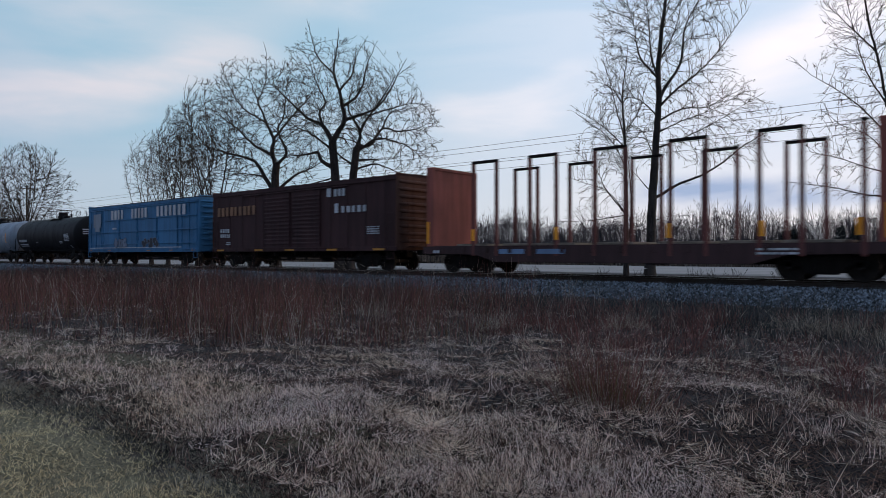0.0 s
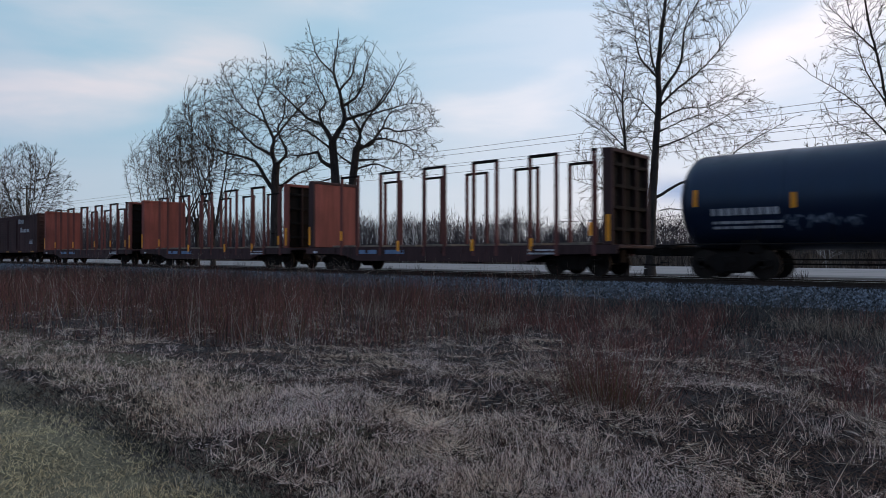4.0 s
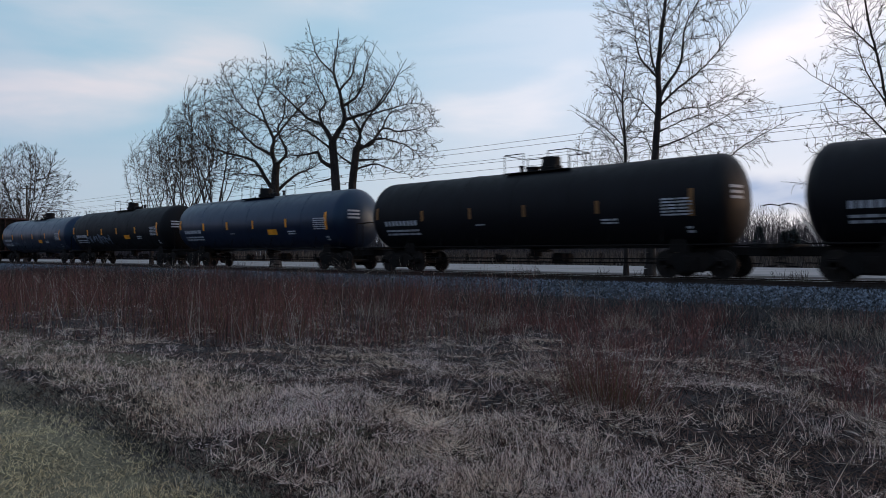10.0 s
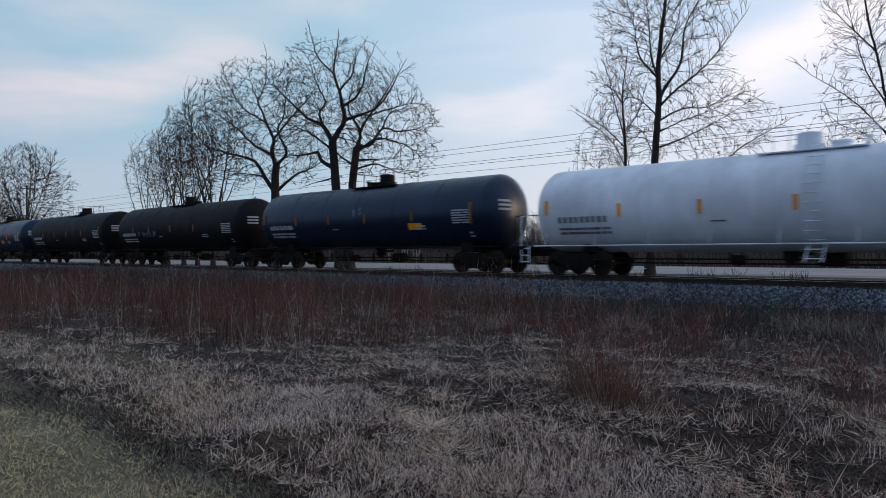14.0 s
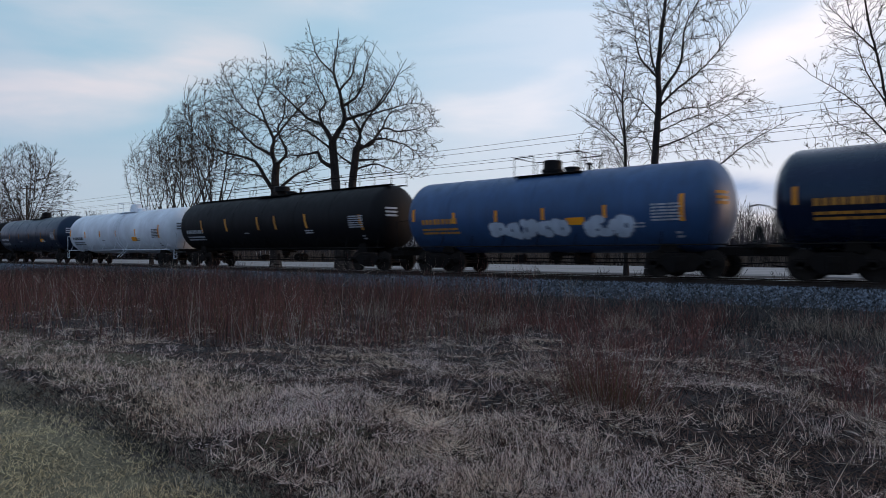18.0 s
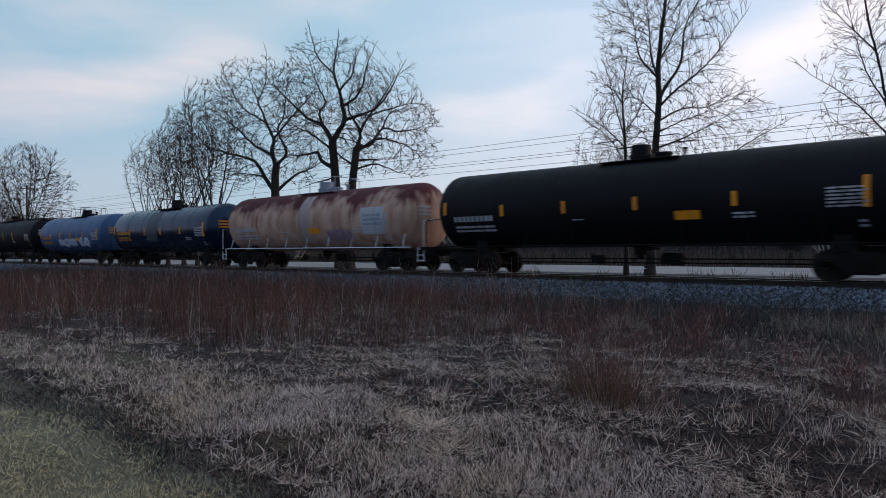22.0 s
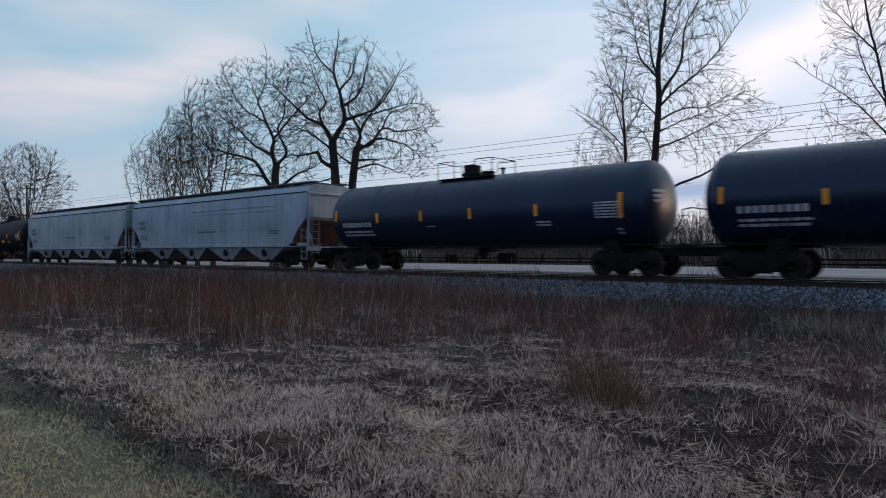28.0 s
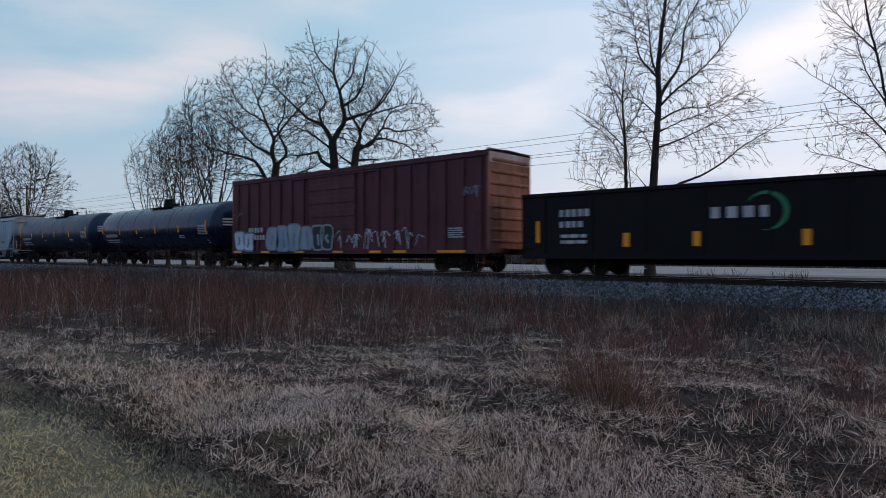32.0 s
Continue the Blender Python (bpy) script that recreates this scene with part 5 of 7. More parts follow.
    part("end_cap", Shape().box(h + 0.012, 0, 4.62, 0.03, 2.86, 0.42, 0.01), W["pale_top"], c, "pale weathered end cap")
    spray_tag(c, -h + 0.45, -h + 2.2, 0.92, 2.10, s, W["fill_white"], W["rim_blue"], 2, 10, "pale sprayed letter with dark lines", True, 0.09)
    spray_tag(c, -h + 3.5, -h + 7.4, 0.92, 2.30, s, W["fill_blue"], W["rim_blue"], 4, 11, "pale blue sprayed block letter", True, 0.06)
    spray_tag(c, -h + 7.45, -h + 9.0, 0.92, 2.30, s, W["rim_dark"], W["fill_blue"], 2, 12, "dark sprayed letter with a pale rim", True, 0.09)
    spray_tag(c, -h + 9.4, -h + 14.6, 0.95, 2.10, s, W["fill_pink"], W["fill_white"], 6, 13, "sprayed letter in thin pale outline", False, 0.04)
    spray_tag(c, 7.7, 8.9, 2.95, 3.6, s, W["fill_grey"], W["fill_grey"], 3, 33, "small pale sprayed mark", False, 0.04)
    spray_tag(c, -h + 0.5, -h + 1.3, 2.75, 3.15, s, W["fill_grey"], W["fill_grey"], 1, 34, "small pale sprayed mark", False, 0.04)
    lettering(c, "stencil", word(-h + 1.8, 1.95, 1.4, 0.26, 5, 15) + word(-h + 1.8, 1.55, 1.6, 0.26, 6, 16) + lines(h - 2.0, 1.45, 0.8, 0.45, 5, 17), s, W["white_mark"])
    for k, x in enumerate((-h + 0.3, -h + 3.0, -h + 6.0, -h + 9.0, -h + 11.6, h - 5.2, h - 2.6)):
        lettering(c, "reflector", [(x, 0.84, 0.75 if k < 6 else 1.5, 0.10)], s, W["yellow"])
    gondola_car(28.575, 17.4, "black gondola with yellow reflectors and a green emblem")


def motions():
    for car, q in CARS:
        walk(car, [(0.0, pose(START + q, TRACK_Y, RAIL_Z)), (32.0, pose(START + q - SPEED * 32.0, TRACK_Y, RAIL_Z))])
    # wheels roll without slipping; one turn history serves all the wheels at one end of a truck
    turn = SPEED / 0.457
    step = 1.0 / FPS
    shared = {}
    for w in WHEELSETS:
        key = round(w.location.x, 3)
        if key in shared:
            w.rotation_mode = "QUATERNION"
            w.animation_data_create()
            w.animation_data.action = shared[key].animation_data.action
            w.animation_data.action_slot = shared[key].animation_data.action_slot
        else:
            at = w.location.copy()
            walk(w, [(k * step, pose(*at, 0, -math.degrees(turn * k * step), 0)) for k in range(961)])
            shared[key] = w


build_train()


# ---- trees ----
def bearing(px):
    """Tangent of the angle from the square view for a bearing given across the view."""
    return math.tan(radians(TURN) - math.atan((px - 784) / 1200.0))


def plot(px, p):
    return (-p * bearing(px), p)


def tubes(segs, sides):
    """Tapered tubes for many segments at once: rows of start, end, radius, radius."""
    a = np.array([s[0] for s in segs], dtype=float)
    b = np.array([s[1] for s in segs], dtype=float)
    ra = np.array([s[2] for s in segs])
    rb = np.array([s[3] for s in segs])
    d = b - a
    d /= np.linalg.norm(d, axis=1, keepdims=True) + 1e-9
    ref = np.where(np.abs(d[:, 2:3]) < 0.9, [[0, 0, 1.0]], [[1.0, 0, 0]])
    u = np.cross(d, ref)
    u /= np.linalg.norm(u, axis=1, keepdims=True)
    w = np.cross(d, u)
    ang = np.arange(sides) * 2 * np.pi / sides
    ring = u[:, None] * np.cos(ang)[None, :, None] + w[:, None] * np.sin(ang)[None, :, None]
    v = np.concatenate([a[:, None] + ring * ra[:, None, None], b[:, None] + ring * rb[:, None, None]], 1)
    i = np.arange(sides)
    f = np.stack([i, (i + 1) % sides, sides + (i + 1) % sides, sides + i], -1)
    f = f[None] + (np.arange(len(segs)) * 2 * sides)[:, None, None]
    return v.reshape(-1, 3), f.reshape(-1, 4)


class Tree:
    def __init__(self, seed, gnarl=0.25, lift=0.06, fork=(22, 48), ratio=0.80, tip=0.008, shell=None, twig=0.55):
        self.r = random.Random(seed)
        self.segs = []
        self.gnarl, self.lift, self.fork, self.ratio, self.tip, self.shell, self.twig = gnarl, lift, fork, ratio, tip, shell, twig

    def spin(self, d, deg):
        ax = d.orthogonal().normalized()
        ax.rotate(Matrix.Rotation(self.r.uniform(0, 2 * math.pi), 3, d))
        q = d.copy()
        q.rotate(Matrix.Rotation(radians(deg), 3, ax))
        return q

    def outside(self, p):
        if not self.shell:
            return False
        (cx, cy, cz), (rx, ry, rz) = self.shell
        return ((p.x - cx) / rx) ** 2 + ((p.y - cy) / ry) ** 2 + ((p.z - cz) / rz) ** 2 > 1

    def limb(self, p, d, r, length, depth):
        n = max(2, int(length / (0.55 if r > 0.05 else 0.34)))
        step = length / n
        r1 = max(self.tip, r * 0.80)
        for k in range(n):
            g = self.gnarl
            d = (d + Vector((self.r.gauss(0, g), self.r.gauss(0, g), self.r.gauss(0, g) * 0.8 + self.lift))).normalized()
            q = p + d * step
            ra, rb = r + (r1 - r) * k / n, r + (r1 - r) * (k + 1) / n
            self.segs.append((tuple(p), tuple(q), ra, rb))
            p = q
            if self.outside(p):
                return
            if depth > 0 and rb < 0.14 and self.r.random() < self.twig:
                self.limb(p, self.spin(d, self.r.uniform(35, 75)), max(self.tip, rb * 0.42), length * self.r.uniform(0.35, 0.65), min(depth - 1, 2))
        if depth <= 0:
            return
        kids = 3 if self.r.random() < 0.22 else 2
        for k in range(kids):
            f = self.r.uniform(*self.fork) * (0.55 if k == 0 else 1.0)
            rr = r1 * (0.86 if k == 0 else self.r.uniform(0.58, 0.78))
            self.limb(p, self.spin(d, f), max(self.tip, rr), length * self.ratio * self.r.uniform(0.8, 1.12), depth - 1)


def place_tree(tree, base, name, label):
    root = new(name)
    tagged(root, label, "tree", group="bare trees beside the road")
    root.location = base
    thick = [s for s in tree.segs if s[2] > 0.035]
    thin = [s for s in tree.segs if s[2] <= 0.035]
    v, f = tubes(thick, 7)
    part("trunk", quads_mesh("trunk", v, f, MAT["bark"], True), None, root)
    if thin:
        v, f = tubes(thin, 3)
        part("crown", quads_mesh("crown", v, f, MAT["twig"], True), None, root, "fine bare twigs")
    return root


def buds(root, tree, seed, n, size=0.045):
    """A few dead leaves still hanging on."""
    rng = random.Random(seed)
    s = Shape()
    tips = [q for q in tree.segs if q[2] < 0.02]
    for q in rng.sample(tips, min(n, len(tips))):
        p = Vector(q[1])
        for k in range(rng.randrange(1, 4)):
            c = p + Vector((rng.uniform(-.08, .08), rng.uniform(-.08, .08), rng.uniform(-.12, .02)))
            a = Vector((rng.gauss(0, 1), rng.gauss(0, 1), rng.gauss(0, 1))).normalized() * size
            b = a.orthogonal().normalized() * size * 0.6
            s.add([tuple(c - a), tuple(c + b), tuple(c + a), tuple(c - b)], [(0, 1, 2, 3)])
    part("dead_leaves", s, MAT["twig"], root, "curled brown dead leaves").data.name = "dead_leaves"


ACROSS = Vector((math.cos(radians(TURN)), math.sin(radians(TURN)), 0))
DEEP = Vector((-math.sin(radians(TURN)), math.cos(radians(TURN)), 0))


class Grower:
    """A bare tree: a stem and main limbs, boughs that grow from them towards points spread through the crown, then twigs."""

    def __init__(self, seed, r_foot, r_top, stem, r_tip=0.008, step=0.36, kill=0.75, gnarl=0.18, lift=0.10):
        self.rng = np.random.default_rng(seed)
        self.tip, self.step, self.kill, self.gnarl, self.lift = r_tip, step, kill, gnarl, lift
        self.pos, self.up, self.fixed = [], [], []
        self.goals, self.segs = [], []
        line = spline([off(*q) for q in stem], step)
        high = line[-1][2]
        for k, p in enumerate(line):
            t = max(0.0, p[2] / high)
            flare = 1 + 0.35 * max(0.0, 1 - p[2] / 0.8)
            self.pos.append(p + self.rng.normal(0, 0.012, 3) * (k > 0))
            self.up.append(k - 1)
            self.fixed.append((r_foot + (r_top - r_foot) * t) * flare)
        self.stem = len(line)

    def limb(self, r, deep, *pts):
        """A main limb through points (across, height); deep: how far its end lies behind its root."""
        here = np.array(self.pos)
        side = here @ np.array(ACROSS)
        root = int(((side - pts[0][0]) ** 2 + (here[:, 2] - pts[0][1]) ** 2).argmin())
        back = float(here[root] @ np.array(DEEP))
        n = len(pts) - 1
        guide = [here[root]]
        for k, (sd, z) in enumerate(pts[1:], 1):
            guide.append(np.array(off(sd, z)) + np.array(DEEP) * (back + deep * (k / n) ** 1.2))
        line = spline(guide, self.step)
        r = min(r, self.fixed[root] * 0.92)
        last = root
        for k, p in enumerate(line[1:], 1):
            t = k / (len(line) - 1)
            self.pos.append(p + self.rng.normal(0, self.gnarl * self.step * 0.30, 3))
            self.up.append(last)
            self.fixed.append(max(self.tip * 1.8, r * (1 - 0.92 * t ** 0.8)))
            last = len(self.pos) - 1
        return self

    def fan_limbs(self, n, z0, z1, reach, top, r):
        """Main limbs that rise and spread on all sides of a clump-grown tree."""
        q = self.rng
        for k in range(n):
            a = 2 * math.pi * (k + q.uniform(-.3, .3)) / n
            z = q.uniform(z0, z1)
            out = reach * q.uniform(0.55, 1.0)
            high = z + (top - z) * q.uniform(0.55, 0.95)
            sd = math.cos(a) * out
            self.limb(r * q.uniform(0.7, 1.0), math.sin(a) * out, (0, z), (sd * 0.35, z + (high - z) * 0.28), (sd * 0.75, z + (high - z) * 0.62), (sd, high))
        return self

    def crown(self, centre, radii, n, low=-1.0):
        d = self.rng.normal(size=(n * 2, 3))
        d /= np.linalg.norm(d, axis=1, keepdims=True)
        d = d[d[:, 2] > low][:n]
        q = d * (self.rng.random(len(d)) ** 0.42)[:, None]
        lump = 1 + 0.13 * np.sin(d[:, :1] * 5 + centre[2]) * np.cos(d[:, 1:2] * 4) + 0.08 * np.sin(d[:, 2:3] * 9)
        self.goals.append(np.array(centre) + q * np.array(radii) * lump)
        return self

    def grow(self, rounds=90, first=None):
        g = np.concatenate(self.goals)
        pos = np.array(self.pos)
        up = list(self.up)
        first = self.stem if first is None else first
        d2 = ((g[:, None] - pos[None, first:]) ** 2).sum(-1)
        near = d2.argmin(1) + first
        best = d2.min(1)
        heading = np.zeros_like(pos)
        heading[1:] = pos[1:] - pos[np.array(up[1:])]
        shoots = np.zeros(len(pos), dtype=int)
        core = g.mean(0) - np.array([0, 0, 0.25 * (g[:, 2].max() - g[:, 2].min())])
        for _ in range(rounds):
            open_ = shoots[near] < 4
            g, near, best = g[open_], near[open_], best[open_]
            if not len(g):
                break
            ids = np.unique(near)
            pull = g - pos[near]
            pull /= np.linalg.norm(pull, axis=1, keepdims=True) + 1e-9
            total = np.zeros((len(pos), 3))
            np.add.at(total, near, pull)
            t = total[ids]
            t /= np.linalg.norm(t, axis=1, keepdims=True) + 1e-9
            h = heading[ids]
            t = t + 0.55 * h / (np.linalg.norm(h, axis=1, keepdims=True) + 1e-9) + self.rng.normal(0, self.gnarl, t.shape) + np.array([0, 0, self.lift])
            out = pos[ids] - core
            t += 0.38 * out / (np.linalg.norm(out, axis=1, keepdims=True) + 1e-9)
            t /= np.linalg.norm(t, axis=1, keepdims=True) + 1e-9
            fresh = pos[ids] + t * self.step
            start = len(pos)
            pos = np.concatenate([pos, fresh])
            heading = np.concatenate([heading, t])
            up += list(ids)
            shoots[ids] += 1
            shoots = np.concatenate([shoots, np.zeros(len(fresh), dtype=int)])
            dn = ((g[:, None] - fresh[None]) ** 2).sum(-1)
            k = dn.argmin(1)
            m = dn.min(1)
            closer = m < best
            near = np.where(closer, start + k, near)
            best = np.minimum(best, m)
            live = best > self.kill ** 2
            g, near, best = g[live], near[live], best[live]
        self.pos, self.up, self.heading = pos, np.array(up), heading
        self.heart = np.concatenate(self.goals).mean(0)
        return self

    def finish(self, twigs=1.3, twig_len=(0.22, 0.6), power=2.6, curl=0.45):
        n, m = len(self.pos), len(self.fixed)
        load = np.zeros(n)
        kids = np.zeros(n, dtype=int)
        for i in range(n - 1, 0, -1):
            if kids[i] == 0:
                load[i] = 1.0
            load[self.up[i]] += load[i]
            kids[self.up[i]] += 1
        rad = self.tip * (0.35 + 0.90 * np.maximum(load, 1) ** (1 / power))
        rad[:m] = self.fixed
        for i in range(m, n):
            rad[i] = min(rad[i], max(self.tip, rad[self.up[i]] * 0.85))
        for i in range(1, n):
            j = self.up[i]
            self.segs.append((self.pos[j], self.pos[i], min(rad[j], rad[i] * 1.25), rad[i]))
        r = self.rng
        ids = np.nonzero((rad < 0.06) & (np.arange(n) >= self.stem))[0]
        count = r.poisson(twigs, len(ids))
        for i, c in zip(ids, count):
            for _ in range(c + (1 if kids[i] == 0 else 0)):
                h = self.heading[i] / (np.linalg.norm(self.heading[i]) + 1e-9)
                away = self.pos[i] - self.heart
                d = h * 0.8 + 0.55 * away / (np.linalg.norm(away) + 1e-9) + r.normal(0, curl * 0.8, 3) + np.array([0, 0, 0.18])
                d /= np.linalg.norm(d)
                L = r.uniform(*twig_len)
                p = self.pos[i]
                for k in range(3):
                    q = p + d * L / 3
                    self.segs.append((p, q, self.tip * (0.95 - 0.2 * k), self.tip * (0.8 - 0.2 * k)))
                    if k < 2:
                        e = d + r.normal(0, 0.5, 3)
                        e /= np.linalg.norm(e)
                        self.segs.append((q, q + e * L * r.uniform(0.25, 0.5), self.tip * 0.7, self.tip * 0.45))
                    d = d + r.normal(0, curl * 0.45, 3)
                    d /= np.linalg.norm(d)
                    p = q
        return self


def off(side, z):
    return (ACROSS.x * side, ACROSS.y * side, z)


def build_trees():
    Z0 = 0.42
    # two spreading oaks side by side
    x, y = plot(606, 29)
    t = Grower(11, 0.36, 0.26, ((-0.11, -0.2), (-0.22, 3.04), (-0.41, 5.3), (-0.56, 7.3), (-0.67, 8.6)), 0.0108, 0.30, 0.40, 0.19, 0.02)
    t.limb(0.2, 0.6, (-0.63, 8.53), (-0.22, 9.34), (0.15, 9.98), (-0.04, 10.9), (-0.26, 12.02), (-0.63, 13.13), (-0.48, 14.65), (-0.33, 16.1))
    t.limb(0.12, 1.4, (-0.04, 10.9), (0.78, 11.57), (1.26, 12.57), (1.48, 13.98), (2.08, 15.58))
    t.limb(0.12, -1.4, (0.11, 9.9), (1.19, 10.31), (2.34, 10.75), (3.15, 11.72), (4.16, 13.5))
    t.limb(0.17, -1.0, (-0.67, 8.6), (-1.3, 9.64), (-2.0, 9.9), (-2.86, 10.61), (-3.56, 11.31), (-4.6, 12.24))
    t.limb(0.1, 1.6, (-1.3, 9.64), (-1.52, 10.61), (-1.22, 11.31), (-1.89, 12.68), (-2.52, 14.47))
    t.limb(0.17, 1.2, (-0.52, 6.9), (-1.45, 7.38), (-1.74, 7.93), (-3.01, 7.79), (-4.6, 7.86))
    t.limb(0.09, -2.0, (-0.59, 8.05), (-1.89, 8.94), (-3.01, 9.49), (-3.82, 10.83))
    t.limb(0.08, 2.2, (-0.26, 12.02), (0.45, 13.13), (0.74, 14.76), (1.26, 16.1))
    t.limb(0.07, 2.0, (-0.48, 6.12), (-1.89, 5.97), (-3.01, 5.82))
    t.limb(0.08, -2.4, (-0.63, 13.13), (-1.52, 14.02), (-1.86, 15.58))
    t.crown(off(-0.9, 10.75), (3.95, 4.1, 4.35), 3700, -0.9).grow(70).finish(0.8, (0.15, 0.42), 2.1, 0.3)
    root = place_tree(t, (x, y, Z0), "oak_tree", "bare dark oak with a wide gnarled crown")
    buds(root, t, 3, 60, 0.06)
    x, y = plot(620, 29.4)
    t = Grower(12, 0.33, 0.24, ((-0.04, -0.2), (0.04, 3.04), (0.11, 5.31), (0.26, 6.98), (0.41, 8.17)), 0.0108, 0.30, 0.40, 0.19, 0.02)
    t.limb(0.14, 1.0, (0.41, 8.17), (0.63, 9.21), (0.19, 10.07), (-0.26, 11.0), (0.07, 12.71))
    t.limb(0.13, -1.0, (0.63, 9.14), (1.26, 10.33), (2.08, 11.33), (2.94, 12.59), (4.02, 13.38))
    t.limb(0.13, 1.2, (0.45, 8.02), (1.38, 8.5), (2.08, 9.51), (3.2, 9.36), (4.46, 9.66), (5.39, 10.29))
    t.limb(0.1, -1.2, (0.45, 7.95), (1.82, 8.73), (3.5, 8.32), (4.61, 7.8), (5.76, 8.39))
    t.limb(0.11, 0.3, (0.33, 7.39), (1.49, 7.43), (2.45, 7.46))
    t.limb(0.08, 0.6, (0.3, 6.83), (1.67, 7.13), (2.94, 6.68), (4.65, 6.31))
    t.limb(0.09, -0.8, (0.26, 7.05), (-0.86, 7.84), (-1.56, 8.99))
    t.limb(0.07, 1.6, (2.08, 9.51), (2.64, 10.77), (4.46, 11.29))
    t.limb(0.06, -1.8, (1.26, 10.33), (2.6, 10.62), (4.54, 10.85), (5.76, 9.55))
    t.crown(off(2.2, 9.4), (3.1, 3.7, 3.75), 2700, -0.9).crown(off(4.2, 7.9), (1.7, 2.0, 1.2), 340).grow(70).finish(0.8, (0.15, 0.42), 2.1, 0.3)
    root = place_tree(t, (x, y, Z0), "oak_tree", "bare dark oak leaning out over a low limb")
    buds(root, t, 4, 40, 0.06)
    # an oak that forks low
    x, y = plot(490, 29)
    t = Grower(13, 0.4, 0.27, ((-0.08, -0.2), (-0.12, 3.24), (-0.12, 5.67), (-0.12, 6.78), (-0.04, 7.68)), 0.0115, 0.32, 0.42, 0.19, 0.02)
    t.limb(0.19, -0.8, (-0.12, 5.79), (-0.86, 6.78), (-1.36, 7.68), (-1.81, 8.05), (-3.13, 8.38), (-4.4, 8.71), (-5.68, 9.33))
    t.limb(0.19, 0.5, (-0.08, 7.44), (-0.37, 8.71), (-0.29, 9.66), (-0.86, 10.81), (-1.52, 12.42), (-2.14, 14.19))
    t.limb(0.13, 1.4, (-0.33, 8.34), (-1.81, 9.21), (-3.13, 10.48), (-4.07, 11.14), (-5.02, 12.05))
    t.limb(0.13, -1.4, (-0.04, 7.68), (0.74, 8.55), (0.21, 10.15), (0.74, 11.14), (1.07, 13.53))
    t.limb(0.1, 0.4, (-0.04, 7.44), (0.58, 7.76))
    t.limb(0.15, 1.2, (-0.08, 5.87), (1.23, 6.94), (2.18, 7.44), (3.33, 8.22))
    t.limb(0.08, 1.8, (-0.86, 6.78), (-2.3, 7.11), (-3.5, 7.23))
    t.limb(0.1, 1.6, (-0.29, 9.66), (1.07, 11.43), (2.35, 13.2), (2.88, 15.42))
    t.limb(0.09, -1.8, (-1.52, 12.42), (-0.66, 14.02), (-0.49, 15.79))
    t.limb(0.08, -2.2, (-0.86, 10.81), (-2.47, 11.88), (-3.29, 13.94))
    t.crown(off(-1.1, 10.3), (4.5, 4.7, 4.75), 4000, -0.95).grow(70).finish(0.8, (0.16, 0.46), 2.1, 0.3)
    root = place_tree(t, (x, y, Z0), "oak_tree", "bare dark oak forking low with twisted limbs")
    buds(root, t, 5, 70, 0.065)
    # a clump of thinner trees
    for k, (px, p_, top, side, rad, st) in enumerate(((378, 29, 15.8, -0.2, 3.3, 5.0), (326, 29.6, 14.4, 0.0, 3.1, 4.4), (268, 29.2, 12.4, 0.0, 2.4, 3.2), (350, 31.2, 15.2, -0.2, 3.0, 4.4), (298, 30.6, 13.4, 0.1, 2.6, 3.6))):
        x, y = plot(px, p_)
        t = Grower(20 + k, 0.20, 0.15, ((0, -0.2), (side * 0.2, st * 0.5), (side * 0.3, st)), 0.0115, 0.36, 0.43, 0.22, 0.10)
        t.fan_limbs(9, st * 0.40, st, rad * 1.05, top - 0.8, 0.10)
        t.crown(off(side, (top + 5.0) / 2), (rad * 0.90, rad * 0.95, (top - 6.2) / 2), 1500, -0.9).grow(70).finish(0.9, (0.25, 0.6), 2.1, 0.3)
        root = place_tree(t, (x, y, Z0), "ash_tree", "slender bare tree in a dense clump")
        buds(root, t, 30 + k, 12, 0.06)
    # the round tree far down the line, and its neighbour
    x, y = plot(46, 29)
    t = Grower(31, 0.26, 0.16, ((0, -0.2), (0.05, 2.0), (0, 4.2)), 0.0175, 0.40, 0.48, 0.12, 0.14)
    t.fan_limbs(13, 2.2, 4.2, 3.9, 14.6, 0.11)
    t.crown(off(0.4, 9.2), (4.2, 4.3, 5.2), 2900, -0.92).grow(70).finish(1.0, (0.3, 0.75), 2.2, 0.25)
    place_tree(t, (x, y, Z0), "round_tree", "round-headed bare tree by a pole")
    x, y = plot(-22, 30)
    t = Grower(32, 0.24, 0.15, ((0, -0.2), (0, 1.8), (0, 3.6)), 0.015, 0.5, 0.8, 0.14, 0.14)
    t.fan_limbs(9, 2.0, 3.6, 3.4, 12.0, 0.10)
    t.crown(off(0.2, 8.0), (4.0, 4.0, 4.6), 700, -0.9).grow(60).finish(1.3, (0.35, 0.9))
    place_tree(t, (x, y, Z0), "round_tree", "bare tree at the far end of the row")
    # the tall straight tree, its slim neighbour, and one beyond the view
    x, y = plot(1150, 28.6)
    t = Grower(41, 0.24, 0.045, ((0.0, -0.2), (0.05, 1.96), (0.15, 4.11), (0.33, 6.74), (0.43, 8.07), (0.38, 9.0), (0.48, 10.42), (0.58, 11.43), (0.73, 12.45), (0.85, 13.96)), 0.0068, 0.24, 0.32, 0.10, 0.22)
    t.limb(0.085, 1.0, (0.45, 8.14), (0.8, 8.7), (1.23, 9.3), (1.58, 10.0), (1.8, 11.43), (2.46, 12.7), (2.81, 13.71))
    t.limb(0.06, -1.2, (0.43, 7.69), (1.03, 8.37), (1.95, 9.1), (2.81, 10.07), (3.76, 11.5))
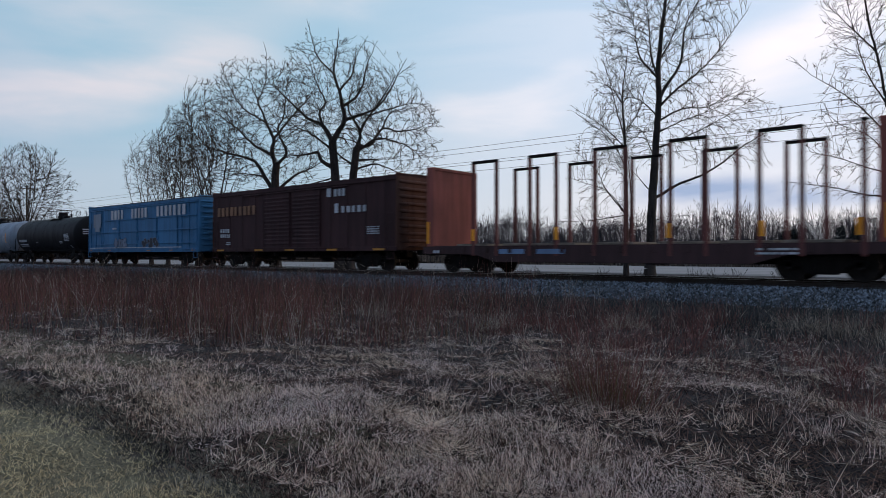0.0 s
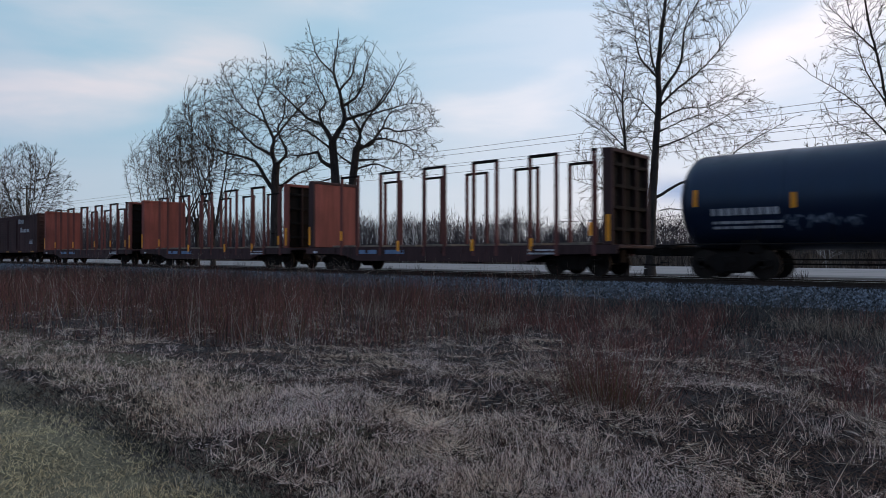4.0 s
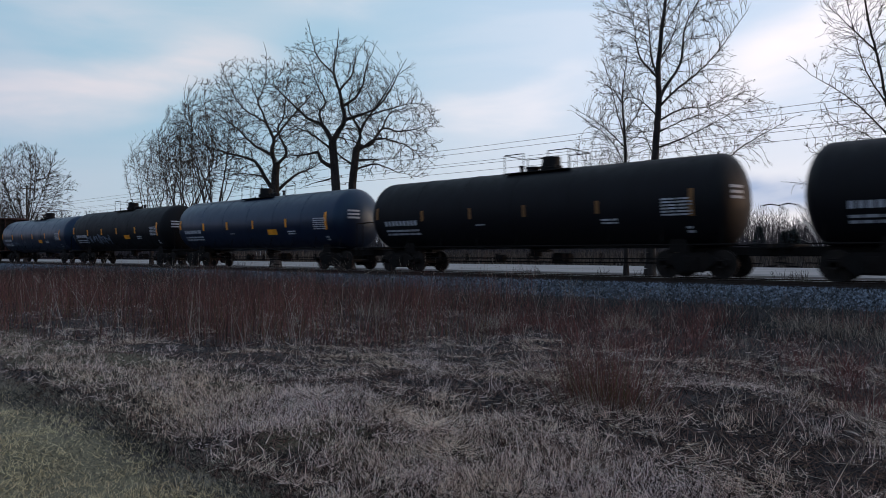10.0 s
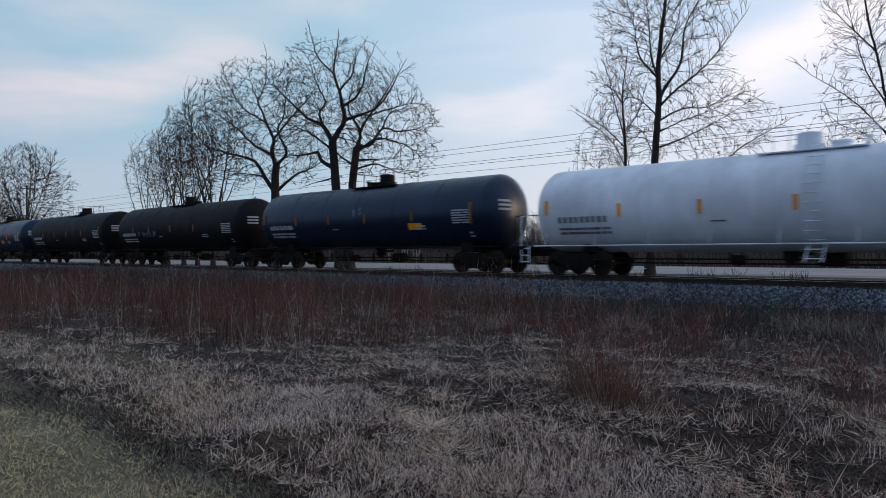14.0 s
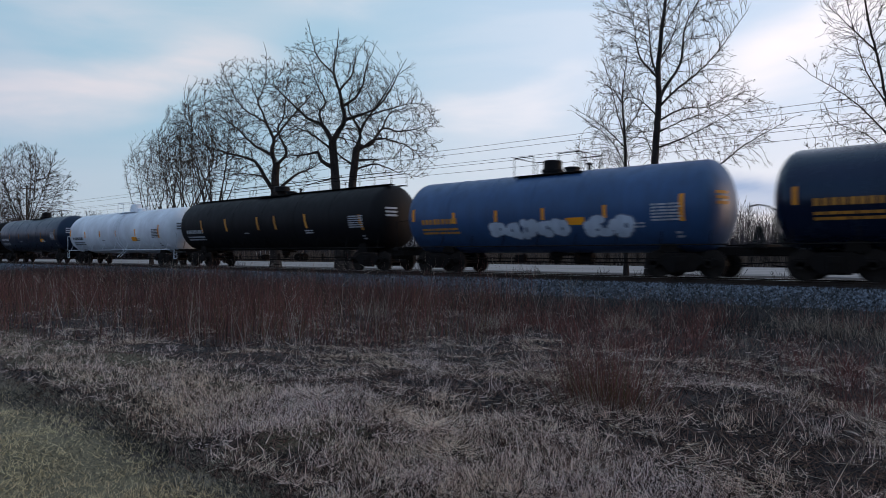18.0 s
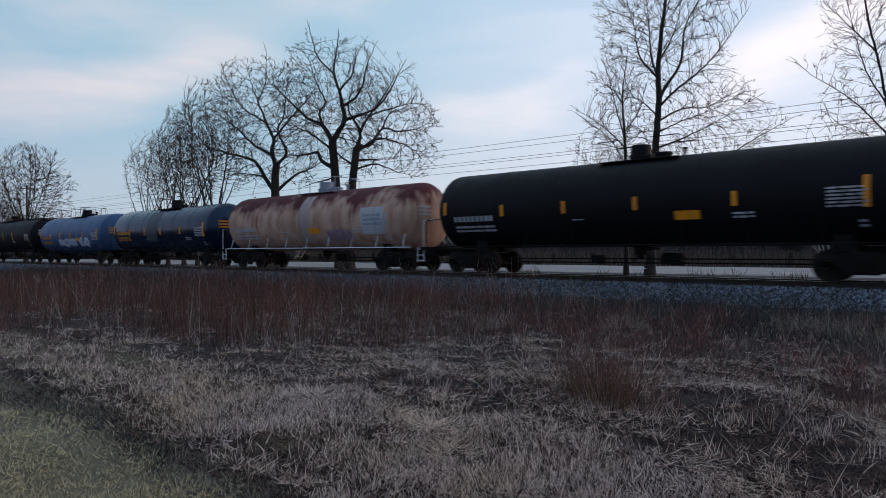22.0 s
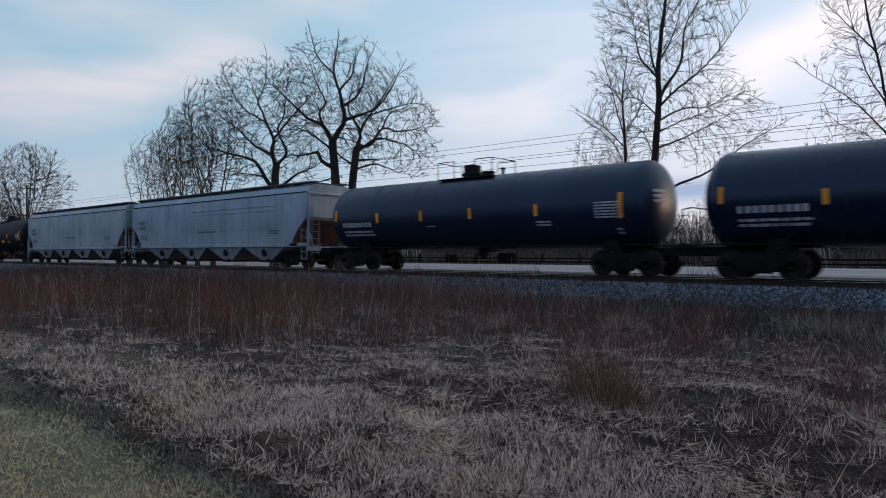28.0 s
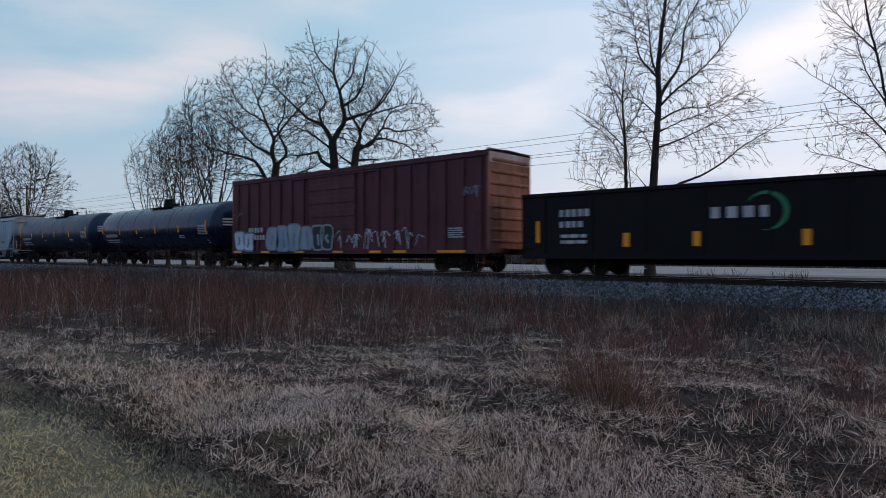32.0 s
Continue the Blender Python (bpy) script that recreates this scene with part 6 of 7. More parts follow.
    t.limb(0.05, 1.4, (0.38, 7.14), (1.53, 7.67), (2.76, 7.84), (3.76, 8.37), (4.63, 8.8))
    t.limb(0.04, -1.5, (0.33, 6.57), (1.25, 6.99), (2.35, 7.37), (3.51, 8.04))
    t.limb(0.05, 0.6, (0.3, 5.74), (1.53, 6.34), (3.16, 7.17), (4.01, 7.69), (5.31, 8.45))
    t.limb(0.075, -0.8, (0.23, 3.69), (1.33, 4.31), (2.35, 4.71), (3.16, 5.26), (3.88, 5.86), (4.81, 6.44), (6.06, 7.14))
    t.limb(0.06, -1.0, (0.35, 9.0), (-0.25, 9.55), (-0.6, 9.95), (-0.9, 11.13), (-1.38, 12.33))
    t.limb(0.06, 0.8, (0.35, 8.95), (0.15, 10.0), (0.15, 11.43), (0.08, 12.95))
    t.limb(0.045, 1.3, (0.53, 9.8), (1.13, 10.93), (1.6, 12.08), (1.88, 13.46))
    t.limb(0.04, 1.2, (0.3, 7.32), (-0.3, 8.07), (-0.95, 8.37), (-1.55, 8.95))
    t.limb(0.035, -1.0, (0.2, 5.31), (-0.3, 6.32), (-0.7, 6.54))
    t.limb(0.03, 1.0, (0.13, 3.81), (-0.7, 4.94), (-1.25, 5.14))
    t.limb(0.03, -1.0, (0.1, 2.56), (0.63, 2.81), (1.5, 2.86))
    t.crown(off(0.6, 11.4), (3.0, 3.2, 4.6), 3700, -0.9).crown(off(2.3, 7.0), (2.9, 2.6, 1.9), 950).crown(off(-0.8, 6.4), (1.4, 1.8, 2.0), 380).crown(off(3.6, 5.8), (1.9, 1.2, 0.9), 240).grow(90, 12).finish(0.8, (0.18, 0.45), 2.0, 0.35)
    root = place_tree(t, (x, y, Z0), "maple_tree", "tall straight bare tree with a few dead leaves")
    buds(root, t, 5, 170)
    x, y = plot(1110, 28.2)
    t = Grower(42, 0.125, 0.014, ((-0.05, -0.2), (-0.05, 1.96), (-0.05, 4.34), (-0.1, 6.39), (-0.2, 8.13), (-0.15, 8.87), (0.0, 9.98), (0.05, 10.54)), 0.0068, 0.24, 0.32, 0.09, 0.22)
    t.limb(0.07, 0.3, (0.0, 1.69), (0.2, 2.44), (0.2, 4.34), (0.03, 6.24))
    t.limb(0.04, -0.6, (-0.18, 6.49), (-0.58, 7.93), (-0.91, 9.02), (-1.21, 9.73))
    t.limb(0.035, 0.6, (-0.13, 5.86), (-1.04, 6.95), (-2.23, 7.83))
    t.limb(0.035, -0.7, (-0.08, 4.97), (-0.76, 6.24), (-1.77, 6.95), (-2.48, 7.38))
    t.limb(0.04, 0.7, (-0.05, 2.95), (-0.94, 4.14), (-1.24, 4.95), (-2.23, 5.93))
    t.limb(0.035, -0.5, (-0.05, 2.82), (-0.89, 3.96), (-2.02, 4.34), (-2.58, 4.52))
    t.limb(0.03, 0.5, (-0.05, 2.95), (-1.54, 2.7), (-2.71, 2.65))
    t.limb(0.03, 0.5, (-0.18, 8.01), (-0.63, 8.77), (-0.86, 9.78))
    t.limb(0.03, -0.5, (-0.1, 6.74), (0.46, 7.5), (0.66, 8.51))
    t.crown(off(-0.5, 7.4), (1.1, 1.4, 2.5), 700, -0.95).crown(off(-1.1, 5.2), (1.1, 1.3, 1.8), 500).crown(off(-1.2, 3.2), (1.3, 1.0, 0.9), 200).grow(90, 12).finish(0.8, (0.18, 0.45), 2.0, 0.3)
    root = place_tree(t, (x, y, Z0), "young_maple_tree", "slim bare tree with upswept branches")
    buds(root, t, 6, 60)
    x, y = plot(1600, 28.0)
    t = Grower(43, 0.070, 0.025, ((0.0, -0.2), (-0.12, 3.51), (-0.39, 5.07), (-0.62, 6.63), (-0.93, 8.18), (-1.17, 9.15), (-1.36, 10.32), (-1.52, 11.49)), 0.0060, 0.23, 0.32, 0.10, 0.16)
    t.limb(0.04, 0.8, (-0.39, 5.07), (-1.17, 6.04), (-1.95, 6.82), (-2.88, 7.5), (-3.4, 8.14))
    t.limb(0.04, -0.8, (-0.19, 4.1), (-1.17, 5.07), (-1.95, 5.36), (-2.92, 5.54))
    t.limb(0.045, 0.5, (-0.12, 3.22), (-1.17, 3.22), (-2.33, 3.51), (-3.66, 3.71))
    t.limb(0.035, -1, (-0.58, 6.43), (-1.36, 7.21), (-1.95, 8.18), (-2.53, 9.54))
    t.limb(0.035, 1, (-0.93, 8.14), (-1.56, 9.15), (-2.04, 10.13))
    t.limb(0.035, 1, (-0.16, 3.71), (-1.07, 4.19), (-1.95, 4.58), (-2.68, 4.84))
    t.limb(0.04, 1, (-0.58, 6.43), (0.19, 7.6), (0.78, 8.96))
    t.limb(0.04, -1, (-0.19, 4.1), (0.78, 5.26), (1.75, 6.04))
    t.crown(off(-1.2, 9.4), (1.5, 2.0, 3.4), 1000, -0.9).crown(off(-1.5, 5.6), (1.4, 1.9, 1.9), 520).crown(off(-2.2, 3.6), (1.3, 1.0, 0.5), 140).crown(off(0.9, 7.4), (1.8, 2.2, 3.0), 260).grow(90, 14).finish(0.8, (0.18, 0.42), 2.0, 0.35)
    root = place_tree(t, (x, y, Z0), "maple_tree", "bare maple with long drooping lower limbs")
    buds(root, t, 7, 130)


# ---- ribbons: blades, stems, stalks ----
def ribbons(base, direc, length, width, bend, rng, n=2):
    """Tapering blades: base points, first directions, lengths, widths, and how far each bows over."""
    k = len(base)
    side = np.cross(direc, rng.normal(size=(k, 3)))
    side /= np.linalg.norm(side, axis=1, keepdims=True) + 1e-9
    fall = np.cross(direc, side)
    rows = []
    for i in range(n + 1):
        s = i / n
        c = base + direc * (length * s)[:, None] + fall * (bend * length * s * s)[:, None] + np.array([0, 0, -0.35]) * (np.abs(bend) * length * s * s)[:, None]
        w = (width * (1 - 0.85 * s) / 2)[:, None]
        rows += [c - side * w, c + side * w]
    v = np.stack(rows, 1)
    m = 2 * (n + 1)
    f = np.array([(2 * i, 2 * i + 1, 2 * i + 3, 2 * i + 2) for i in range(n)])
    f = f[None] + (np.arange(k) * m)[:, None, None]
    return v.reshape(-1, 3), f.reshape(-1, 4)


def scatter(rng, n, x0, x1, y0, y1):
    return rng.uniform(x0, x1, n), rng.uniform(y0, y1, n)


def fan(rng, n, r0, r1, a0=2.0, a1=82.0, even=0.0):
    """Ground cover round the standing place, thinning out with distance; bearings in degrees from square to the line, towards -x."""
    u = rng.random(n)
    r = r0 * (r1 / r0) ** u if even == 0 else (r0 ** even + (r1 ** even - r0 ** even) * u) ** (1 / even)
    a = np.radians(rng.uniform(a0, a1, n))
    return -r * np.sin(a), r * np.cos(a)


def lattice(i, j, seed):
    q = np.sin(i * 127.1 + j * 311.7 + seed * 74.7) * 43758.5453
    return q - np.floor(q)


def drift(x, y, seed=0.0, octaves=3):
    """Smooth noise between 0 and 1, mostly near 0.5."""
    total, weight, k = 0.0, 0.0, 1.0
    for o in range(octaves):
        u, v = x * 2.0 ** o + seed * 3.1, y * 2.0 ** o - seed * 1.7
        i, j = np.floor(u), np.floor(v)
        f, g = u - i, v - j
        f, g = f * f * (3 - 2 * f), g * g * (3 - 2 * g)
        a = lattice(i, j, seed + o) * (1 - f) + lattice(i + 1, j, seed + o) * f
        b = lattice(i, j + 1, seed + o) * (1 - f) + lattice(i + 1, j + 1, seed + o) * f
        total = total + k * (a * (1 - g) + b * g)
        weight, k = weight + k, k * 0.55
    return total / weight


def upright(rng, n, lean):
    d = np.stack([rng.normal(0, lean, n), rng.normal(0, lean, n), np.ones(n)], -1)
    return d / np.linalg.norm(d, axis=1, keepdims=True)


def cover(name, label, category, mat, x, y, length, width, lean, bend, rng, lift=0.0, n=2):
    z = ground_height(x, y) + lift
    base = np.stack([x, y, z], -1)
    d = upright(rng, len(x), lean)
    v, f = ribbons(base, d, length, width, bend, rng, n)
    setting(name, quads_mesh(name, v, f, mat), label, category, "stuff")


def thin(m, amount=0.45):
    """Thin dry blades let some of the light through."""
    n, l = m.node_tree.nodes, m.node_tree.links
    b, out = n["Principled BSDF"], n["Material Output"]
    tr = n.new("ShaderNodeBsdfTranslucent")
    l.new(b.inputs["Base Color"].links[0].from_socket, tr.inputs["Color"])
    mx = n.new("ShaderNodeMixShader")
    mx.inputs[0].default_value = amount
    l.new(b.outputs[0], mx.inputs[1])
    l.new(tr.outputs[0], mx.inputs[2])
    l.new(mx.outputs[0], out.inputs["Surface"])
    return m


def blade_mat(name, low, mid, high, scale=0.9, warm=(1.0, 0.92, 0.78), cold=(1.0, 0.96, 0.94)):
    """Blades: some rotten, most dull, a few bleached; patches lean one way or the other."""
    m, n, l, b = nodes_of(name)
    tc = n.new("ShaderNodeTexCoord")
    a = n.new("ShaderNodeTexNoise")
    a.inputs["Scale"].default_value, a.inputs["Detail"].default_value = scale, 5
    l.new(tc.outputs["Object"], a.inputs["Vector"])
    g = n.new("ShaderNodeNewGeometry")
    k = n.new("ShaderNodeMath")
    k.operation = 'MULTIPLY_ADD'
    l.new(a.outputs["Fac"], k.inputs[0])
    k.inputs[1].default_value = 0.7
    l.new(g.outputs["Random Per Island"], k.inputs[2])
    r = n.new("ShaderNodeValToRGB")
    e = r.color_ramp.elements
    e[0].position, e[0].color = 0.34, (*low, 1)
    e[1].position, e[1].color = 0.82, (*high, 1)
    q = e.new(0.55)
    q.color = (*mid, 1)
    s = n.new("ShaderNodeMath")
    s.operation = 'MULTIPLY'
    l.new(k.outputs[0], s.inputs[0])
    s.inputs[1].default_value = 0.72
    l.new(s.outputs[0], r.inputs["Fac"])
    # patches drift between warm tan and cold grey
    hn = n.new("ShaderNodeTexNoise")
    hn.inputs["Scale"].default_value, hn.inputs["Detail"].default_value = 0.8, 4
    l.new(tc.outputs["Object"], hn.inputs["Vector"])
    hr = n.new("ShaderNodeValToRGB")
    hr.color_ramp.elements[0].position, hr.color_ramp.elements[0].color = 0.36, (*warm, 1)
    hr.color_ramp.elements[1].position, hr.color_ramp.elements[1].color = 0.64, (*cold, 1)
    l.new(hn.outputs["Fac"], hr.inputs["Fac"])
    tint = n.new("ShaderNodeMix")
    tint.data_type, tint.blend_type = 'RGBA', 'MULTIPLY'
    tint.inputs[0].default_value = 1.0
    l.new(r.outputs["Color"], tint.inputs[6])
    l.new(hr.outputs["Color"], tint.inputs[7])
    l.new(tint.outputs[2], b.inputs["Base Color"])
    b.inputs["Roughness"].default_value, b.inputs["Specular IOR Level"].default_value = 0.8, 0.3
    return thin(m)


MAT["lawn"] = blade_mat("lawn_blades", (0.050, 0.042, 0.026), (0.70, 0.56, 0.37), (0.98, 0.84, 0.61), 1.6, (1.0, 0.92, 0.80), (0.94, 0.93, 0.80))
MAT["lawn_dark"] = thin(rough_mat("wheel_track_grass", (0.036, 0.036, 0.030), (0.38, 0.33, 0.265), scale=0.9, bump=0, island=True))
MAT["straw"] = blade_mat("dry_straw", (0.020, 0.014, 0.012), (0.70, 0.525, 0.44), (1.0, 0.90, 0.82), 1.3)
MAT["mat_straw"] = blade_mat("flattened_straw", (0.012, 0.008, 0.009), (0.50, 0.355, 0.335), (1.0, 0.86, 0.82), 1.2)
# thatch tones taken near black to paint shade into the gaps
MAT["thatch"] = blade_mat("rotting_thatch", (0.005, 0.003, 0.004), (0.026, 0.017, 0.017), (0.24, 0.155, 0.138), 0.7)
MAT["red_stem"] = rough_mat("red_brown_stems", (0.032, 0.013, 0.010), (0.235, 0.092, 0.078), scale=0.5, bump=0, island=True)
MAT["olive_stem"] = rough_mat("olive_brown_stems", (0.050, 0.034, 0.014), (0.17, 0.115, 0.048), scale=0.5, bump=0, island=True)
MAT["pale_stem"] = thin(rough_mat("bleached_stalks", (0.18, 0.14, 0.11), (0.56, 0.47, 0.39), scale=0.8, bump=0, island=True))
MAT["dark_weed"] = rough_mat("dark_green_weeds", (0.012, 0.015, 0.016), (0.055, 0.060, 0.056), scale=0.6, bump=0, island=True)
MAT["leaf_litter"] = rough_mat("dead_leaf_litter", (0.06, 0.04, 0.03), (0.24, 0.17, 0.12), scale=1.0, bump=0, island=True)
MAT["reeds"] = rough_mat("far_dead_reeds", (0.035, 0.027, 0.024), (0.12, 0.09, 0.07), scale=0.2, bump=0, island=True)
MAT["birch"] = rough_mat("birch_bark", (0.18, 0.16, 0.15), (0.52, 0.50, 0.49), scale=2.0, bump=0)


def straw_edge(x):
    """How far from the walker's path the pale straw reaches before the dark matted brush."""
    return np.interp(x, [-14, -10, -8.5, -4, 0, 4], [3.55, 4.4, 4.8, 4.7, 5.2, 5.6])


def build_foreground():
    rng = np.random.default_rng(7)
    # mown strip, mottled
    x, y = fan(rng, 190000, 2.6, 17.0, 44, 94)
    keep = (y < 2.50 + 0.10 * np.sin(x * 0.7) + rng.normal(0, 0.10, len(x))) & (drift(x * 2.2, y * 2.2, 1.0) + rng.normal(0, 0.12, len(x)) > 0.36)
    x, y = x[keep], y[keep]
    n = len(x)
    cover("lawn", "short mown grass gone tan and dull green", "grass", MAT["lawn"], x, y, rng.uniform(0.02, 0.06, n) * (0.6 + 0.8 * drift(x * 2.2, y * 2.2, 1.0)), rng.uniform(0.0025, 0.006, n), 0.9, rng.normal(0, 0.4, n), rng, 0.0, 1)
    # wheel track
    x = -0.6 - 22 * rng.random(52000) ** 1.4
    y = 2.64 + 0.10 * np.sin(x * 0.7) + rng.normal(0, 0.17, len(x))
    n = len(x)
    cover("wheel_track_grass", "dark green flattened grass in a wheel track", "grass", MAT["lawn_dark"], x, y, rng.uniform(0.025, 0.075, n), rng.uniform(0.004, 0.010, n), 1.3, rng.normal(0, 0.35, n), rng, 0.0, 1)
    # rotting thatch that covers the soil, coloured near black for shade between the straws
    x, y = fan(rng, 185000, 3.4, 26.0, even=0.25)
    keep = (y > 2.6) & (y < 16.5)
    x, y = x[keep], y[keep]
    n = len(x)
    cover("rotting_thatch", "rotting thatch over the soil, gap shade in its dark purple-brown", "grass", MAT["thatch"], x, y, rng.uniform(0.03, 0.12, n), rng.uniform(0.004, 0.010, n), 1.7, rng.normal(0, 0.5, n), rng, 0.01, 1)
    # stubble beside the mown strip, in small clumps with dark gaps between
    cx, cy = fan(rng, 15000, 3.5, 17.0)
    over = cy - straw_edge(cx)
    bare = drift(cx * 0.75, cy * 1.7, 5.0) + 0.35 * (drift(cx * 2.6, cy * 3.4, 6.0) - 0.5)
    keep = (cy > 2.86 + rng.normal(0, 0.14, len(cx))) & (bare + rng.normal(0, 0.05, len(cx)) > 0.475 + 0.14 * np.clip(over / 0.7, -0.4, 1.1) - 0.07 * np.clip((6.2 - np.hypot(cx, cy)) / 1.5, 0, 1)) & (over < 2.6)
    cx, cy = cx[keep], cy[keep]
    m = 12
    x = np.repeat(cx, m) + rng.normal(0, 0.040, len(cx) * m)
    y = np.repeat(cy, m) + rng.normal(0, 0.040, len(cx) * m)
    n = len(x)
    high = np.repeat(rng.uniform(0.5, 1.3, len(cx)) * (0.6 + 0.8 * drift(cx * 1.4, cy * 1.4, 9.0)), m)
    cover("straw_stubble", "standing pale straw stubble", "grass", MAT["straw"], x, y, high * rng.uniform(0.02, 0.10, n), rng.uniform(0.006, 0.0135, n), 0.36, rng.normal(0, 0.35, n), rng)
    # broken straw lying on the thatch
    x, y = fan(rng, 165000, 3.6, 26.0, even=0.2)
    keep = (y > 2.8) & (y < 16) & (np.clip(0.40 - 0.22 * (y - straw_edge(x)), 0.20, 0.50) + 1.5 * (drift(x * 0.8, y * 1.7, 5.0) - 0.5) + 1.0 * (drift(x * 3.0, y * 4.2, 4.0) - 0.5) > rng.random(len(x)))
    x, y = x[keep], y[keep]
    n = len(x)
    cover("flattened_straw", "matted grey-brown straw pressed flat", "grass", MAT["mat_straw"], x, y, rng.uniform(0.03, 0.12, n), rng.uniform(0.006, 0.013, n), 1.7, rng.normal(0, 0.6, n), rng, 0.025, 1)
    # mats that the mower combed, each swept one way
    cx, cy = fan(rng, 700, 3.6, 18.0)
    keep = (cy > 2.9) & (cy < 12) & (drift(cx * 0.75, cy * 1.7, 5.0) + rng.normal(0, 0.08, 700) > 0.46)
    cx, cy = cx[keep], cy[keep]
    m, c = 40, len(cx)
    a = np.repeat(2 * math.pi * drift(cx * 0.5, cy * 0.5, 12.0) * 1.6 + rng.normal(0, 0.5, c), m) + rng.normal(0, 0.38, c * m)
    x = np.repeat(cx, m) + rng.normal(0, 0.15, c * m)
    y = np.repeat(cy, m) + rng.normal(0, 0.09, c * m)
    n = len(x)
    d = np.stack([np.cos(a), np.sin(a), rng.uniform(0.05, 0.6, n)], -1)
    d /= np.linalg.norm(d, axis=1, keepdims=True)
    v, f = ribbons(np.stack([x, y, ground_height(x, y) + 0.03], -1), d, rng.uniform(0.05, 0.17, n), rng.uniform(0.004, 0.009, n), np.full(n, -0.25), rng)
    setting("combed_straw", quads_mesh("combed_straw", v, f, MAT["straw"]), "pale straw swept flat in small mats", "grass", "stuff")
    # drooping tussocks along the edge of the straw
    cx = np.array([-4.05, -3.60, -4.75, -5.5])
    cy = np.array([4.45, 4.20, 4.60, 4.35])
    m, c = 420, len(cx)
    a = rng.uniform(0, 2 * math.pi, c * m)
    rr = 0.17 * np.sqrt(rng.random(c * m))
    x, y = np.repeat(cx, m) + rr * np.cos(a) * 1.5, np.repeat(cy, m) + rr * np.sin(a)
    n = len(x)
    d = np.stack([np.cos(a) * rng.uniform(0.3, 1.3, n) + 0.5, np.sin(a) * rng.uniform(0.3, 1.3, n) - 0.2, rng.uniform(0.05, 0.6, n)], -1)
    d /= np.linalg.norm(d, axis=1, keepdims=True)
    v, f = ribbons(np.stack([x, y, ground_height(x, y) + 0.10 * (1 - rr / 0.17)], -1), d, rng.uniform(0.08, 0.22, n), rng.uniform(0.004, 0.008, n), rng.uniform(-0.6, -0.1, n), rng, 3)
    setting("drooping_tussocks", quads_mesh("drooping_tussocks", v, f, MAT["straw"]), "low tussocks of bleached grass drooping to one side", "grass", "stuff")
    # tufts that stand out of it
    cx, cy = fan(rng, 2000, 3.8, 22.0)
    keep = (cy > 3.2) & (cy < 15) & ((cy < straw_edge(cx)) | (rng.random(2000) < 0.45))
    cx, cy = cx[keep], cy[keep]
    m, c = 22, len(cx)
    x = np.repeat(cx, m) + rng.normal(0, 0.06, c * m)
    y = np.repeat(cy, m) + rng.normal(0, 0.06, c * m)
    n = len(x)
    cover("straw_tufts", "ragged tufts of bleached dead grass", "grass", MAT["mat_straw"], x, y, rng.uniform(0.05, 0.22, n), rng.uniform(0.004, 0.009, n), 0.45, rng.normal(0, 0.6, n), rng)
    # long stalks fallen across one another
    x, y = fan(rng, 5200, 4.0, 24.0, even=0.6)
    keep = (y > 3.0) & (y < 16) & (rng.random(5200) < np.where(y < straw_edge(x), 0.25, 1.0)) & (drift(x * 0.9, y * 0.9, 15.0) + rng.normal(0, 0.1, 5200) > 0.42)
    x, y = x[keep], y[keep]
    n = len(x)
    a = rng.uniform(0, 2 * math.pi, n)
    d = np.stack([np.cos(a), np.sin(a), np.abs(rng.normal(0.05, 0.28, n))], -1)
    d /= np.linalg.norm(d, axis=1, keepdims=True)
    v, f = ribbons(np.stack([x, y, ground_height(x, y) + rng.uniform(0.03, 0.12, n)], -1), d, rng.uniform(0.10, 0.24, n) + 0.30 * rng.random(n) ** 3, rng.uniform(0.003, 0.007, n), rng.normal(0, 0.12, n), rng, 3)
    setting("fallen_stalks", quads_mesh("fallen_stalks", v, f, MAT["pale_stem"]), "bleached weed stalks fallen across one another", "weeds", "stuff")
    # red-brown thicket, uneven in height, with thin taller stems above
    x, y = scatter(rng, 62000, -52, -7.5, 3.8, 17.0)
    edge = 4.5 + np.clip(x + 15, -2, 99) * 0.50 + 1.1 * (drift(x * 0.7, x * 0 + 2, 3.0) - 0.5) + rng.normal(0, 0.40, len(x))
    keep = (y > edge) & (drift(x * 0.6, y * 0.6, 8.0) + rng.normal(0, 0.10, len(x)) > 0.38) & (rng.random(len(x)) < np.clip(1.35 + x / 52, 0.35, 1)) & (x < -8.5 + 0.9 * rng.normal(0, 1, len(x)) - 0.35 * np.clip(y - 9, 0, 9))
    x, y, edge = x[keep], y[keep], edge[keep]
    n = len(x)
    tall = rng.uniform(0.30, 1.25, n) * (0.55 + 0.85 * drift(x * 0.8, y * 0.5, 11.0)) * np.clip(0.45 + 0.5 * (y - edge), 0.45, 1)
    tall *= np.where(rng.random(n) < 0.045, 1.45, 1.0)
    cover("red_thicket", "dense thicket of thin red-brown stems", "undergrowth", MAT["red_stem"], x, y, tall, rng.uniform(0.004, 0.009, n), 0.15, rng.normal(0, 0.13, n), rng)
    pick = rng.random(n) < 0.24
    cover("olive_thicket", "olive-brown stems low in the thicket", "undergrowth", MAT["olive_stem"], x[pick] + 0.05, y[pick] - 0.05, tall[pick] * 0.65, rng.uniform(0.006, 0.010, pick.sum()), 0.14, rng.normal(0, 0.12, pick.sum()), rng)
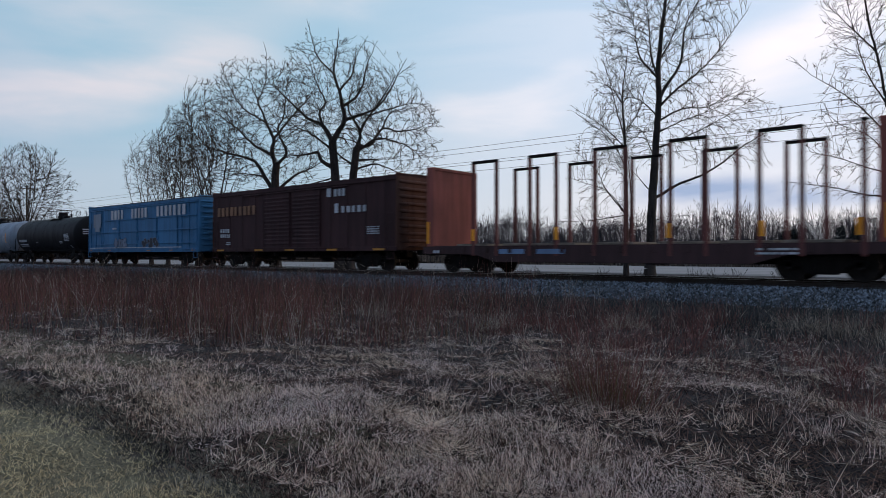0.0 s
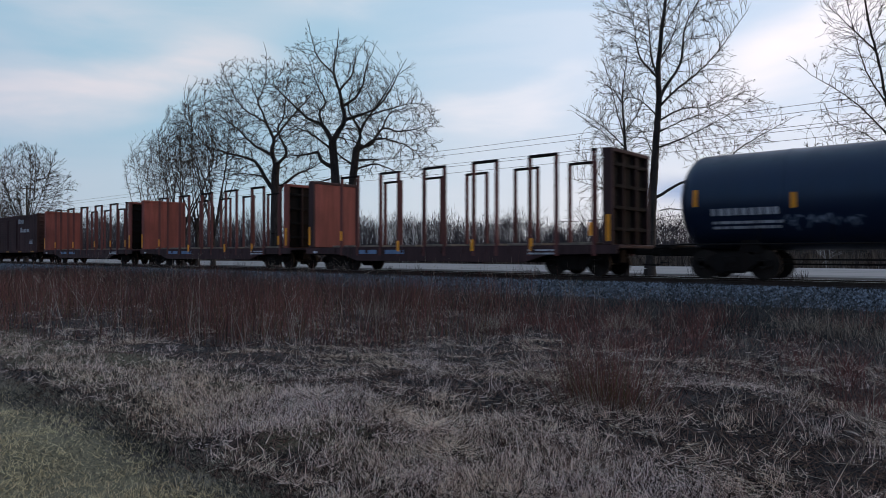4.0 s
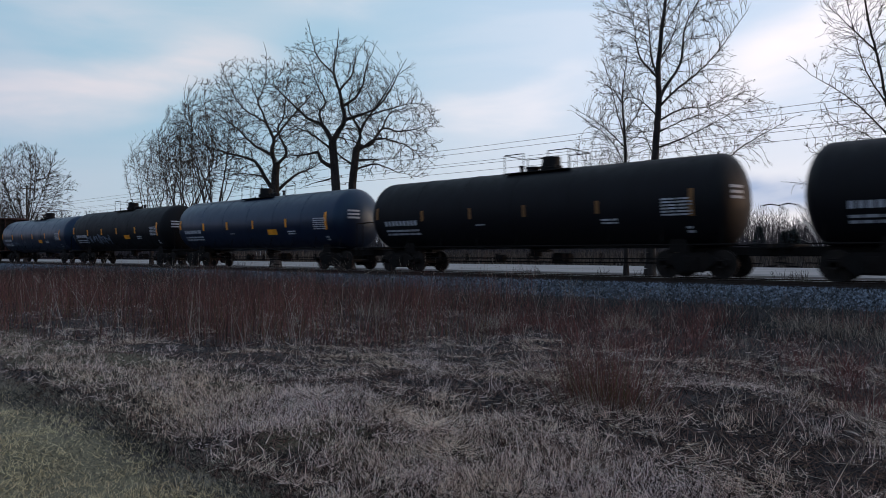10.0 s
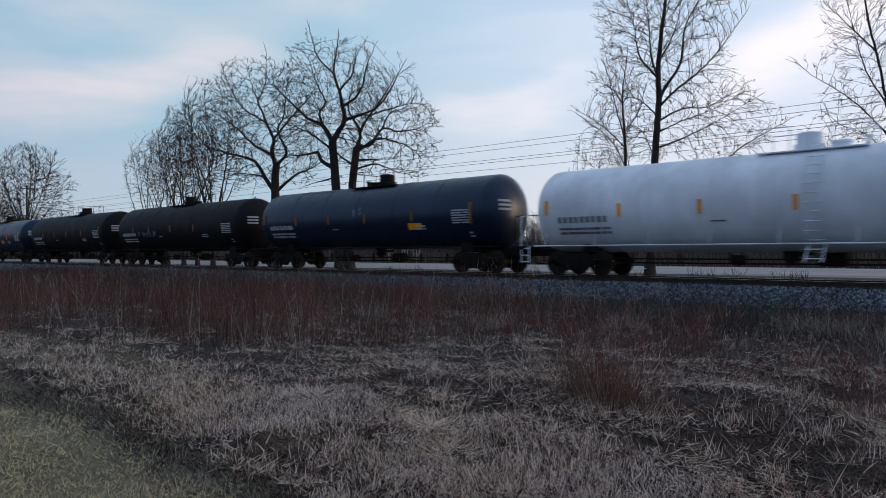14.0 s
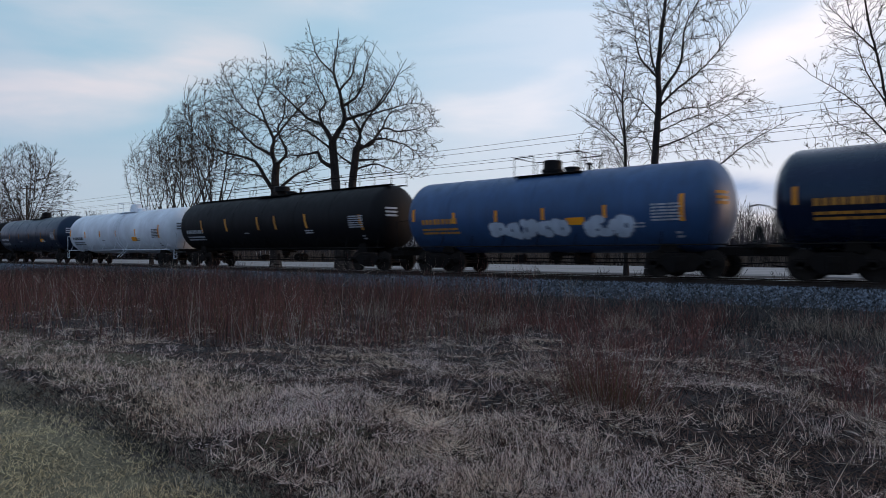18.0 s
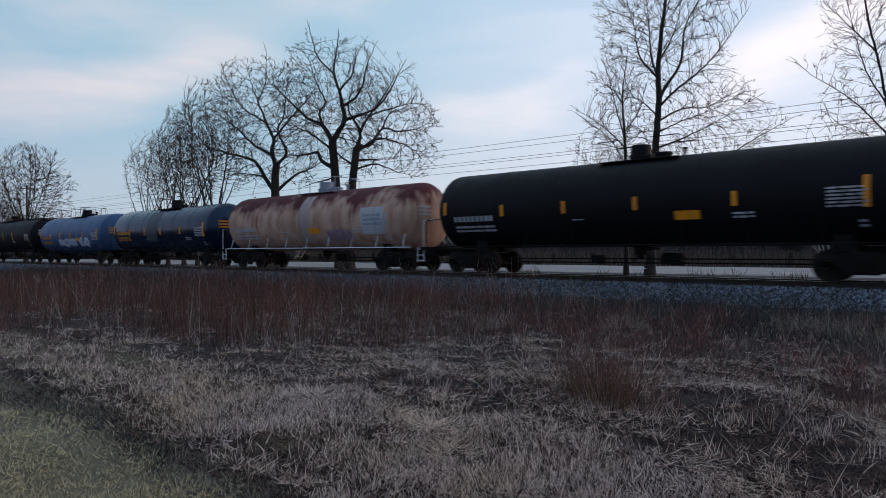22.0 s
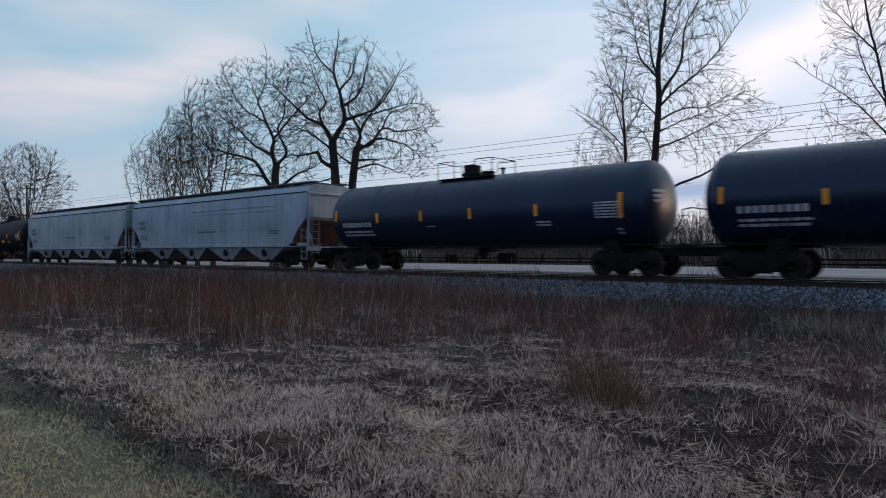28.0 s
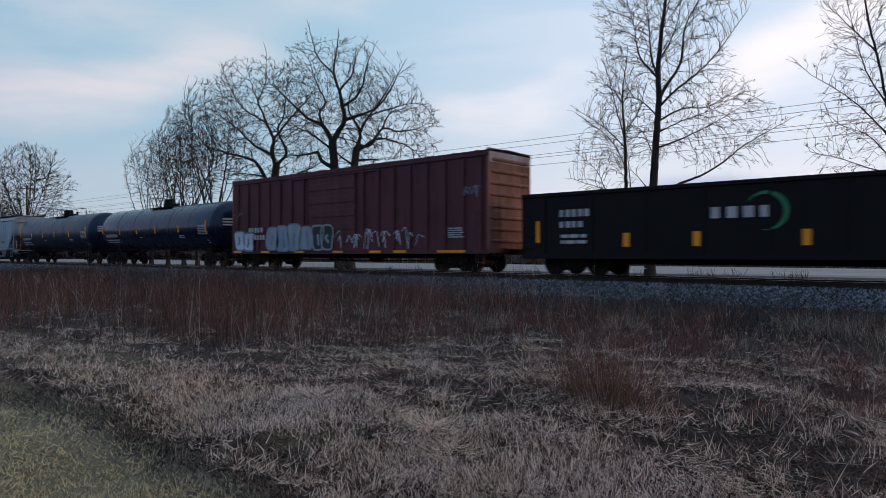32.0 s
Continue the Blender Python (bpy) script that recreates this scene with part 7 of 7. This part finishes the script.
    # the bush of red stems and the lower brush beside it
    for name, label, mat, n, sp, lo, hi, open_ in (("red_stem_bush", "bush of fine upright red-brown stems", "red_stem", 560, 0.30, 0.4, 1.22, 0.75),
                                                   ("bush_undergrowth", "bleached stems at the foot of a bush", "pale_stem", 190, 0.42, 0.18, 0.7, 0.9),
                                                   ("bush_undergrowth", "olive stems at the foot of a bush", "olive_stem", 330, 0.27, 0.25, 0.66, 0.8)):
        dx, dy = rng.normal(0, sp, n), rng.normal(0, sp * 0.85, n)
        d = np.stack([dx * open_ + rng.normal(0, .16, n), dy * open_ + rng.normal(0, .16, n), np.ones(n)], -1)
        d /= np.linalg.norm(d, axis=1, keepdims=True)
        x, y = -3.40 + dx * 0.85, 6.35 + dy * 0.85
        base = np.stack([x, y, ground_height(x, y)], -1)
        v, f = ribbons(base, d, rng.uniform(lo, hi, n), rng.uniform(0.003, 0.006, n), rng.normal(0, 0.14, n), rng)
        tagged(new(name, quads_mesh(name, v, f, MAT[mat])), label, "bush", kind="stuff")
    # low brush in separate clumps
    cx, cy = scatter(rng, 900, -14, 7, 7.4, 16.6)
    keep = (drift(cx * 0.55, cy * 0.55, 21.0) + rng.normal(0, 0.07, 900) > 0.46) & (cy > 7.8 - 0.55 * (cx + 3))
    cx, cy = cx[keep], cy[keep]
    m, c = 44, len(cx)
    size = np.repeat(rng.uniform(0.55, 1.25, c), m)
    x, y = np.repeat(cx, m) + rng.normal(0, 0.15, c * m), np.repeat(cy, m) + rng.normal(0, 0.15, c * m)
    n = len(x)
    cover("low_red_brush", "low tangled red-brown brush", "undergrowth", MAT["red_stem"], x, y, size * rng.uniform(0.18, 0.66, n), rng.uniform(0.004, 0.008, n), 0.34, rng.normal(0, 0.28, n), rng)
    # pale weeds that droop near the foot of the stones
    for px, py in ((-2.8, 15.1), (-3.6, 15.5), (-1.9, 14.6), (-6.8, 13.6), (-9.6, 12.6), (-0.6, 15.8), (-13.2, 12.2)):
        n = 260
        dx, dy = rng.normal(0, 0.28, n), rng.normal(0, 0.22, n)
        d = np.stack([dx * 1.5 + rng.normal(0, .35, n), dy * 1.5 + rng.normal(0, .35, n), np.ones(n)], -1)
        d /= np.linalg.norm(d, axis=1, keepdims=True)
        x, y = px + dx, py + dy
        v, f = ribbons(np.stack([x, y, ground_height(x, y)], -1), d, rng.uniform(0.15, 0.60, n), rng.uniform(0.004, 0.009, n), rng.uniform(-0.7, 0.7, n), rng, 3)
        tagged(new("pale_weed_clump", quads_mesh("pale_weed_clump", v, f, MAT["pale_stem"])), "drooping clump of bleached weeds near the ballast", "weeds", kind="stuff")
    # dark weeds at the foot of the stones and up among them
    x, y = scatter(rng, 90000, -58, 5, 13.6, 20.3)
    keep = drift(x * 0.5, y * 0.9, 17.0) + rng.normal(0, 0.12, len(x)) > 0.34 + 0.22 * np.clip((y - 18.9) / 1.2, 0, 1.2)
    x, y = x[keep], y[keep]
    n = len(x)
    bed = np.clip((y - 18.38) * 0.195, 0, 0.40)
    far = 1 + 0.75 * np.clip((-x - 12) / 10, 0, 1) * (y < 18.3)
    cover("track_side_weeds", "dark grey-green weeds at the foot of the ballast", "weeds", MAT["dark_weed"], x, y, far * rng.uniform(0.10, 0.46, n) * np.where(y > 18.4, 0.75, 1.0), rng.uniform(0.005, 0.011, n), 0.35, rng.normal(0, 0.3, n), rng, bed, 1)
    # single bleached stalks
    x1, y1 = scatter(rng, 620, -36, -8, 5.0, 16.5)
    x2, y2 = scatter(rng, 640, -13, 6, 6.0, 17.0)
    x, y = np.concatenate([x1, x2]), np.concatenate([y1, y2])
    n = len(x)
    L = np.concatenate([rng.uniform(0.6, 1.75, 620), rng.uniform(0.3, 0.9, 640)])
    cover("bleached_stalks", "scattered tall bleached weed stalks", "weeds", MAT["pale_stem"], x, y, L, rng.uniform(0.005, 0.010, n), 0.22, rng.normal(0, 0.12, n), rng, n=3)
    xb, yb = np.repeat(x, 4), np.repeat(y, 4)
    hb = np.repeat(L, 4) * rng.uniform(0.35, 0.9, 4 * n)
    base = np.stack([xb, yb, ground_height(xb, yb) + hb], -1)
    v, f = ribbons(base, upright(rng, 4 * n, 0.7), rng.uniform(0.08, 0.3, 4 * n), rng.uniform(0.004, 0.007, 4 * n), rng.normal(0, 0.2, 4 * n), rng)
    setting("stalk_branches", quads_mesh("stalk_branches", v, f, MAT["pale_stem"]), "side shoots of the bleached stalks", "weeds", "stuff")
    # leaf litter
    x, y = fan(rng, 1700, 3.2, 12.0)
    keep = y > 2.5
    x, y = x[keep], y[keep]
    n = len(x)
    cover("leaf_litter", "scattered curled dead leaves", "leaves", MAT["leaf_litter"], x, y, rng.uniform(0.03, 0.06, n), rng.uniform(0.02, 0.045, n), 2.5, rng.normal(0, 0.6, n), rng, 0.02)


def build_background():
    rng = np.random.default_rng(17)
    # dead reeds and brush between the road and the woods
    n = 26000
    y = 55 + 120 * rng.random(n) ** 1.6
    x = -y * rng.uniform(-0.25, 1.9, n) + rng.uniform(-8, 8, n)
    cover("far_reeds", "brown dead reeds and brush beyond the road", "reeds", MAT["reeds"], x, y, rng.uniform(0.8, 1.9, n), rng.uniform(0.05, 0.14, n), 0.2, rng.normal(0, 0.15, n), rng, 0.0, 1)
    # the woods on the skyline, in a wide arc, distance haze in their colour
    n = 2800
    ang, far = np.radians(rng.uniform(-32, 96, n)), rng.uniform(160, 225, n)
    x, y = -far * np.sin(ang), far * np.cos(ang)
    h = rng.uniform(8.6, 12.6, n) * (0.72 + 0.56 * drift(ang * 16, far * 0.02, 2.0))
    z = ground_height(x, y)
    base = np.stack([x, y, z], -1)
    v1, f1 = ribbons(base, upright(rng, n, 0.05), h * 0.9, rng.uniform(0.16, 0.34, n), rng.normal(0, 0.02, n), rng)
    m = 42
    k = n * m
    xb, yb, hb, zb = np.repeat(x, m), np.repeat(y, m), np.repeat(h, m), np.repeat(z, m)
    u = rng.normal(size=(k, 3))
    u /= np.linalg.norm(u, axis=1, keepdims=True)
    u *= (rng.random(k) ** 0.5)[:, None]
    base = np.stack([xb + u[:, 0] * hb * 0.20, yb + u[:, 1] * hb * 0.20, zb + hb * (0.66 + 0.26 * u[:, 2])], -1)
    d = np.stack([u[:, 0] + rng.normal(0, 0.35, k), u[:, 1] + rng.normal(0, 0.35, k), 0.75 + 0.5 * u[:, 2]], -1)
    d /= np.linalg.norm(d, axis=1, keepdims=True)
    v2, f2 = ribbons(base, d, hb * rng.uniform(0.06, 0.15, k), rng.uniform(0.045, 0.12, k), np.zeros(k), rng, 1)
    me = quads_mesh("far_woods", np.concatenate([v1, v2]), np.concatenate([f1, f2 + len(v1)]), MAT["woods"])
    setting("far_woods", me, "leafless woods along the skyline, painted haze in their grey-brown", "woods", "stuff")
    n = 110000
    ang, far = np.radians(rng.uniform(-32, 96, n)), rng.uniform(152, 222, n)
    x, y = -far * np.sin(ang), far * np.cos(ang)
    tall = (1.5 + 6.2 * rng.random(n) ** 1.1) * (0.75 + 0.5 * drift(ang * 22, far * 0.03, 6.0))
    cover("woodland_brush", "dense brush at the foot of the woods, painted haze in its brown", "undergrowth", MAT["woods"], x, y, tall, rng.uniform(0.05, 0.20, n), 0.30, rng.normal(0, 0.12, n), rng, n=1)
    # evergreens among them
    for k, (px, p, h) in enumerate(((1343, 150, 8.6), (1402, 148, 7.4), (1409, 147, 6.6), (1388, 149, 7.0), (1060, 150, 9.0), (1515, 148, 8.4), (1488, 149, 8.0))):
        x, y = plot(px, p)
        root = new("pine_tree")
        tagged(root, "small dark evergreen at the edge of the woods", "tree", group="evergreens by the woods")
        root.location = (x, y, 0.55)
        h *= 0.8
        part("trunk", Shape().rod((0, 0, 0), (0, 0, h * 0.9), 0.14, 6, 0.03), MAT["bark"], root)
        mm = 900
        t = rng.random(mm) ** 0.8
        a = rng.uniform(0, 2 * math.pi, mm)
        rr = (1 - t) * h * 0.30 * rng.uniform(0.2, 1, mm) + 0.05
        base = np.stack([rr * np.cos(a), rr * np.sin(a), 0.5 + t * (h - 0.6)], -1)
        d = np.stack([np.cos(a), np.sin(a), rng.uniform(-0.1, 0.7, mm)], -1)
        d /= np.linalg.norm(d, axis=1, keepdims=True)
        v, f = ribbons(base, d, rng.uniform(0.3, 0.7, mm), rng.uniform(0.15, 0.30, mm), rng.normal(0, 0.2, mm), rng)
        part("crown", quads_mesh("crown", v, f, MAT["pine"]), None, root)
    # pale birch saplings on the far verge
    for k, px in enumerate((676, 681, 687, 690, 713, 717, 721, 733, 737, 740, 455, 462, 470, 1455, 1462, 1468)):
        r = random.Random(60 + k)
        x, y = plot(px, 56 + r.uniform(0, 2))
        t = Tree(70 + k, 0.06, 0.06, (15, 35), 0.8, 0.012, None, 0.35)
        t.limb(Vector((0, 0, 0)), Vector((r.gauss(0, .05), 0, 1)), 0.045, 2.2, 2)
        root = new("birch_sapling")
        tagged(root, "thin pale birch sapling beyond the road", "tree", group="birch saplings")
        root.location = (x, y, 0.5)
        v, f = tubes(t.segs, 5)
        part("stem", quads_mesh("stem", v, f, MAT["birch"], True), None, root)
    # leafless shrubs between the line and the road
    for k, (px, p) in enumerate(((920, 27.6), (935, 27.8), (950, 27.5), (1225, 27.4), (1245, 27.6), (1268, 27.5), (1300, 27.6), (1385, 27.5), (1408, 27.6), (1425, 27.4), (1130, 27.3), (740, 28), (690, 28), (420, 28), (430, 28.3), (1060, 27.4))):
        r = random.Random(90 + k)
        x, y = plot(px, p)
        t = Tree(100 + k, 0.12, 0.10, (16, 40), 0.75, 0.0055, None, 0.4)
        for q in range(7):
            t.limb(Vector((r.uniform(-.15, .15), r.uniform(-.15, .15), 0)), Vector((r.gauss(0, .35), r.gauss(0, .35), 1)).normalized(), 0.009, r.uniform(0.28, 0.45), 1)
        root = new("bare_shrub")
        tagged(root, "small leafless shrub beside the railway bed", "shrub", group="bare shrubs by the line")
        root.location = (x, y, float(ground_height(x, y)))
        v, f = tubes(t.segs, 3)
        part("stem_clump", quads_mesh("stem_clump", v, f, MAT["twig"], True), None, root)


def build_poles():
    levels = ((8.25, -0.9), (8.03, -0.45), (7.60, 0.5), (7.20, -0.9), (7.06, 0.9))
    xs = (-246, -177, -108, -39.9, 30, 99)
    for x in xs:
        root = new("utility_pole")
        tagged(root, "dark timber utility pole with a crossarm", "utility pole", group="poles along the road")
        root.location = (x, 33.0, 0.5)
        s = Shape().rod((0, 0, 0), (0, 0, 10.9 if x != -39.9 else 8.6), 0.15, 10, 0.10)
        part("pole", s, MAT["pole"], root)
        if x != -39.9:
            part("crossarm", Shape().box(0, 0, 10.4, 0.12, 3.0, 0.14, 0.01), MAT["pole"], root)
            part("crossarm", Shape().box(0, 0, 6.55, 0.10, 2.1, 0.10, 0.01), MAT["pole"], root)
        ins = Shape()
        for z, dy in levels:
            ins.turned([(z - 0.62, 0.03), (z - 0.60, 0.06), (z - 0.50, 0.05), (z - 0.48, 0.02)], 8, "z", (0, dy, 0))
            ins.box(0, dy / 2, z - 0.64, 0.05, abs(dy) + 0.1, 0.05)
        part("insulator", ins, MAT["galv"], root)
    for z, dy in levels:
        s = Shape()
        for a, b in zip(xs, xs[1:]):
            pts = [(a + (b - a) * k / 10, 33.0 + dy, z - 0.45 * 4 * (k / 10) * (1 - k / 10) * 0.5) for k in range(11)]
            s.pipe(pts, 0.011, 5)
        tagged(new("power_line", s.mesh("power_line", MAT["wire"])), "thin black overhead wire between poles", "overhead wire", group="overhead wires")


build_trees()
build_foreground()
build_background()
build_poles()

motions()
